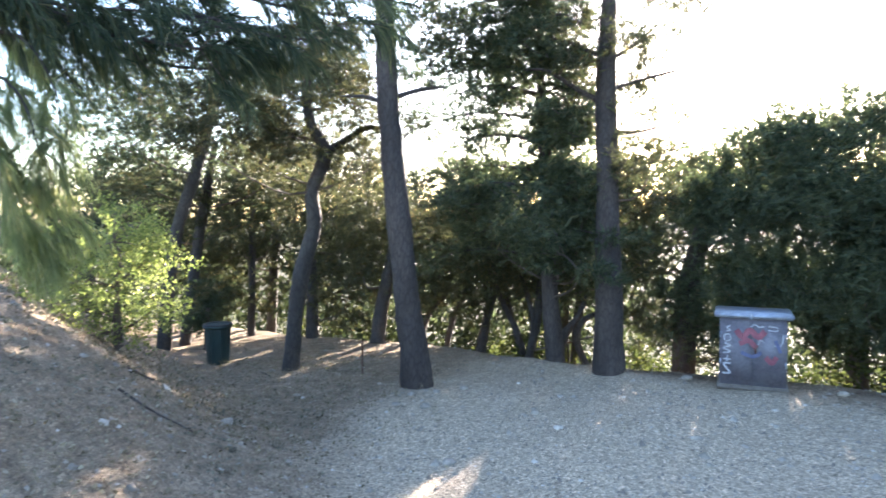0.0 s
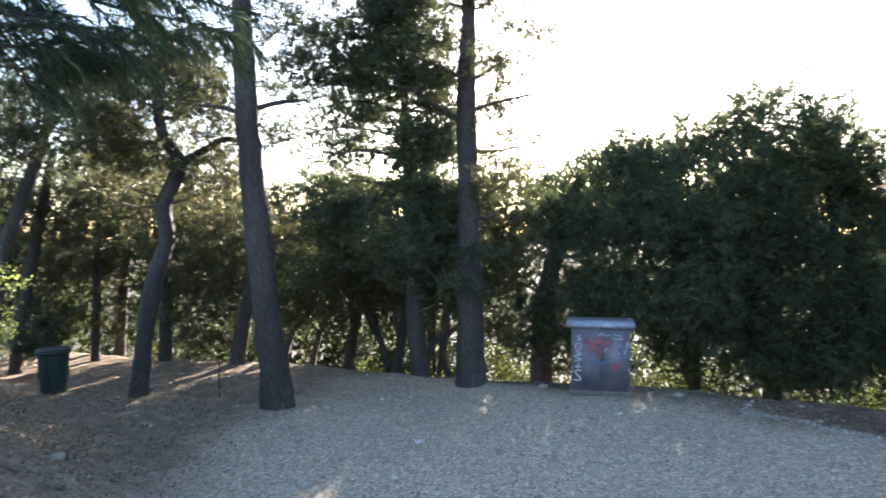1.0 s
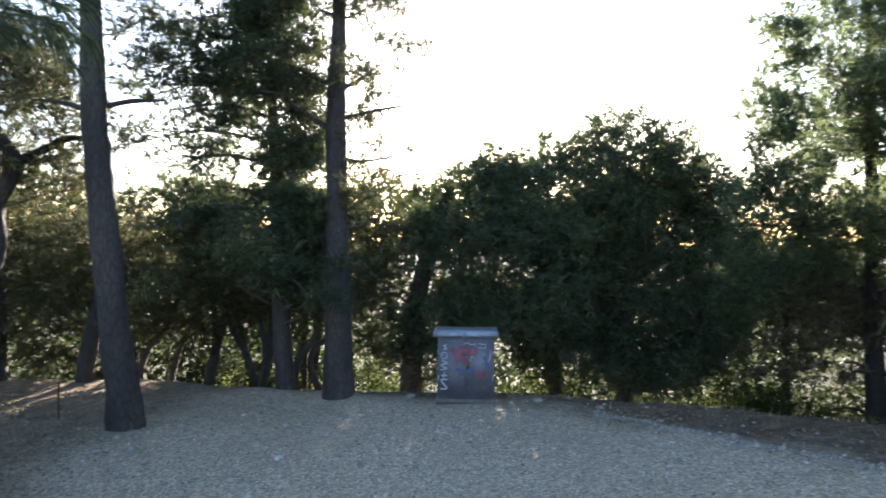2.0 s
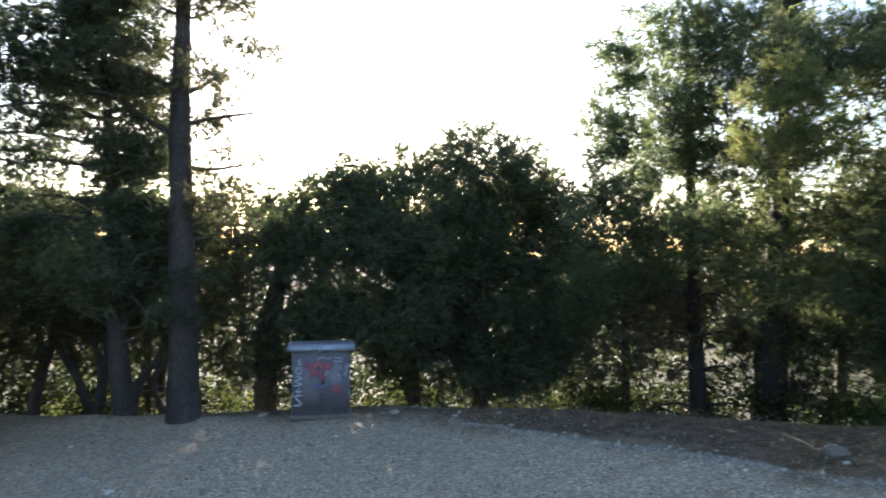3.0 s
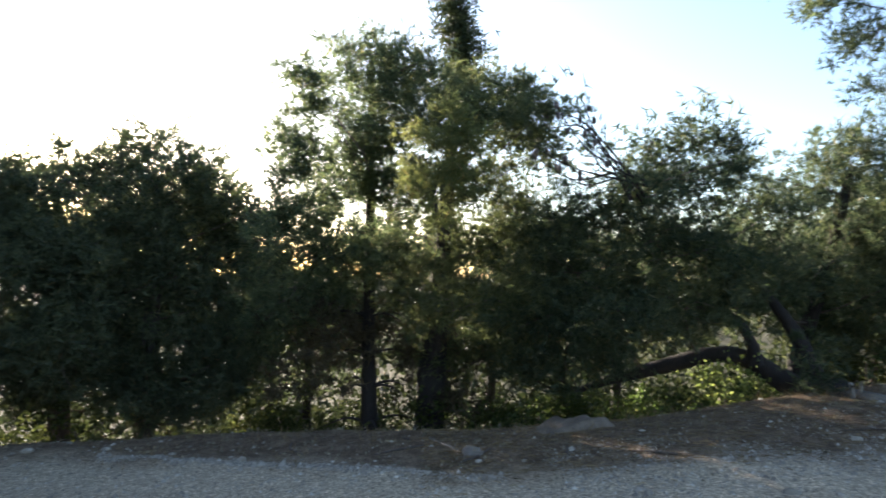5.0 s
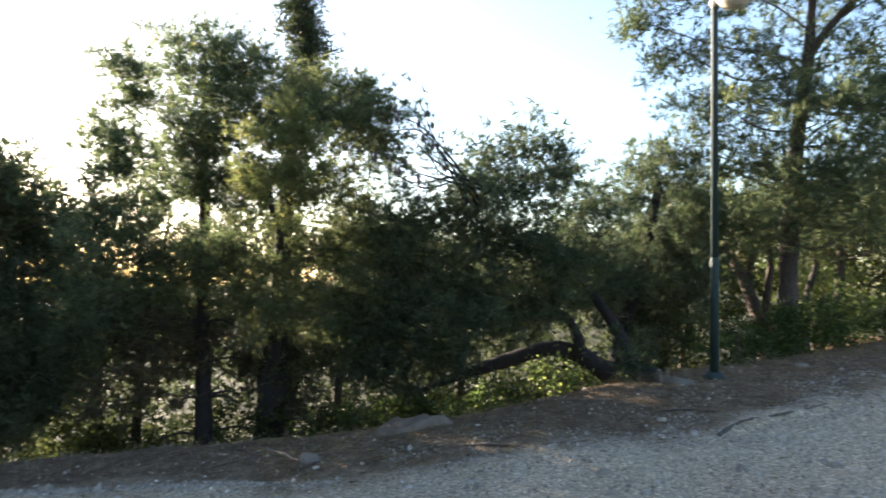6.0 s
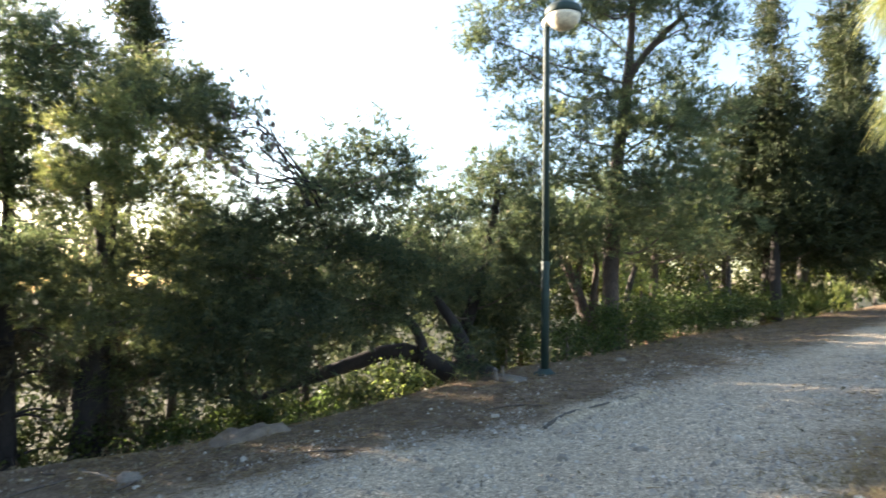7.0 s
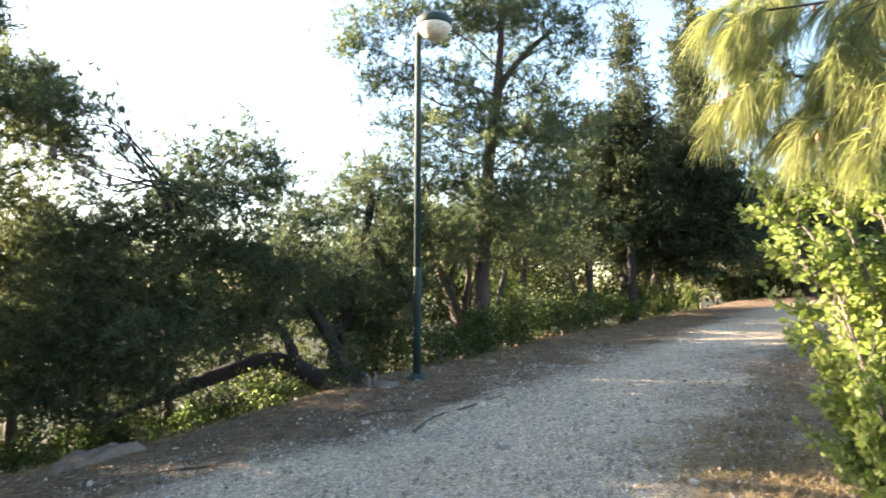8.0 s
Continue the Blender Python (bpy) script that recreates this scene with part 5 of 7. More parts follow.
tree("evergreen_tree", "dense evergreen tree farther back in the wood", "tree", "thicket",
     [(11.78, -3.95, -0.53, 0.084), (11.78, -3.97, 0.49, 0.084), (11.77, -4.0, 1.52, 0.063)],
     [(11.75, -1.9, 1.76, 0.71, 0.71), (11.58, -2.8, 1.49, 0.81, 0.7), (11.66, -3.74, 1.72, 0.83, 0.83), (11.76, -4.75, 1.55, 0.86, 0.86), (10.84, -5.31, 1.77, 0.81, 0.81), (10.58, -6.0, 1.89, 0.61, 0.71), (12.26, -3.51, 0.54, 0.76, 0.43), (11.6, -4.71, 0.63, 0.74, 0.37), (12.16, -2.41, 0.63, 0.63, 0.47)],
     [], seed=44, woods=BARK_GREY, grain=2.25, density=0.62)
tree("evergreen_tree", "dense evergreen tree farther back in the wood", "tree", "thicket",
     [(12.16, -7.99, 0.11, 0.11), (12.14, -8.03, 1.31, 0.098), (12.11, -8.07, 2.4, 0.073)],
     [(12.47, -7.59, 2.16, 0.86, 0.86), (12.38, -8.68, 2.44, 0.89, 1.02), (12.41, -8.13, 1.06, 0.87, 0.75), (12.4, -7.03, 1.08, 0.72, 0.72), (11.09, -8.39, 3.19, 0.7, 0.7), (11.63, -8.49, 1.31, 0.6, 0.6)],
     [], seed=45, woods=BARK_GREY, grain=2.62, density=0.62)
tree("evergreen_tree", "dense evergreen tree farther back in the wood", "tree", "thicket",
     [(13.12, -13.26, 1.24, 0.126), (13.06, -13.32, 2.49, 0.126), (13.0, -13.38, 3.44, 0.094)],
     [(13.88, -11.67, 3.4, 0.92, 0.77), (12.87, -12.2, 3.05, 1.05, 0.75), (12.78, -13.82, 3.45, 1.11, 0.95), (11.26, -13.94, 3.48, 1.05, 0.9), (11.18, -15.26, 3.1, 1.12, 1.12), (11.73, -14.02, 2.31, 0.77, 0.38)],
     [], seed=46, woods=BARK_GREY, grain=3.38, density=1.2)
tree("evergreen_tree", "dense evergreen tree farther back in the wood", "tree", "thicket",
     [(12.34, -19.07, 1.56, 0.154), (12.24, -19.14, 3.02, 0.154), (12.14, -19.2, 4.31, 0.115)],
     [(13.44, -17.67, 4.13, 1.5, 1.32), (13.01, -19.52, 4.04, 1.59, 1.59), (11.09, -19.42, 4.22, 1.51, 1.51), (10.44, -20.99, 4.1, 1.59, 1.59), (9.07, -21.02, 3.62, 1.55, 1.55), (11.71, -18.77, 2.45, 1.5, 0.66), (9.86, -19.42, 2.57, 1.47, 0.74)],
     [], seed=47, woods=BARK_GREY, grain=4.12, density=1.2)
tree("evergreen_tree", "dense evergreen tree farther back in the wood", "tree", "thicket",
     [(10.45, 7.02, -1.47, 0.087), (10.48, 6.98, -0.18, 0.087), (10.51, 6.94, 1.43, 0.066)],
     [(10.73, 7.64, 1.76, 0.92, 0.92), (11.23, 6.78, 1.98, 0.91, 0.91), (11.34, 5.81, 1.76, 0.99, 0.88), (12.18, 5.1, 2.0, 1.03, 0.91), (11.76, 3.98, 1.97, 0.86, 0.86), (10.05, 6.75, 0.5, 0.84, 0.74), (11.57, 6.19, 0.18, 1.02, 0.8), (11.63, 4.74, 0.46, 0.98, 0.87), (12.1, 3.75, 0.67, 0.87, 0.87), (12.23, 3.12, 1.65, 0.65, 0.76)],
     [], seed=48, woods=BARK_GREY, grain=2.34, density=0.62)
DROOPING_LIMBS = [
      [(-0.1, -3.8, 2.55, 0.0063), (1.07, -3.99, 2.58, 0.0049), (1.28, -3.7, 2.48, 0.0077), (1.45, -3.46, 2.47, 0.0047), (1.55, -3.35, 2.38, 0.0018)],
      [(-0.1, -3.8, 2.7, 0.0063), (0.89, -3.94, 2.71, 0.0049), (1.02, -3.69, 2.48, 0.0077), (1.15, -3.54, 2.32, 0.0047), (1.24, -3.45, 2.19, 0.0018)],
      [(-0.1, -3.8, 3, 0.0063), (0.87, -4.1, 2.91, 0.0112), (1.08, -3.84, 2.84, 0.0088), (1.26, -3.67, 2.79, 0.0065), (1.49, -3.46, 2.76, 0.0041), (1.56, -3.42, 2.72, 0.0018)],
      [(-0.1, -3.8, 2.6, 0.0063), (0.82, -3.95, 2.62, 0.0049), (0.93, -3.72, 2.39, 0.0077), (1.01, -3.59, 2.26, 0.0047), (1.05, -3.52, 2.12, 0.0018)],
      [(-0.1, -3.8, 2.9, 0.0063), (0.92, -3.93, 2.98, 0.0049), (1.04, -3.74, 2.8, 0.0077), (1.14, -3.65, 2.64, 0.0047), (1.18, -3.58, 2.48, 0.0018)],
      [(-0.1, -3.8, 2.8, 0.0063), (0.76, -3.86, 2.71, 0.0049), (0.88, -3.68, 2.57, 0.0077), (0.96, -3.61, 2.42, 0.0047), (0.96, -3.55, 2.28, 0.0018)],
      [(-0.1, -3.8, 3.2, 0.0063), (1.16, -4.13, 3.25, 0.0049), (1.4, -3.94, 3.16, 0.0077), (1.54, -3.83, 3.01, 0.0047), (1.58, -3.75, 2.73, 0.0018)],
      [(-0.1, -3.8, 2.45, 0.0063), (1, -4.01, 2.35, 0.0049), (1.16, -3.85, 2.38, 0.0077), (1.3, -3.75, 2.37, 0.0047), (1.42, -3.64, 2.27, 0.0018)],
      [(-0.1, -3.8, 3.1, 0.006), (1.43, -3.84, 3.15, 0.004), (1.53, -3.69, 2.9, 0.004), (1.54, -3.63, 2.6, 0.004), (1.52, -3.59, 2.35, 0.004)]]
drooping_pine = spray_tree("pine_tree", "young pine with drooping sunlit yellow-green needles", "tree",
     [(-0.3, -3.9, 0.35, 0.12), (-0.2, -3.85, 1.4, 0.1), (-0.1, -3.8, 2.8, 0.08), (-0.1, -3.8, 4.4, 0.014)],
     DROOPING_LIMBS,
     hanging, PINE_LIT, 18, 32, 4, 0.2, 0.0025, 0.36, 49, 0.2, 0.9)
STEM_TIPS = [(1.47, -3.5, 1.9), (1.46, -3.5, 1.73), (1.38, -3.59, 1.96), (1.23, -3.6, 2.06), (1.11, -3.59, 1.96), (1.35, -3.55, 1.49),
             (1.34, -3.61, 1.37), (1.28, -3.58, 1.19), (1.24, -3.65, 1.09), (1.23, -3.55, 0.96), (1.15, -3.58, 0.87), (1.07, -3.55, 0.79),
             (1.05, -3.67, 1.81), (1.21, -3.66, 1.62), (1.14, -3.64, 1.46), (1.08, -3.66, 1.27), (1.04, -3.62, 1.11), (0.96, -3.7, 1.81),
             (0.96, -3.64, 1.51), (0.94, -3.6, 1.19), (0.98, -3.58, 0.96), (1.19, -3.73, 1.74), (1.06, -3.77, 1.64)]
stems = []
for k, (tx, ty, tz) in enumerate(STEM_TIPS):      # stems rise from the foot of the bush and bend out to their tips
    fx, fy = 0.5 + 0.05 * math.cos(2.4 * k), -3.08 + 0.06 * math.sin(2.4 * k)
    mid_z = max(0.5, tz - 0.16)
    stems.append([(fx, fy, 0.45, 0.009), (0.55 * fx + 0.45 * tx, 0.55 * fy + 0.45 * ty, 0.45 * mid_z + 0.25, 0.007), (0.25 * fx + 0.75 * tx, 0.25 * fy + 0.75 * ty, mid_z, 0.0045), (tx, ty, tz, 0.0025)])
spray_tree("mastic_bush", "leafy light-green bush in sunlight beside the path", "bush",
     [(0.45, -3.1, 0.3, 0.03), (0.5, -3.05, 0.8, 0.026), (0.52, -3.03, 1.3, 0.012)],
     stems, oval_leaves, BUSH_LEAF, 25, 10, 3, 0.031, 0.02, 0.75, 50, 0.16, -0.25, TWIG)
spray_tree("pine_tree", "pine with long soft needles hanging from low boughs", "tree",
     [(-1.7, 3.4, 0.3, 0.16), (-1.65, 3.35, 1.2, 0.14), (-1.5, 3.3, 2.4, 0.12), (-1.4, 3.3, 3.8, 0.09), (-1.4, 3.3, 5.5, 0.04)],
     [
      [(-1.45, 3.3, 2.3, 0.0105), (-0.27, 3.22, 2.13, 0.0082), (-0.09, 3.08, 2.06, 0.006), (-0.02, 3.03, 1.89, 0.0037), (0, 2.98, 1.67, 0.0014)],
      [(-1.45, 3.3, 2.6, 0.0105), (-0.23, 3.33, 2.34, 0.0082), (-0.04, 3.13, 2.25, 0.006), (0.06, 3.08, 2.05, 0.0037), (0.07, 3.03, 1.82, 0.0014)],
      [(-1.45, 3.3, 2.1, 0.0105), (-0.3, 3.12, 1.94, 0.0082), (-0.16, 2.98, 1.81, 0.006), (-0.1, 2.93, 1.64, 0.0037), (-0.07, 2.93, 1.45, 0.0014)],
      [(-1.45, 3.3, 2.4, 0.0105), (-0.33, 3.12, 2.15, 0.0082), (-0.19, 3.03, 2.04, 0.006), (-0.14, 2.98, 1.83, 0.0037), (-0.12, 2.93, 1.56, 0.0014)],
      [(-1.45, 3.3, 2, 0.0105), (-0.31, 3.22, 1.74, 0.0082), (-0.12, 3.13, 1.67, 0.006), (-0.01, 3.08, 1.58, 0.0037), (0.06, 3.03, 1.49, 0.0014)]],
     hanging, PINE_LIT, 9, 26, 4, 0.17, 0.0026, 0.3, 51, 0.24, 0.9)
BOUGH_ENDS = [(0.06, 3.33, 2.36), (0.28, 3.12, 2.38), (0.54, 3.18, 2.33), (0.75, 2.93, 2.27), (1, 3.07, 2.44),
              (1.2, 2.88, 2.36), (1.49, 2.97, 2.52), (1.69, 2.98, 2.64), (0.18, 3.03, 2.46), (0.75, 3.34, 2.62),
              (1.03, 2.84, 2.57), (1.33, 2.83, 2.64), (-0.04, 3.23, 2.46), (0.92, 3.2, 2.26), (0.42, 3, 2.42)]
boughs = []
for k, (bx, by, bz) in enumerate(BOUGH_ENDS):      # long boughs that reach from the trunk over the clearing, sagging at their ends
    boughs.append([(-2.45, 4.35, 2.6 + 0.1 * k, 0.03), (-2.45 + 0.45 * (bx + 2.45), 4.35 + 0.45 * (by - 4.35) + 0.1 * math.sin(k), 0.5 * (bz + 2.6 + 0.1 * k) + 0.25, 0.02), (0.2 * -2.45 + 0.8 * bx, 0.2 * 4.35 + 0.8 * by, bz + 0.1, 0.011), (bx, by, bz - 0.03, 0.004)])
spray_tree("pine_tree", "dark pine whose boughs reach over the clearing", "tree",
     [(-2.6, 4.4, 0.6, 0.18), (-2.5, 4.4, 2.0, 0.16), (-2.4, 4.3, 4.0, 0.12), (-2.4, 4.3, 6.5, 0.05)],
     boughs, hanging, PINE_SHADED, 24, 14, 4, 0.15, 0.0052, 0.42, 52, 0.3, 0.35)
tree("mastic_bush", "sunlit yellow-green bush on the bank", "bush", "mastic",
     [(0.55, 6.5, 0.2, 0.04), (0.55, 6.5, 0.7, 0.03), (0.6, 6.5, 1.3, 0.015)],
     [(0.51, 6.15, 1.32, 0.43, 0.27), (0.75, 6.38, 1.1, 0.34, 0.28), (0.3, 6.41, 1.02, 0.39, 0.28), (0.68, 6.49, 1.45, 0.28, 0.17), (0.86, 6.26, 0.74, 0.22, 0.19), (0.39, 6.64, 0.69, 0.46, 0.23), (0.71, 6.64, 0.55, 0.35, 0.17), (0.19, 6.56, 1.21, 0.29, 0.23), (0.04, 6.13, 0.83, 0.27, 0.21), (0.8, 6.02, 1.31, 0.16, 0.21), (-0.2, 6.41, 0.86, 0.33, 0.2)],
     [], seed=53, woods=TWIG, density=1.3, clump=0.22, grain=0.75)
tree("tall_shrub", "sunlit yellow-green tall shrub behind the trunks", "bush", "shrub",
     [(11.57, -10.5, 1.03, 0.066), (11.56, -10.52, 1.42, 0.052), (11.54, -10.54, 1.82, 0.039)],
     [(11.79, -9.59, 1.93, 0.51, 0.57), (11.8, -10.7, 1.69, 0.51, 0.6), (11.29, -11.22, 1.82, 0.53, 0.6), (11.38, -11.39, 1.22, 0.47, 0.41), (10.87, -12.02, 1.76, 0.48, 0.48)],
     [], seed=54, woods=TWIG, density=0.8, grain=1.7, leaf=NEAR_LEAF)
tree("tall_shrub", "sunlit yellow-green tall shrub behind the trunks", "bush", "shrub",
     [(12.66, -15.07, 1.23, 0.083), (12.63, -15.09, 1.56, 0.066), (12.6, -15.12, 1.88, 0.05)],
     [(12.82, -13.63, 2.18, 0.63, 0.47), (12.36, -14.97, 1.64, 0.74, 0.41), (11.59, -15.25, 1.79, 0.73, 0.48), (11.58, -16.27, 1.96, 0.67, 0.59), (11.37, -17.34, 1.89, 0.79, 0.53)],
     [], seed=55, woods=TWIG, density=0.8, grain=2.1)
tree("tall_shrub", "sunlit yellow-green tall shrub behind the trunks", "bush", "shrub",
     [(10.94, -8.03, 0.21, 0.057), (10.93, -8.05, 0.43, 0.045), (10.92, -8.07, 0.65, 0.034)],
     [(11.09, -8.13, 0.64, 0.52, 0.46), (10.49, -8.68, 0.88, 0.34, 0.46), (10.95, -7.5, 0.57, 0.44, 0.44), (10.52, -8.98, 1.32, 0.29, 0.35)],
     [], seed=56, woods=TWIG, density=0.8, grain=1.5)
tree("sapling", "thin crooked sapling in the shade", "sapling", "leafy",
     [(6.43, 7.93, -0.84, 0.054), (6.31, 8.03, -0.3, 0.054), (6.12, 8.18, 0.2, 0.045), (6.02, 8.25, 0.69, 0.027)],
     [(5.82, 7.99, 0.72, 0.35, 0.26), (5.68, 8.09, 0.46, 0.26, 0.22)],
     [], seed=57, woods=BARK_GREY, density=0.5)
tree("sapling", "thin crooked sapling in the shade", "sapling", "leafy",
     [(6.86, 7.02, -0.82, 0.06), (6.75, 7.12, -0.38, 0.051), (6.84, 7.03, -0.08, 0.043), (7.04, 6.83, 0.06, 0.026)],
     [(7.1, 7.01, 0.11, 0.31, 0.22), (7.09, 7.48, 0.06, 0.27, 0.22)],
     [], seed=58, woods=BARK_GREY, density=0.5)
tree("sapling", "thin crooked sapling in the shade", "sapling", "leafy",
     [(5.37, 9.39, -0.59, 0.057), (5.5, 9.32, -0.16, 0.047), (5.74, 9.17, 0.17, 0.038), (5.83, 9.11, 0.55, 0.028)],
     [(5.92, 9.26, 0.44, 0.34, 0.27), (5.67, 9.22, 0.17, 0.28, 0.21)],
     [], seed=59, woods=BARK_GREY, density=0.5)
tree("sapling", "thin crooked sapling in the shade", "sapling", "leafy",
     [(6.66, 8.27, -1.02, 0.056), (6.55, 8.35, -0.37, 0.046), (6.45, 8.43, 0.18, 0.037), (6.41, 8.45, 0.73, 0.028)],
     [(6.41, 8.45, 0.64, 0.37, 0.28), (6.38, 8.12, 0.39, 0.27, 0.23)],
     [], seed=60, woods=BARK_GREY, density=0.5)
tree("sapling", "thin crooked sapling in the shade", "sapling", "leafy",
     [(5.92, 9.51, -1.0, 0.059), (6.04, 9.43, -0.34, 0.049), (6.23, 9.31, 0.12, 0.039), (6.31, 9.26, 0.6, 0.029)],
     [(6.08, 8.9, 0.54, 0.38, 0.28), (5.78, 9.1, 0.37, 0.28, 0.24)],
     [], seed=61, woods=BARK_GREY, density=0.5)
tree("sapling", "thin crooked sapling in the shade", "sapling", "leafy",
     [(6.09, 8.64, -0.78, 0.065), (6.17, 8.59, -0.2, 0.056), (6.14, 8.61, 0.35, 0.046), (6.08, 8.64, 0.82, 0.028)],
     [(5.89, 8.35, 0.77, 0.36, 0.27), (6.14, 8.37, 0.6, 0.27, 0.23)],
     [], seed=62, woods=BARK_GREY, density=0.5)
tree("sapling", "thin crooked sapling in the shade", "sapling", "leafy",
     [(6.34, 7.73, -0.74, 0.052), (6.39, 7.69, -0.17, 0.052), (6.31, 7.75, 0.3, 0.035), (6.23, 7.81, 0.61, 0.026)],
     [(6.48, 8.15, 0.57, 0.36, 0.27), (6.64, 7.89, 0.33, 0.27, 0.18)],
     [], seed=63, woods=BARK_GREY, density=0.5)
tree("sapling", "thin crooked sapling in the shade", "sapling", "leafy",
     [(6.43, 7.14, -0.7, 0.067), (6.49, 7.09, -0.29, 0.059), (6.64, 6.96, 0.0, 0.042), (6.72, 6.89, 0.3, 0.025)],
     [(6.8, 6.97, 0.29, 0.3, 0.21)],
     [], seed=64, woods=BARK_GREY, density=0.5)
tree("sapling", "thin crooked sapling in the shade", "sapling", "leafy",
     [(8.95, -8.93, 1.14, 0.052), (8.92, -8.96, 1.55, 0.052), (8.84, -9.05, 1.97, 0.042)],
     [(9.09, -9.21, 2.09, 0.38, 0.21)],
     [], seed=65, woods=BARK_GREY, density=0.5)
tree("sapling", "thin crooked sapling in the shade", "sapling", "leafy",
     [(9.2, -11.45, 1.26, 0.061), (9.24, -11.41, 1.68, 0.049), (9.37, -11.3, 2.16, 0.037)],
     [(9.09, -10.99, 2.25, 0.42, 0.24)],
     [], seed=66, woods=BARK_GREY, density=0.5)
tree("sapling", "thin crooked sapling in the shade", "sapling", "leafy",
     [(8.98, -11.63, 1.32, 0.061), (8.96, -11.64, 1.79, 0.049), (8.96, -11.64, 2.27, 0.037)],
     [(8.69, -11.3, 2.36, 0.41, 0.24)],
     [], seed=67, woods=BARK_GREY, density=0.5)
tree("dark_shrub", "small dark evergreen shrub behind the bin", "bush", "dark",
     [(2.2, 10.81, -0.46, 0.038), (2.21, 10.8, -0.19, 0.038), (2.24, 10.8, 0.04, 0.029)],
     [(2.27, 11.21, 0.04, 0.24, 0.34), (2.44, 11.34, -0.09, 0.22, 0.27), (2.11, 10.76, -0.12, 0.19, 0.19)],
     [], seed=68, woods=TWIG, density=1.2)
tree("evergreen_tree", "dense evergreen tree farther back in the wood", "tree", "thicket",
     [(15.77, -14.82, 1.19, 0.147), (15.74, -14.84, 1.92, 0.147), (15.71, -14.87, 2.47, 0.11)],
     [(18.02, -12.81, 2.77, 1.13, 0.94), (16.83, -13.79, 2.85, 1.11, 0.92), (15.54, -14.38, 2.81, 1.08, 0.9), (15.47, -16.07, 2.87, 1.14, 0.95), (14.09, -16.47, 2.91, 1.1, 0.92), (12.73, -16.46, 2.76, 0.88, 0.88), (14.31, -15.93, 3.71, 0.91, 0.73), (13.25, -16.86, 3.69, 0.91, 0.73)],
     [], seed=69, woods=BARK_GREY, grain=3.94)
tree("evergreen_tree", "dense evergreen tree farther back in the wood", "tree", "thicket",
     [(11.75, -0.88, -0.23, 0.08), (11.75, -0.88, 0.65, 0.08), (11.75, -0.89, 1.55, 0.06)],
     [(11.93, 0.3, 2.13, 0.82, 0.72), (11.73, -0.48, 1.8, 0.8, 0.8), (12.14, -1.4, 1.75, 0.83, 0.73), (11.05, -2.16, 1.39, 0.76, 0.57), (12.12, -0.04, 1.0, 0.83, 0.57), (11.83, -1.0, 0.83, 0.81, 0.46), (11.43, -1.89, 0.75, 0.59, 0.34), (10.96, -2.83, 1.76, 0.67, 0.67)],
     [], seed=70, woods=BARK_GREY, grain=2.16, density=0.62)
# Darker CYPRESS leaves put the deep shade behind the hedge into the colour.
tree("evergreen_tree", "dark shaded evergreen tree behind the hedge", "tree", "dark",
     [(9.31, -13.27, 1.0, 0.14), (9.18, -13.24, 2.6, 0.12), (8.99, -13.25, 4.6, 0.06)],
     [(9.37, -12.21, 5.17, 0.64, 0.54), (9.22, -12.06, 4.23, 0.61, 0.61), (9.40, -11.91, 3.30, 0.61, 0.61), (7.16, -14.29, 3.76, 0.67, 0.80), (9.42, -12.55, 3.87, 0.59, 0.66), (9.04, -13.68, 2.61, 0.81, 0.52), (9.32, -12.69, 2.84, 0.66, 0.59), (9.31, -13.44, 3.81, 0.75, 0.82), (8.71, -13.65, 2.85, 0.88, 0.68), (8.52, -14.08, 4.04, 0.83, 0.89), (7.85, -14.07, 2.81, 0.94, 0.74), (7.80, -14.51, 3.86, 0.69, 0.83), (9.29, -13.02, 4.82, 0.54, 0.67), (8.84, -13.92, 5.00, 0.62, 0.69), (8.08, -14.31, 4.79, 0.55, 0.69), (7.27, -14.43, 2.67, 0.67, 0.67)],
     [], seed=72, woods=BARK_DARK, grain=2.0, density=1.0, inner=1.6, leaf=CYPRESS)
# MASTIC leaves lighten this shrub as if sun fell on it.
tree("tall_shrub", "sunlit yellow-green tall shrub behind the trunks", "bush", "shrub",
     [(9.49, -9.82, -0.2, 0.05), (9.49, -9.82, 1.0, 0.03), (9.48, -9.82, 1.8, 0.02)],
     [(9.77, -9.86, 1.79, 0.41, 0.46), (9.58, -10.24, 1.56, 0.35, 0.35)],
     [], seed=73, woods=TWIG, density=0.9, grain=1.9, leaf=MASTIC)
tree("evergreen_tree", "dense evergreen tree farther back in the wood", "tree", "thicket",
     [(11.22, -14.32, -0.5, 0.12), (11.22, -14.32, 1.2, 0.1), (11.22, -14.32, 2.4, 0.06)],
     [(14.20, -11.33, 2.17, 0.92, 0.69), (13.52, -11.97, 2.55, 0.92, 0.69), (13.02, -12.74, 2.32, 0.92, 0.61), (12.04, -13.25, 2.45, 0.90, 0.68), (11.51, -14.44, 2.32, 0.93, 0.62), (14.03, -19.95, 2.66, 1.45, 0.87), (13.11, -21.30, 2.47, 1.49, 0.81), (11.54, -21.49, 2.37, 1.28, 0.70), (11.78, -13.87, 3.22, 0.92, 0.61), (13.15, -12.25, 3.38, 0.91, 0.61)],
     [], seed=75, woods=BARK_GREY, grain=2.4, density=0.8)
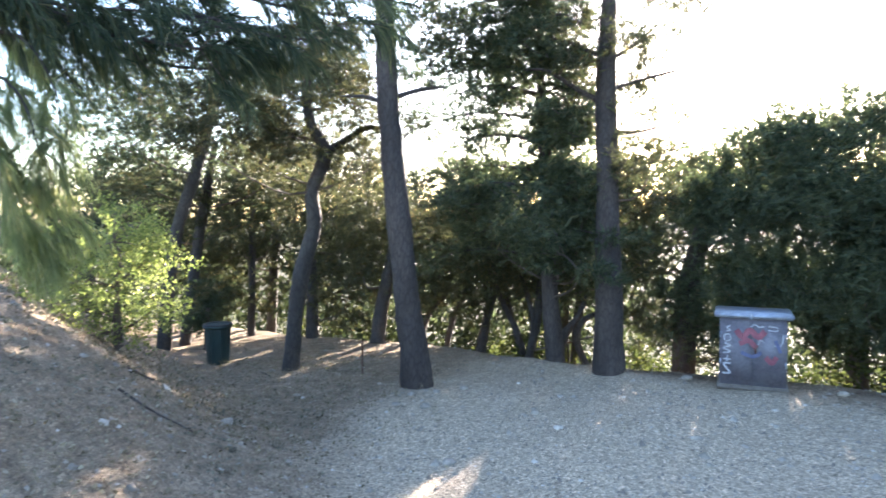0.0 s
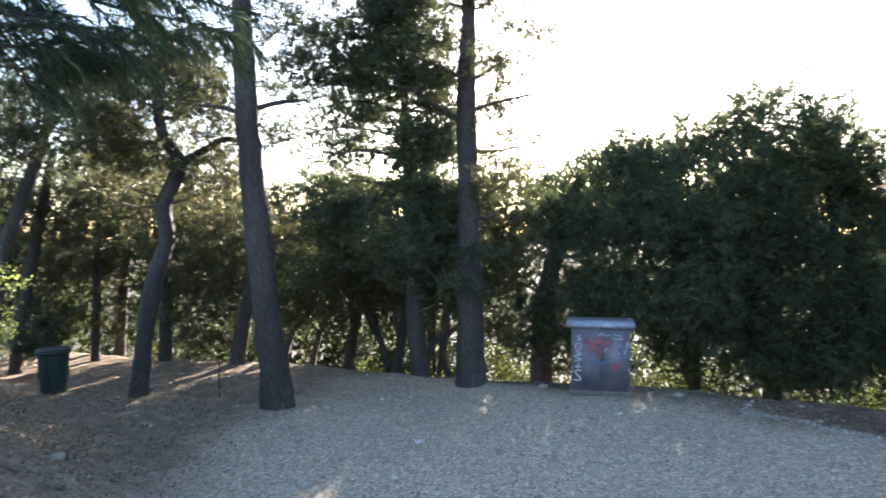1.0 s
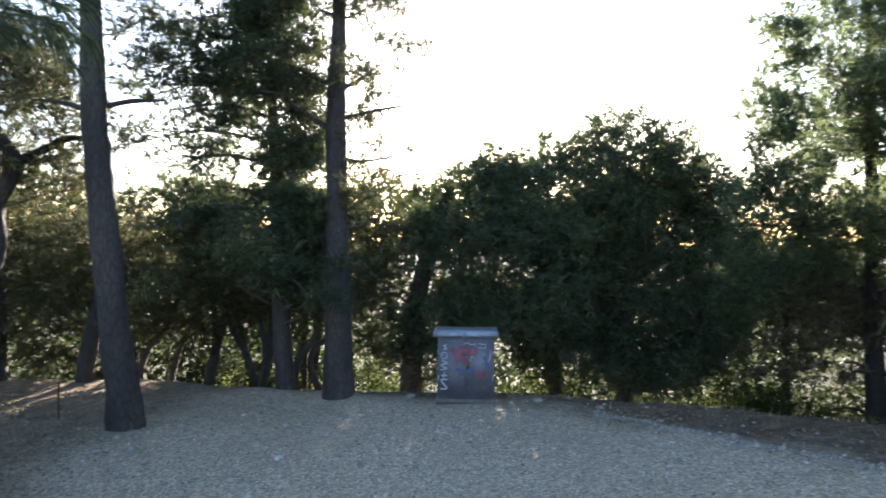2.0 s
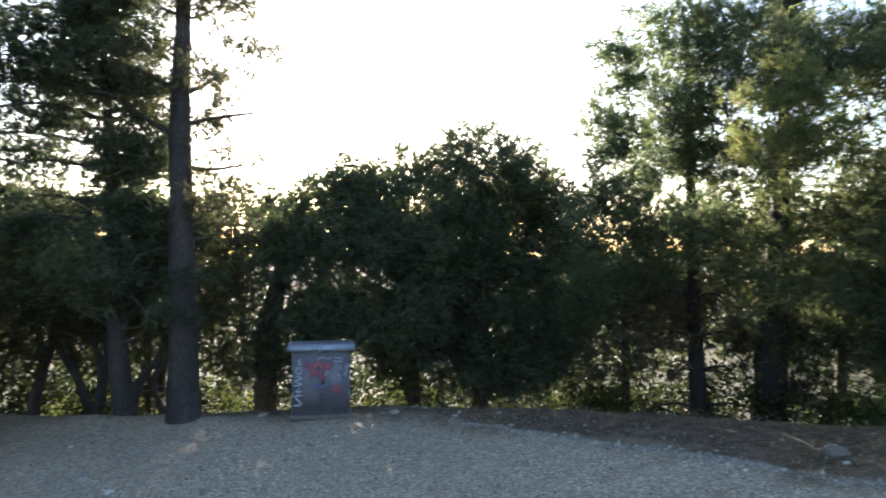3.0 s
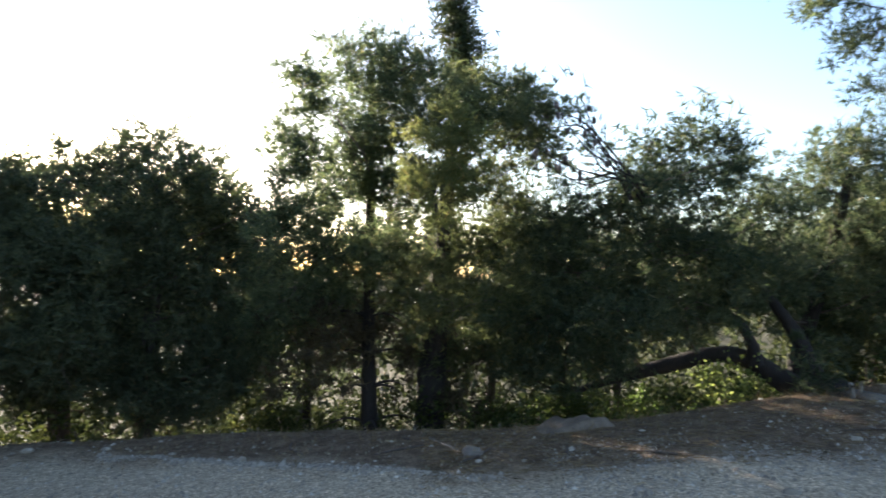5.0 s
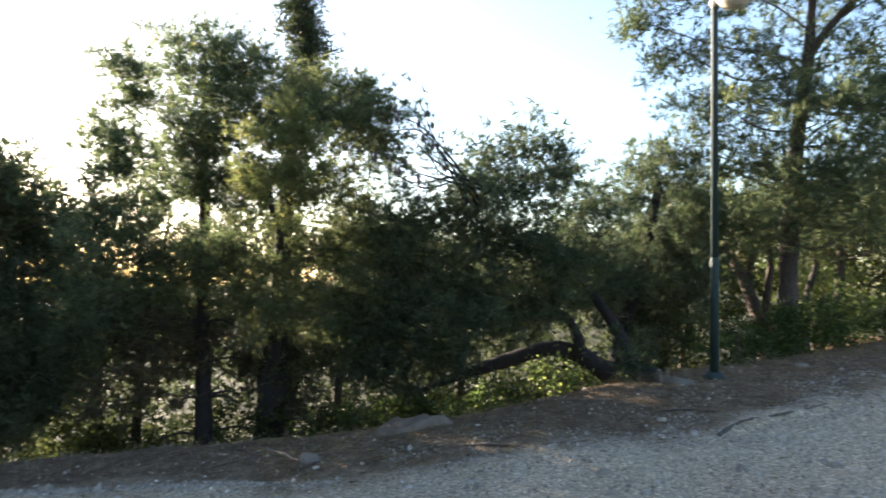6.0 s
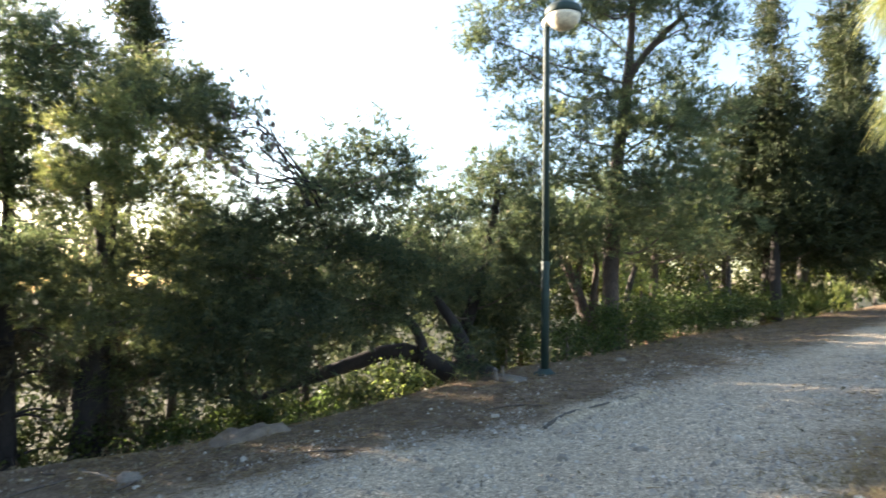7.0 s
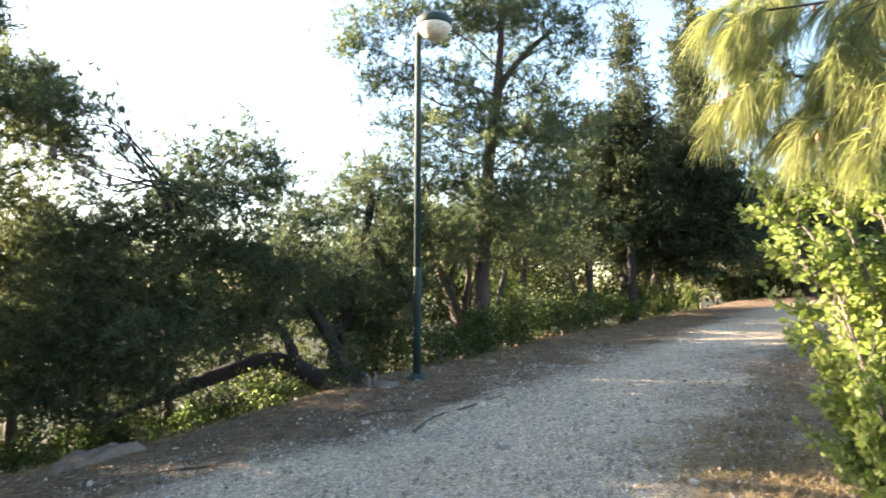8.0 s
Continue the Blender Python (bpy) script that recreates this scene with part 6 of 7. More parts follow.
tree("evergreen_tree", "dense evergreen tree lower on the slope", "tree", "thicket",
     [(12.52, 1.63, -1.6, 0.1), (12.52, 1.63, -0.4, 0.08), (12.52, 1.63, 0.6, 0.05)],
     [(12.37, 2.24, 0.42, 0.70, 0.54), (12.68, 1.51, 0.45, 0.71, 0.49), (12.66, 1.67, -0.32, 0.55, 0.38), (12.01, 2.49, -0.23, 0.58, 0.53), (12.25, 0.06, 0.47, 0.58, 0.52), (12.51, 0.88, 0.33, 0.48, 0.43), (12.41, 0.99, 0.95, 0.75, 0.53), (12.70, 2.15, 1.11, 0.78, 0.55), (12.41, 2.91, 0.30, 0.55, 0.66), (12.79, -0.77, 0.33, 0.66, 0.66)],
     [], seed=76, woods=BARK_DARK, grain=1.9, density=1.0)
tree("tall_shrub", "dull green tall shrub behind the trunks", "bush", "shrub",
     [(9.70, -11.67, -0.2, 0.05), (9.70, -11.67, 1.0, 0.03), (9.70, -11.68, 1.8, 0.02)],
     [(10.14, -8.04, 2.04, 0.70, 0.40), (14.72, -17.03, 2.41, 1.43, 0.92), (13.97, -18.00, 2.50, 1.45, 0.93), (16.27, -16.31, 2.34, 1.37, 0.88), (17.02, -15.16, 2.14, 1.16, 0.87), (10.37, -11.66, 1.69, 0.59, 0.38), (9.65, -11.99, 1.56, 0.58, 0.39), (13.84, -18.72, 1.95, 1.78, 0.99), (13.12, -19.57, 1.95, 1.50, 1.00), (12.39, -20.82, 2.05, 1.54, 0.93), (9.63, -11.42, 2.54, 0.56, 0.31), (12.16, -9.79, 1.56, 0.64, 0.64), (11.43, -9.87, 2.44, 0.49, 0.49)],
     [], seed=74, woods=TWIG, density=0.8, grain=2.4, leaf=SHRUB)
# ---- undergrowth and distance ----
def shrub(x, y, size, seed, leaf=None, label="sunlit yellow-green undergrowth shrub on the slope", kind="shrub", density=0.38, grain=1.5):
    g = ground_z(x, y)
    rng = np.random.RandomState(seed)
    ms = [(x + rng.normal() * 0.35 * size, y + rng.normal() * 0.35 * size, g + size * rng.uniform(0.45, 1.0), size * rng.uniform(0.45, 0.7), size * rng.uniform(0.35, 0.5)) for _ in range(4)]
    return tree("shrub", label, "shrub", kind, [(x, y, g, 0.03), (x + 0.05, y, g + 0.3 * size, 0.022), (x, y + 0.04, g + 0.7 * size, 0.012)], ms, (), density, seed, TWIG, leaf, "undergrowth shrubs", True, 0.2, grain)


rng = np.random.RandomState(7)
for k in range(34):
    y = -7.5 + 20.5 * (k + rng.uniform(0, 0.8)) / 34
    by_arch = -5.6 < y < -0.8
    off = rng.uniform(2.7, 4.6) if by_arch else rng.uniform(1.2, 4.4)
    shrub(float(edge(y)) + off, y, rng.uniform(0.5, 0.85), 100 + k, (NEAR_LEAF if k % 2 else HEDGE) if by_arch else None)
for k in range(26):
    y = -10 + 30 * (k + rng.uniform(0, 0.8)) / 26
    shrub(float(edge(y)) + rng.uniform(5.5, 11), y, rng.uniform(0.9, 1.5), 200 + k, FARWOOD, "pale dusty shrub lower on the slope", "shrub", 0.7, 2.2)
for k in range(7):
    y = -5.3 + 0.7 * k
    shrub(float(edge(y)) + rng.uniform(1.7, 2.5), y, rng.uniform(0.42, 0.62), 300 + k, NEAR_LEAF if k % 2 else HEDGE, "low sunlit green shrub under the arched pine", "shrub", 0.6, 1.15)
# A sunlit patch: this shrub's leaf colour is lightened with MASTIC.
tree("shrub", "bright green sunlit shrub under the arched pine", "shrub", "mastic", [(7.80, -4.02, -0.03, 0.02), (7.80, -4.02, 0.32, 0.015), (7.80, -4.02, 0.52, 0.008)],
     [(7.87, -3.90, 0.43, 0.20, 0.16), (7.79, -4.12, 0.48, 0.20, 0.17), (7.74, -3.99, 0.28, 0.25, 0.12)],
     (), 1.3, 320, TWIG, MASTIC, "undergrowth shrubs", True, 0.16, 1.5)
HEDGE_ROW = [(6.5, 0.4, 0.5), (7.2, 0.45, 0.65), (7.9, 0.5, 0.8), (8.7, 0.5, 0.85), (9.5, 0.5, 0.8), (10.4, 0.5, 0.75), (11.4, 0.5, 0.7), (12.5, 0.5, 0.75), (13.7, 0.5, 0.65), (15.0, 0.5, 0.7), (16.3, 0.55, 0.75), (17.8, 0.6, 0.85), (19.4, 0.6, 0.7), (21.2, 0.7, 0.7), (23.0, 0.8, 0.8)]
for k, (s, w, h) in enumerate(HEDGE_ROW):      # distance along the path, half width and height
    x = float(edge(-s)) + 0.45
    z = ground_z(x, -s)
    # Between 15 and 19 the lighter MASTIC colour stands for sunlight.
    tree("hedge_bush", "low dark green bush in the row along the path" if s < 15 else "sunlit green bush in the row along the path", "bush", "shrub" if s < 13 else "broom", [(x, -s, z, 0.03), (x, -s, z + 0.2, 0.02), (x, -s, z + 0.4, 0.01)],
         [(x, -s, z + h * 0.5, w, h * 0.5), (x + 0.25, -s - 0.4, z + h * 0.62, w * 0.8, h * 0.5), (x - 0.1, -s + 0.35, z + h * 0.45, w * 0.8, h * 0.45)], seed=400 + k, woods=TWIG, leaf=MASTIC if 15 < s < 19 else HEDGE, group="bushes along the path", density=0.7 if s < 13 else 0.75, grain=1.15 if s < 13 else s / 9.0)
for k, (x, y) in enumerate(((10.0, -20.6), (10.3, -22.2), (10.2, -23.8), (9.6, -25.3), (8.7, -26.6), (7.4, -27.6), (5.9, -28.3))):
    z = ground_z(x, y)
    tree("hedge_bush", "green bush where the path bends out of sight", "bush", "broom", [(x, y, z, 0.04), (x, y, z + 0.4, 0.02)],
         [(x, y, z + 0.6, 0.9, 0.6), (x - 0.5, y - 0.4, z + 0.9, 0.8, 0.6), (x + 0.5, y + 0.5, z + 0.8, 0.8, 0.6)], seed=440 + k, woods=TWIG, leaf=HEDGE, group="bushes along the path", density=1.3, grain=2.4)


def far_woods():
    rng = np.random.RandomState(77)
    at, axis = [], []
    for k in range(220):
        a = rng.uniform(0, 2 * math.pi)
        r = rng.uniform(30, 95)
        x, y = r * math.sin(a), r * math.cos(a)
        h = rng.uniform(1.8, 4.0)
        z = float(land(x, y))
        n = 42
        d = unit(rng.normal(size=(n, 3)))
        at.append(np.array([x, y, z + h * 0.7]) + d * rng.uniform(0.3, 1, (n, 1)) ** 0.4 * np.array([h * 0.8, h * 0.8, h * 0.8]))
        axis.append(d)
    v, f = leaves(rng, np.vstack(at), np.vstack(axis), 2, 0.5, 0.36, 0.8)
    tagged(part("far_woods", fast_mesh("far_woods", v, f), FARWOOD, smooth=False), "distant hazy woods beyond the hillside", "woods", "", "stuff")


far_woods()


def hill_woods():
    """Treetops lower on the hillside, towards the sun."""
    rng = np.random.RandomState(78)
    at, axis = [], []
    for k in range(125):
        a = math.radians(rng.uniform(-5, 128))
        r = rng.uniform(14.5, 26)
        x, y = r * math.sin(a), r * math.cos(a)
        h = rng.uniform(1.1, 1.9)
        z0 = float(land(x, y))
        z = rng.uniform(z0 + 0.6, max(z0 + 1.5, -0.5))
        n = 80
        d = unit(rng.normal(size=(n, 3)))
        at.append(np.array([x, y, z]) + d * rng.uniform(0.2, 1, (n, 1)) ** 0.4 * np.array([h, h, h * 0.85]))
        axis.append(d)
    v, f = leaves(rng, np.vstack(at), np.vstack(axis), 3, 0.24, 0.13, 0.8)
    tagged(part("hill_woods", fast_mesh("hill_woods", v, f), FARWOOD, smooth=False), "dark treetops lower on the hillside", "woods", "", "stuff")


hill_woods()


# ---- things ----
def slab(sx, sy, sz, m, bevel=0.01, segments=2):
    """A bevelled block standing on its base, at the pose m."""
    bm = bmesh.new()
    bmesh.ops.create_cube(bm, size=1.0)
    bmesh.ops.transform(bm, matrix=Matrix.Diagonal((sx, sy, sz, 1)), verts=bm.verts)
    bmesh.ops.translate(bm, vec=(0, 0, sz / 2), verts=bm.verts)
    if bevel:
        bmesh.ops.bevel(bm, geom=list(bm.edges), offset=bevel, segments=segments, affect="EDGES")
    bmesh.ops.transform(bm, matrix=m, verts=bm.verts)
    return bm


bud_rng = np.random.RandomState(92)
for l in twigs_along(bud_rng, [q for q in DROOPING_LIMBS if len(q) > 3], 2, 0.12, 0.6, 0.5)[::2]:
    part("bud", lathe([(0.002, 0.0), (0.007, 0.004), (0.0085, 0.012), (0.006, 0.022), (0.002, 0.03)], 10, l[-1][:3]), BUD, drooping_pine, "reddish young pine bud")


def street_lamp(x, y):
    z = ground_z(x, y)
    top = thing("street_lamp", "dark green park lamp post with an unlit cream half-globe", "street lamp", (x, y, z))
    h = 4.33
    part("base_plate", lathe([(0.13, -0.05), (0.13, 0.015), (0.09, 0.03), (0.075, 0.06)], 20, (x, y, z)), POST_GREEN, top)
    part("lower_pole", lathe([(0.048, 0.0), (0.047, 1.3), (0.047, 1.334), (0.0465, 1.335), (0.041, 1.337)], 20, (x, y, z)), POST_GREEN, top)
    part("upper_pole", lathe([(0.041, 1.3), (0.037, h - 0.14), (0.035, h - 0.1)], 20, (x, y, z)), POST_GREEN, top)
    # the head looks along the path
    hx, hy = x + 0.21 * HEAD[0], y + 0.21 * HEAD[1]
    part("knuckle", lathe([(0.0, -0.06), (0.045, -0.05), (0.062, 0.0), (0.045, 0.05), (0.0, 0.06)], 16, (x, y, z + h - 0.06)), GLOBE, top, "cream bracket knuckle")
    part("bracket", tube_mesh("bracket", [(x, y, z + h - 0.06, 0.03), (x + 0.06 * HEAD[0], y + 0.06 * HEAD[1], z + h - 0.02, 0.03), (hx, hy, z + h + 0.04, 0.025)], 10, 5), POST_GREEN, top)
    cap = part("shade", lathe([(0.212, -0.01), (0.221, 0.0), (0.221, 0.068), (0.212, 0.077), (0.18, 0.108), (0.108, 0.135), (0.027, 0.144)], 36, (hx, hy, z + h)), POST_GREEN, top, "dark green metal cap and band")
    part("globe", lathe([(0.018, -0.185), (0.081, -0.171), (0.135, -0.14), (0.176, -0.095), (0.2, -0.045), (0.207, -0.005)], 36, (hx, hy, z + h)), GLOBE, cap, "cream plastic bowl diffuser")


HEAD = (-0.82, -0.57)
street_lamp(6.55, -5.36)


def litter_bin(x, y):
    z = ground_z(x, y)
    top = thing("litter_bin", "dark green plastic park litter bin with a black bag", "bin", (x, y, z))
    body = [(0.145, -0.02), (0.15, 0.0), (0.158, 0.1), (0.165, 0.3), (0.172, 0.46), (0.178, 0.52)]
    shell = part("body", lathe(body, 24, (x, y, z)), BIN_GREEN, top)
    part("rim", lathe([(0.178, 0.5), (0.2, 0.505), (0.205, 0.53), (0.2, 0.55), (0.17, 0.552)], 24, (x, y, z)), BIN_GREEN, top)
    part("bag", lathe([(0.196, 0.545), (0.207, 0.552), (0.2, 0.565), (0.165, 0.56), (0.14, 0.5), (0.1, 0.45)], 24, (x, y, z)), BAG, top, "black plastic bag folded over the rim")
    for k in range(8):
        a = k * math.pi / 4
        part("rib", tube_mesh("rib", [(x + 0.152 * math.cos(a), y + 0.152 * math.sin(a), z + 0.03, 0.008), (x + 0.168 * math.cos(a), y + 0.168 * math.sin(a), z + 0.3, 0.008), (x + 0.177 * math.cos(a), y + 0.177 * math.sin(a), z + 0.5, 0.008)], 6, 3), BIN_GREEN, shell)


litter_bin(2.1, 9.55)


def ribbon(pts, width, m):
    """A flat painted stroke in the face's own plane (x across, z up), at the pose m."""
    bm = bmesh.new()
    q = curve_points([(x, 0, z, 0.01) for x, z in pts], 7)[:, :3]
    d = np.gradient(q, axis=0)
    d /= np.linalg.norm(d, axis=1)[:, None] + 1e-9
    n = np.stack([-d[:, 2], 0 * d[:, 0], d[:, 0]], -1) * width / 2
    a = [bm.verts.new(m @ Vector(p)) for p in q + n]
    c = [bm.verts.new(m @ Vector(p)) for p in q - n]
    for k in range(len(a) - 1):
        bm.faces.new((a[k], a[k + 1], c[k + 1], c[k]))
    return bm


def utility_cabinet():
    """A low painted cabinet with an overhanging metal lid, its front to the clearing."""
    x, y, turn = 6.42, 4.1, BOX_TURN
    z = ground_z(x, y) - 0.015
    top = thing("utility_cabinet", "low grey utility cabinet with a pale lid, covered in graffiti", "cabinet", (x, y, z))
    base = pose(x, y, z, 0, 0, turn) @ Matrix.Diagonal((0.80, 0.85, 0.90, 1))
    part("body", slab(0.80, 0.5, 0.86, base, 0.012), BOX_PAINT, top)
    part("plinth", slab(0.86, 0.56, 0.07, base, 0.012), CONCRETE, top, "concrete plinth")
    part("lid", slab(0.93, 0.62, 0.055, base @ pose(0, 0, 0.862), 0.012), LID_METAL, top, "pale zinc lid with an overhang")
    part("lid_clip", slab(0.06, 0.03, 0.075, base @ pose(-0.03, -0.314, 0.852), 0.005), LID_METAL, top)
    for sx in (-1, 1):
        door = part("door", slab(0.375, 0.014, 0.7, base @ pose(sx * 0.192, -0.256, 0.12), 0.004), BOX_PAINT, top)
        for h in (0.3, 0.62):
            part("hinge", slab(0.018, 0.02, 0.07, base @ pose(sx * 0.386, -0.262, h), 0.003), LID_METAL, door)
        if sx > 0:
            part("door_handle", slab(0.022, 0.03, 0.11, base @ pose(0.03, -0.272, 0.45), 0.005), RUST, door, "rusty lever handle")
    face = base @ pose(0, -0.2675, 0)
    strokes = [
        ([(-0.36, 0.20), (-0.27, 0.21), (-0.35, 0.31), (-0.26, 0.32)], 0.022, WHITE_SPRAY),
        ([(-0.35, 0.37), (-0.26, 0.37)], 0.02, WHITE_SPRAY), ([(-0.31, 0.34), (-0.30, 0.42)], 0.02, WHITE_SPRAY),
        ([(-0.36, 0.44), (-0.27, 0.46), (-0.35, 0.50), (-0.27, 0.53), (-0.34, 0.56)], 0.02, WHITE_SPRAY),
        ([(-0.33, 0.58), (-0.27, 0.60), (-0.28, 0.66), (-0.34, 0.65), (-0.34, 0.59)], 0.018, WHITE_SPRAY),
        ([(-0.32, 0.70), (-0.27, 0.71), (-0.31, 0.745), (-0.27, 0.765)], 0.016, WHITE_SPRAY),
        ([(-0.03, 0.765), (0.02, 0.79), (0.07, 0.765), (0.13, 0.775)], 0.014, WHITE_SPRAY),
        ([(0.18, 0.78), (0.29, 0.765)], 0.014, WHITE_SPRAY), ([(0.18, 0.735), (0.26, 0.725), (0.29, 0.745)], 0.014, WHITE_SPRAY),
        ([(0.29, 0.52), (0.34, 0.6), (0.35, 0.7)], 0.015, WHITE_SPRAY), ([(0.24, 0.56), (0.32, 0.54)], 0.014, WHITE_SPRAY),
        ([(0.06, 0.56), (0.09, 0.66), (0.03, 0.64), (0.12, 0.6)], 0.016, WHITE_SPRAY),
        ([(-0.20, 0.72), (-0.12, 0.64), (-0.04, 0.72), (0.06, 0.65), (0.14, 0.72)], 0.07, RED_SPRAY),
        ([(-0.16, 0.56), (-0.05, 0.60), (0.04, 0.52)], 0.06, RED_SPRAY), ([(0.15, 0.42), (0.22, 0.36), (0.28, 0.43)], 0.06, RED_SPRAY),
        ([(-0.14, 0.46), (0.0, 0.42), (0.1, 0.47)], 0.045, BLUE_SPRAY), ([(0.26, 0.62), (0.32, 0.48)], 0.04, BLUE_SPRAY),
    ]
    for k, (pts, w, mat) in enumerate(strokes):
        off = face @ pose(0, -0.001 * k - 0.002, 0)
        part("graffiti_stroke", ribbon(pts, w, off), mat, top, "sprayed graffiti stroke")


BOX_TURN = -56.0
utility_cabinet()


def lone(name, label, category, bm, mat, group=""):
    ob = part(name, bm, mat)
    return tagged(ob, label, category, group)


RUT = [(4.81, -4.05), (4.84, -4.3), (4.88, -4.65), (4.92, -5.05), (4.98, -5.45)]      # washed-out step at the gravel's edge; a dark tube stands for its shaded face
rut = part("shaded_edge", tube_mesh("shaded_edge", [(x, y, ground_z(x, y) - 0.004, 0.018 - 0.0035 * k) for k, (x, y) in enumerate(RUT)], 8, 10, 0.45, 5), SHADED_SOIL)
tagged(rut, "dark strip for the shaded edge of washed-out crusted gravel", "path edge", "", "structure")


def rock(x, y, s, seed, flat=0.6):
    bm = bmesh.new()
    bmesh.ops.create_icosphere(bm, subdivisions=2, radius=s)
    noise_off = Vector((seed * 3.7, seed * 1.3, 0))
    for v in bm.verts:
        v.co *= 1 + 0.35 * noise.noise(v.co / s * 0.9 + noise_off) + 0.12 * noise.noise(v.co / s * 2.6 + noise_off)
        v.co.z *= flat
    bmesh.ops.translate(bm, vec=(x, y, ground_z(x, y) + s * flat * 0.3), verts=bm.verts)
    return lone("rock", "rough grey limestone rock lying on the gravel", "rock", bm, STONE, "loose rocks")


for k, (x, y, s) in enumerate(ROCKS):
    rock(x, y, s, k + 1)

# a concrete inspection cover with two short pipes beside the lamp post
cx, cy = 6.62, -4.92
cz = ground_z(cx, cy)
cover = thing("concrete_cover", "weathered concrete inspection slab with short pipe ends", "slab", (cx, cy, cz))
part("slab", slab(0.4, 0.24, 0.1, pose(cx, cy, cz - 0.055, 2, -3, 20), 0.02), CONCRETE, cover)
part("pipe", tube_mesh("pipe", [(cx - 0.02, cy + 0.2, cz, 0.02), (cx - 0.01, cy + 0.21, cz + 0.1, 0.02), (cx - 0.05, cy + 0.25, cz + 0.14, 0.02), (cx - 0.1, cy + 0.28, cz + 0.12, 0.02)], 10, 5), CONCRETE, cover, "bent pale pipe end")
part("pipe", tube_mesh("pipe", [(cx + 0.02, cy + 0.1, cz, 0.014), (cx + 0.01, cy + 0.1, cz + 0.13, 0.014), (cx, cy + 0.1, cz + 0.16, 0.012)], 10, 3), CONCRETE, cover, "short pale pipe end")
part("rod", tube_mesh("rod", [(cx + 0.1, cy - 0.02, cz, 0.006), (cx + 0.09, cy, cz + 0.2, 0.006), (cx + 0.06, cy + 0.02, cz + 0.36, 0.005)], 6, 3), RUST, cover, "thin rusty rod")

# a pale slab at the brink and the step of an old kerb
sx, sy = 6.6, -1.95
heap = bmesh.new()
rows = []
for a in range(9):
    ring = []
    for k in range(22):
        r, q = 1 - a / 8.0, k * math.pi / 11
        x, y = sx + 0.2 * r * math.cos(q) * (1 + 0.25 * math.sin(3 * q)), sy + 0.5 * r * math.sin(q) * (1 + 0.2 * math.cos(2 * q))
        ring.append(heap.verts.new((x, y, ground_z(x, y) - 0.03 + 0.1 * (1 - r ** 5) + 0.035 * float(lattice(x, y, 0.09, 51)))))
    rows.append(ring)
for a, c in zip(rows, rows[1:]):
    for k in range(22):
        heap.faces.new((a[k], a[(k + 1) % 22], c[(k + 1) % 22], c[k]))
lone("soil_mound", "low mound of pale sandy soil at the brink", "soil mound", heap, SAND)
kx, ky = 5.86, -0.9
lone("kerb_stone", "worn grey concrete kerb stone half sunk in soil", "kerb", slab(0.17, 0.11, 0.14, pose(kx, ky, ground_z(kx, ky) - 0.07, 4, -3, 62), 0.025), CONCRETE)
strip = bmesh.new()
rows = []
for k in range(9):      # a thin mortar edging that climbs from the kerb stone to the brink
    u = k / 8
    x, y = 5.95 + 0.5 * u, -0.86 + 0.3 * u
    z = ground_z(x, y)
    rows.append([strip.verts.new((x + dx, y + dy, z + dz + 0.006 * math.sin(5 * k))) for dx, dy, dz in ((-0.01, 0.018, -0.05), (-0.008, 0.014, 0.012), (0.008, -0.01, 0.016), (0.012, -0.018, -0.06))])
for a, c in zip(rows, rows[1:]):
    for k in range(3):
        strip.faces.new((a[k], a[k + 1], c[k + 1], c[k]))
strip.faces.new(rows[0][::-1])
strip.faces.new(rows[-1])
lone("mortar_edging", "thin pale mortar edging along the packed soil", "edging", strip, CONCRETE)
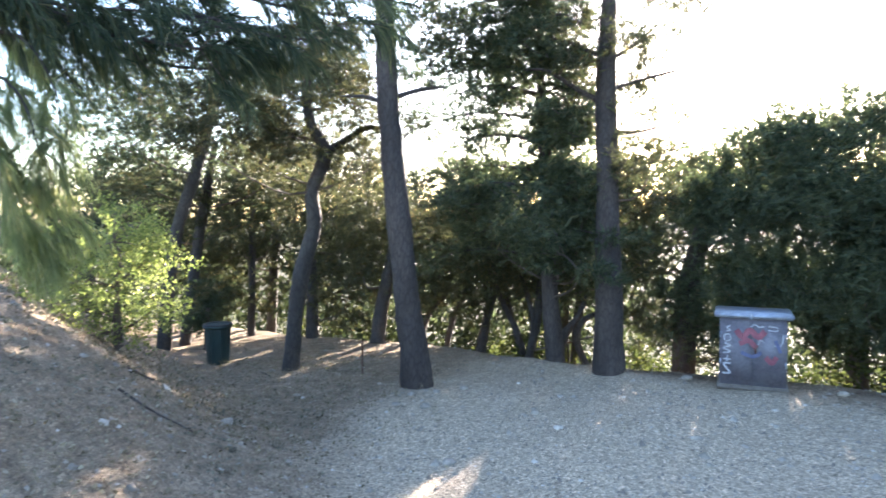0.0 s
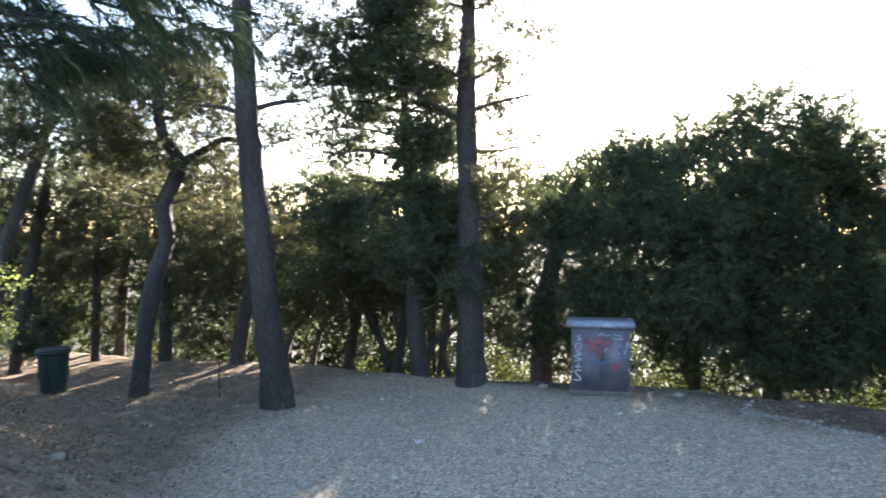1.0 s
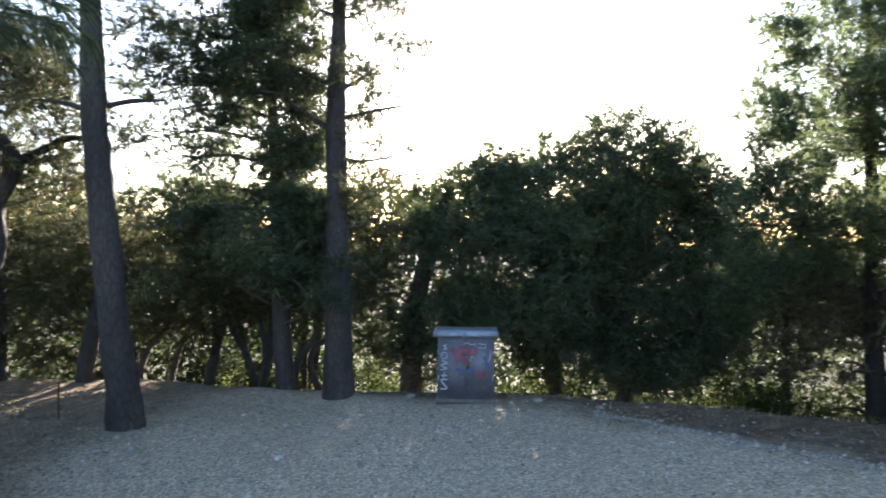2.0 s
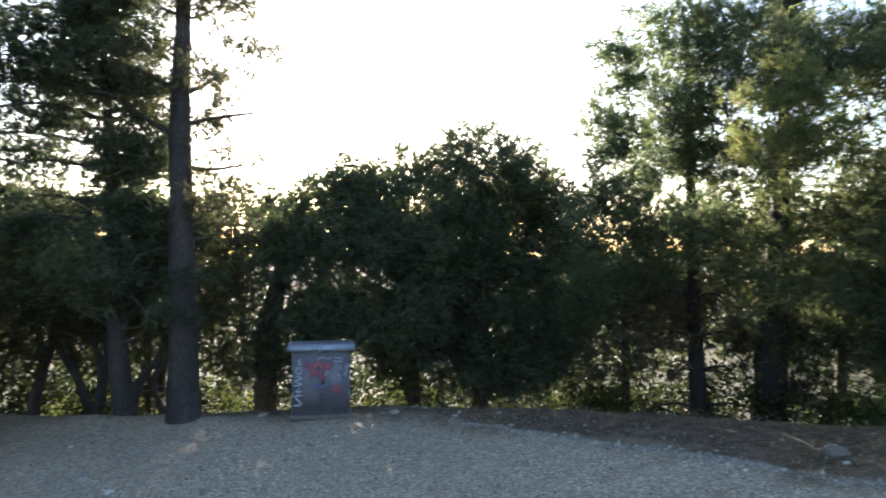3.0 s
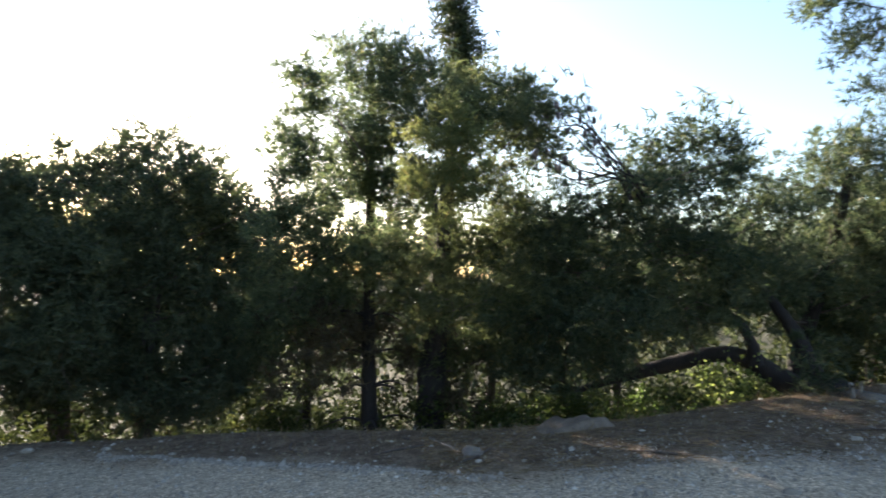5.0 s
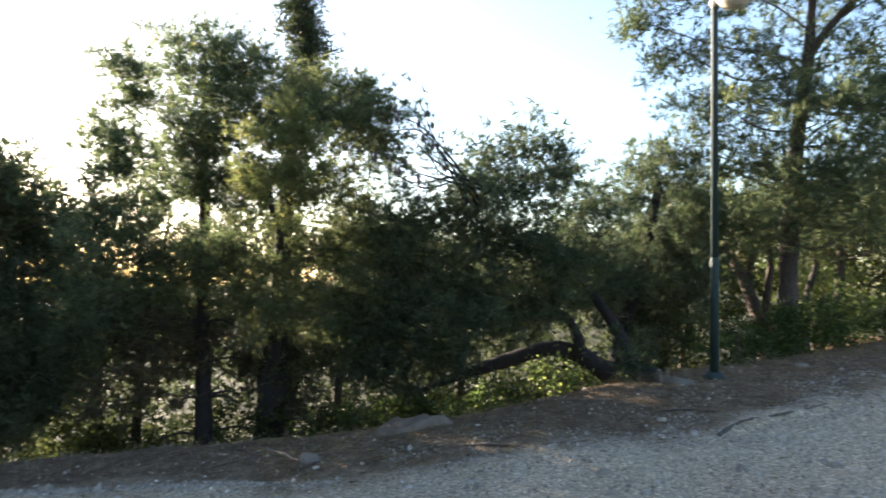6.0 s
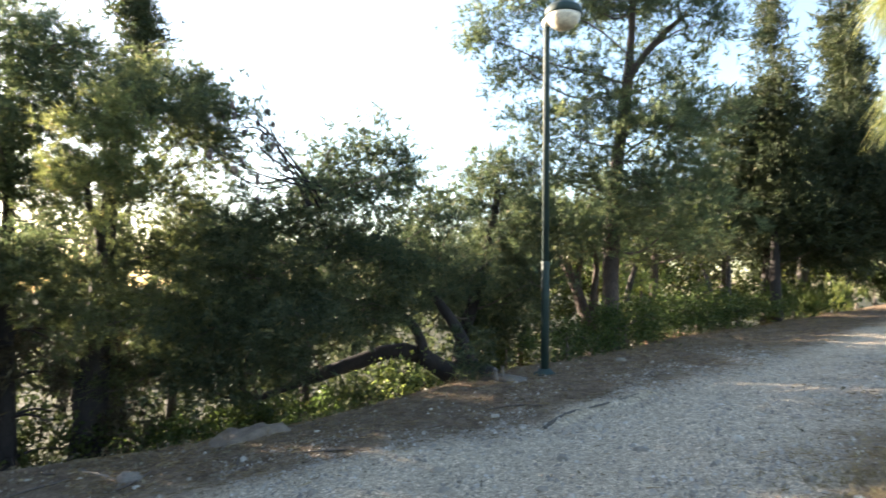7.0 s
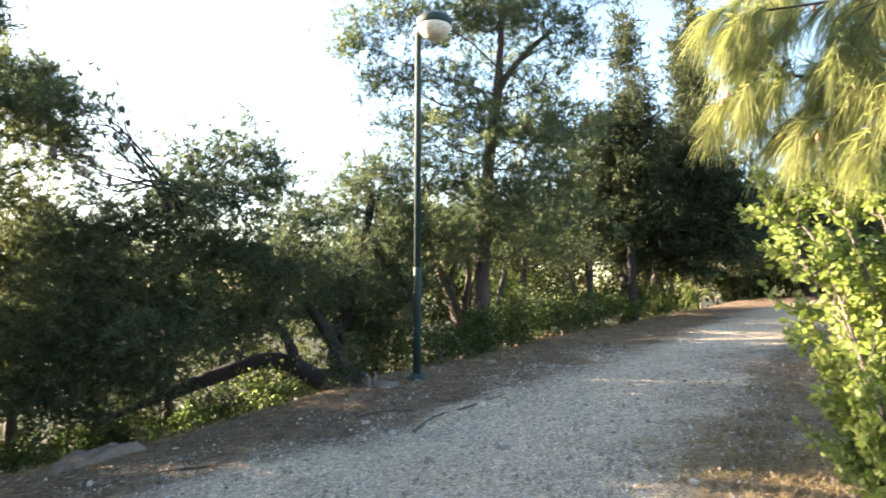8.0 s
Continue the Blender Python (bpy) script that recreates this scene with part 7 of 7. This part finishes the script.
# iron stake among the weeds
px, py = 3.35, 7.35
pz = ground_z(px, py)
lone("iron_stake", "thin rusty iron stake stuck in the ground", "stake", tube_mesh("iron_stake", [(px, py, pz - 0.1, 0.012), (px - 0.005, py, pz + 0.2, 0.011), (px + 0.004, py, pz + 0.42, 0.009)], 8, 4), RUST)

# fallen sticks
rng = np.random.RandomState(61)
for k in range(16):
    if k < 8:
        x, y = rng.uniform(-0.5, 3.2), rng.uniform(4.0, 8.5)
    else:
        y = rng.uniform(-9, 1)
        x = float(np.interp(y, ROAD_Y, ROAD_E)) + rng.uniform(0.2, 1.2)
    a, l = rng.uniform(0, 6.3), rng.uniform(0.18, 0.55)
    if float(gravel_share(x, y)) > 0.15:
        continue
    pts = [(x + l * s * math.cos(a) + 0.02 * rng.normal(), y + l * s * math.sin(a) + 0.02 * rng.normal()) for s in (-0.5, 0, 0.5)]
    lone("stick", "dry fallen stick on the litter", "stick", tube_mesh("stick", [(px, py, ground_z(px, py) + 0.012, r) for (px, py), r in zip(pts, (0.009, 0.008, 0.004))], 6, 4), TWIG, "fallen sticks")


def far_house(x, y, turn):
    z = float(land(x, y)) - 0.2
    top = thing("house", "distant white plastered house with a tiled roof", "house", (x, y, z))
    base = pose(x, y, z, 0, 0, turn)
    part("wall", slab(7.0, 5.0, 2.5, base, 0.03), PLASTER, top)
    bm = bmesh.new()
    v = [bm.verts.new(base @ Vector(p)) for p in ((-3.8, -2.8, 2.5), (3.8, -2.8, 2.5), (3.8, 2.8, 2.5), (-3.8, 2.8, 2.5), (-2.0, 0, 3.5), (2.0, 0, 3.5))]
    for q in ((0, 1, 5, 4), (1, 2, 5), (2, 3, 4, 5), (3, 0, 4), (3, 2, 1, 0)):
        bm.faces.new([v[k] for k in q])
    part("roof", bm, ROOF_TILE, top, smooth=False)
    for wx in (-2.2, 0.0, 2.2):
        w = part("window", slab(1.1, 0.08, 1.3, base @ pose(wx, -2.5, 0.95), 0.01), PLASTER, top)
        part("pane", slab(0.9, 0.03, 1.1, base @ pose(wx, -2.545, 1.05), 0.005), BAG, w, "dark window pane")


far_house(HOUSE[0], HOUSE[1], 35.0)
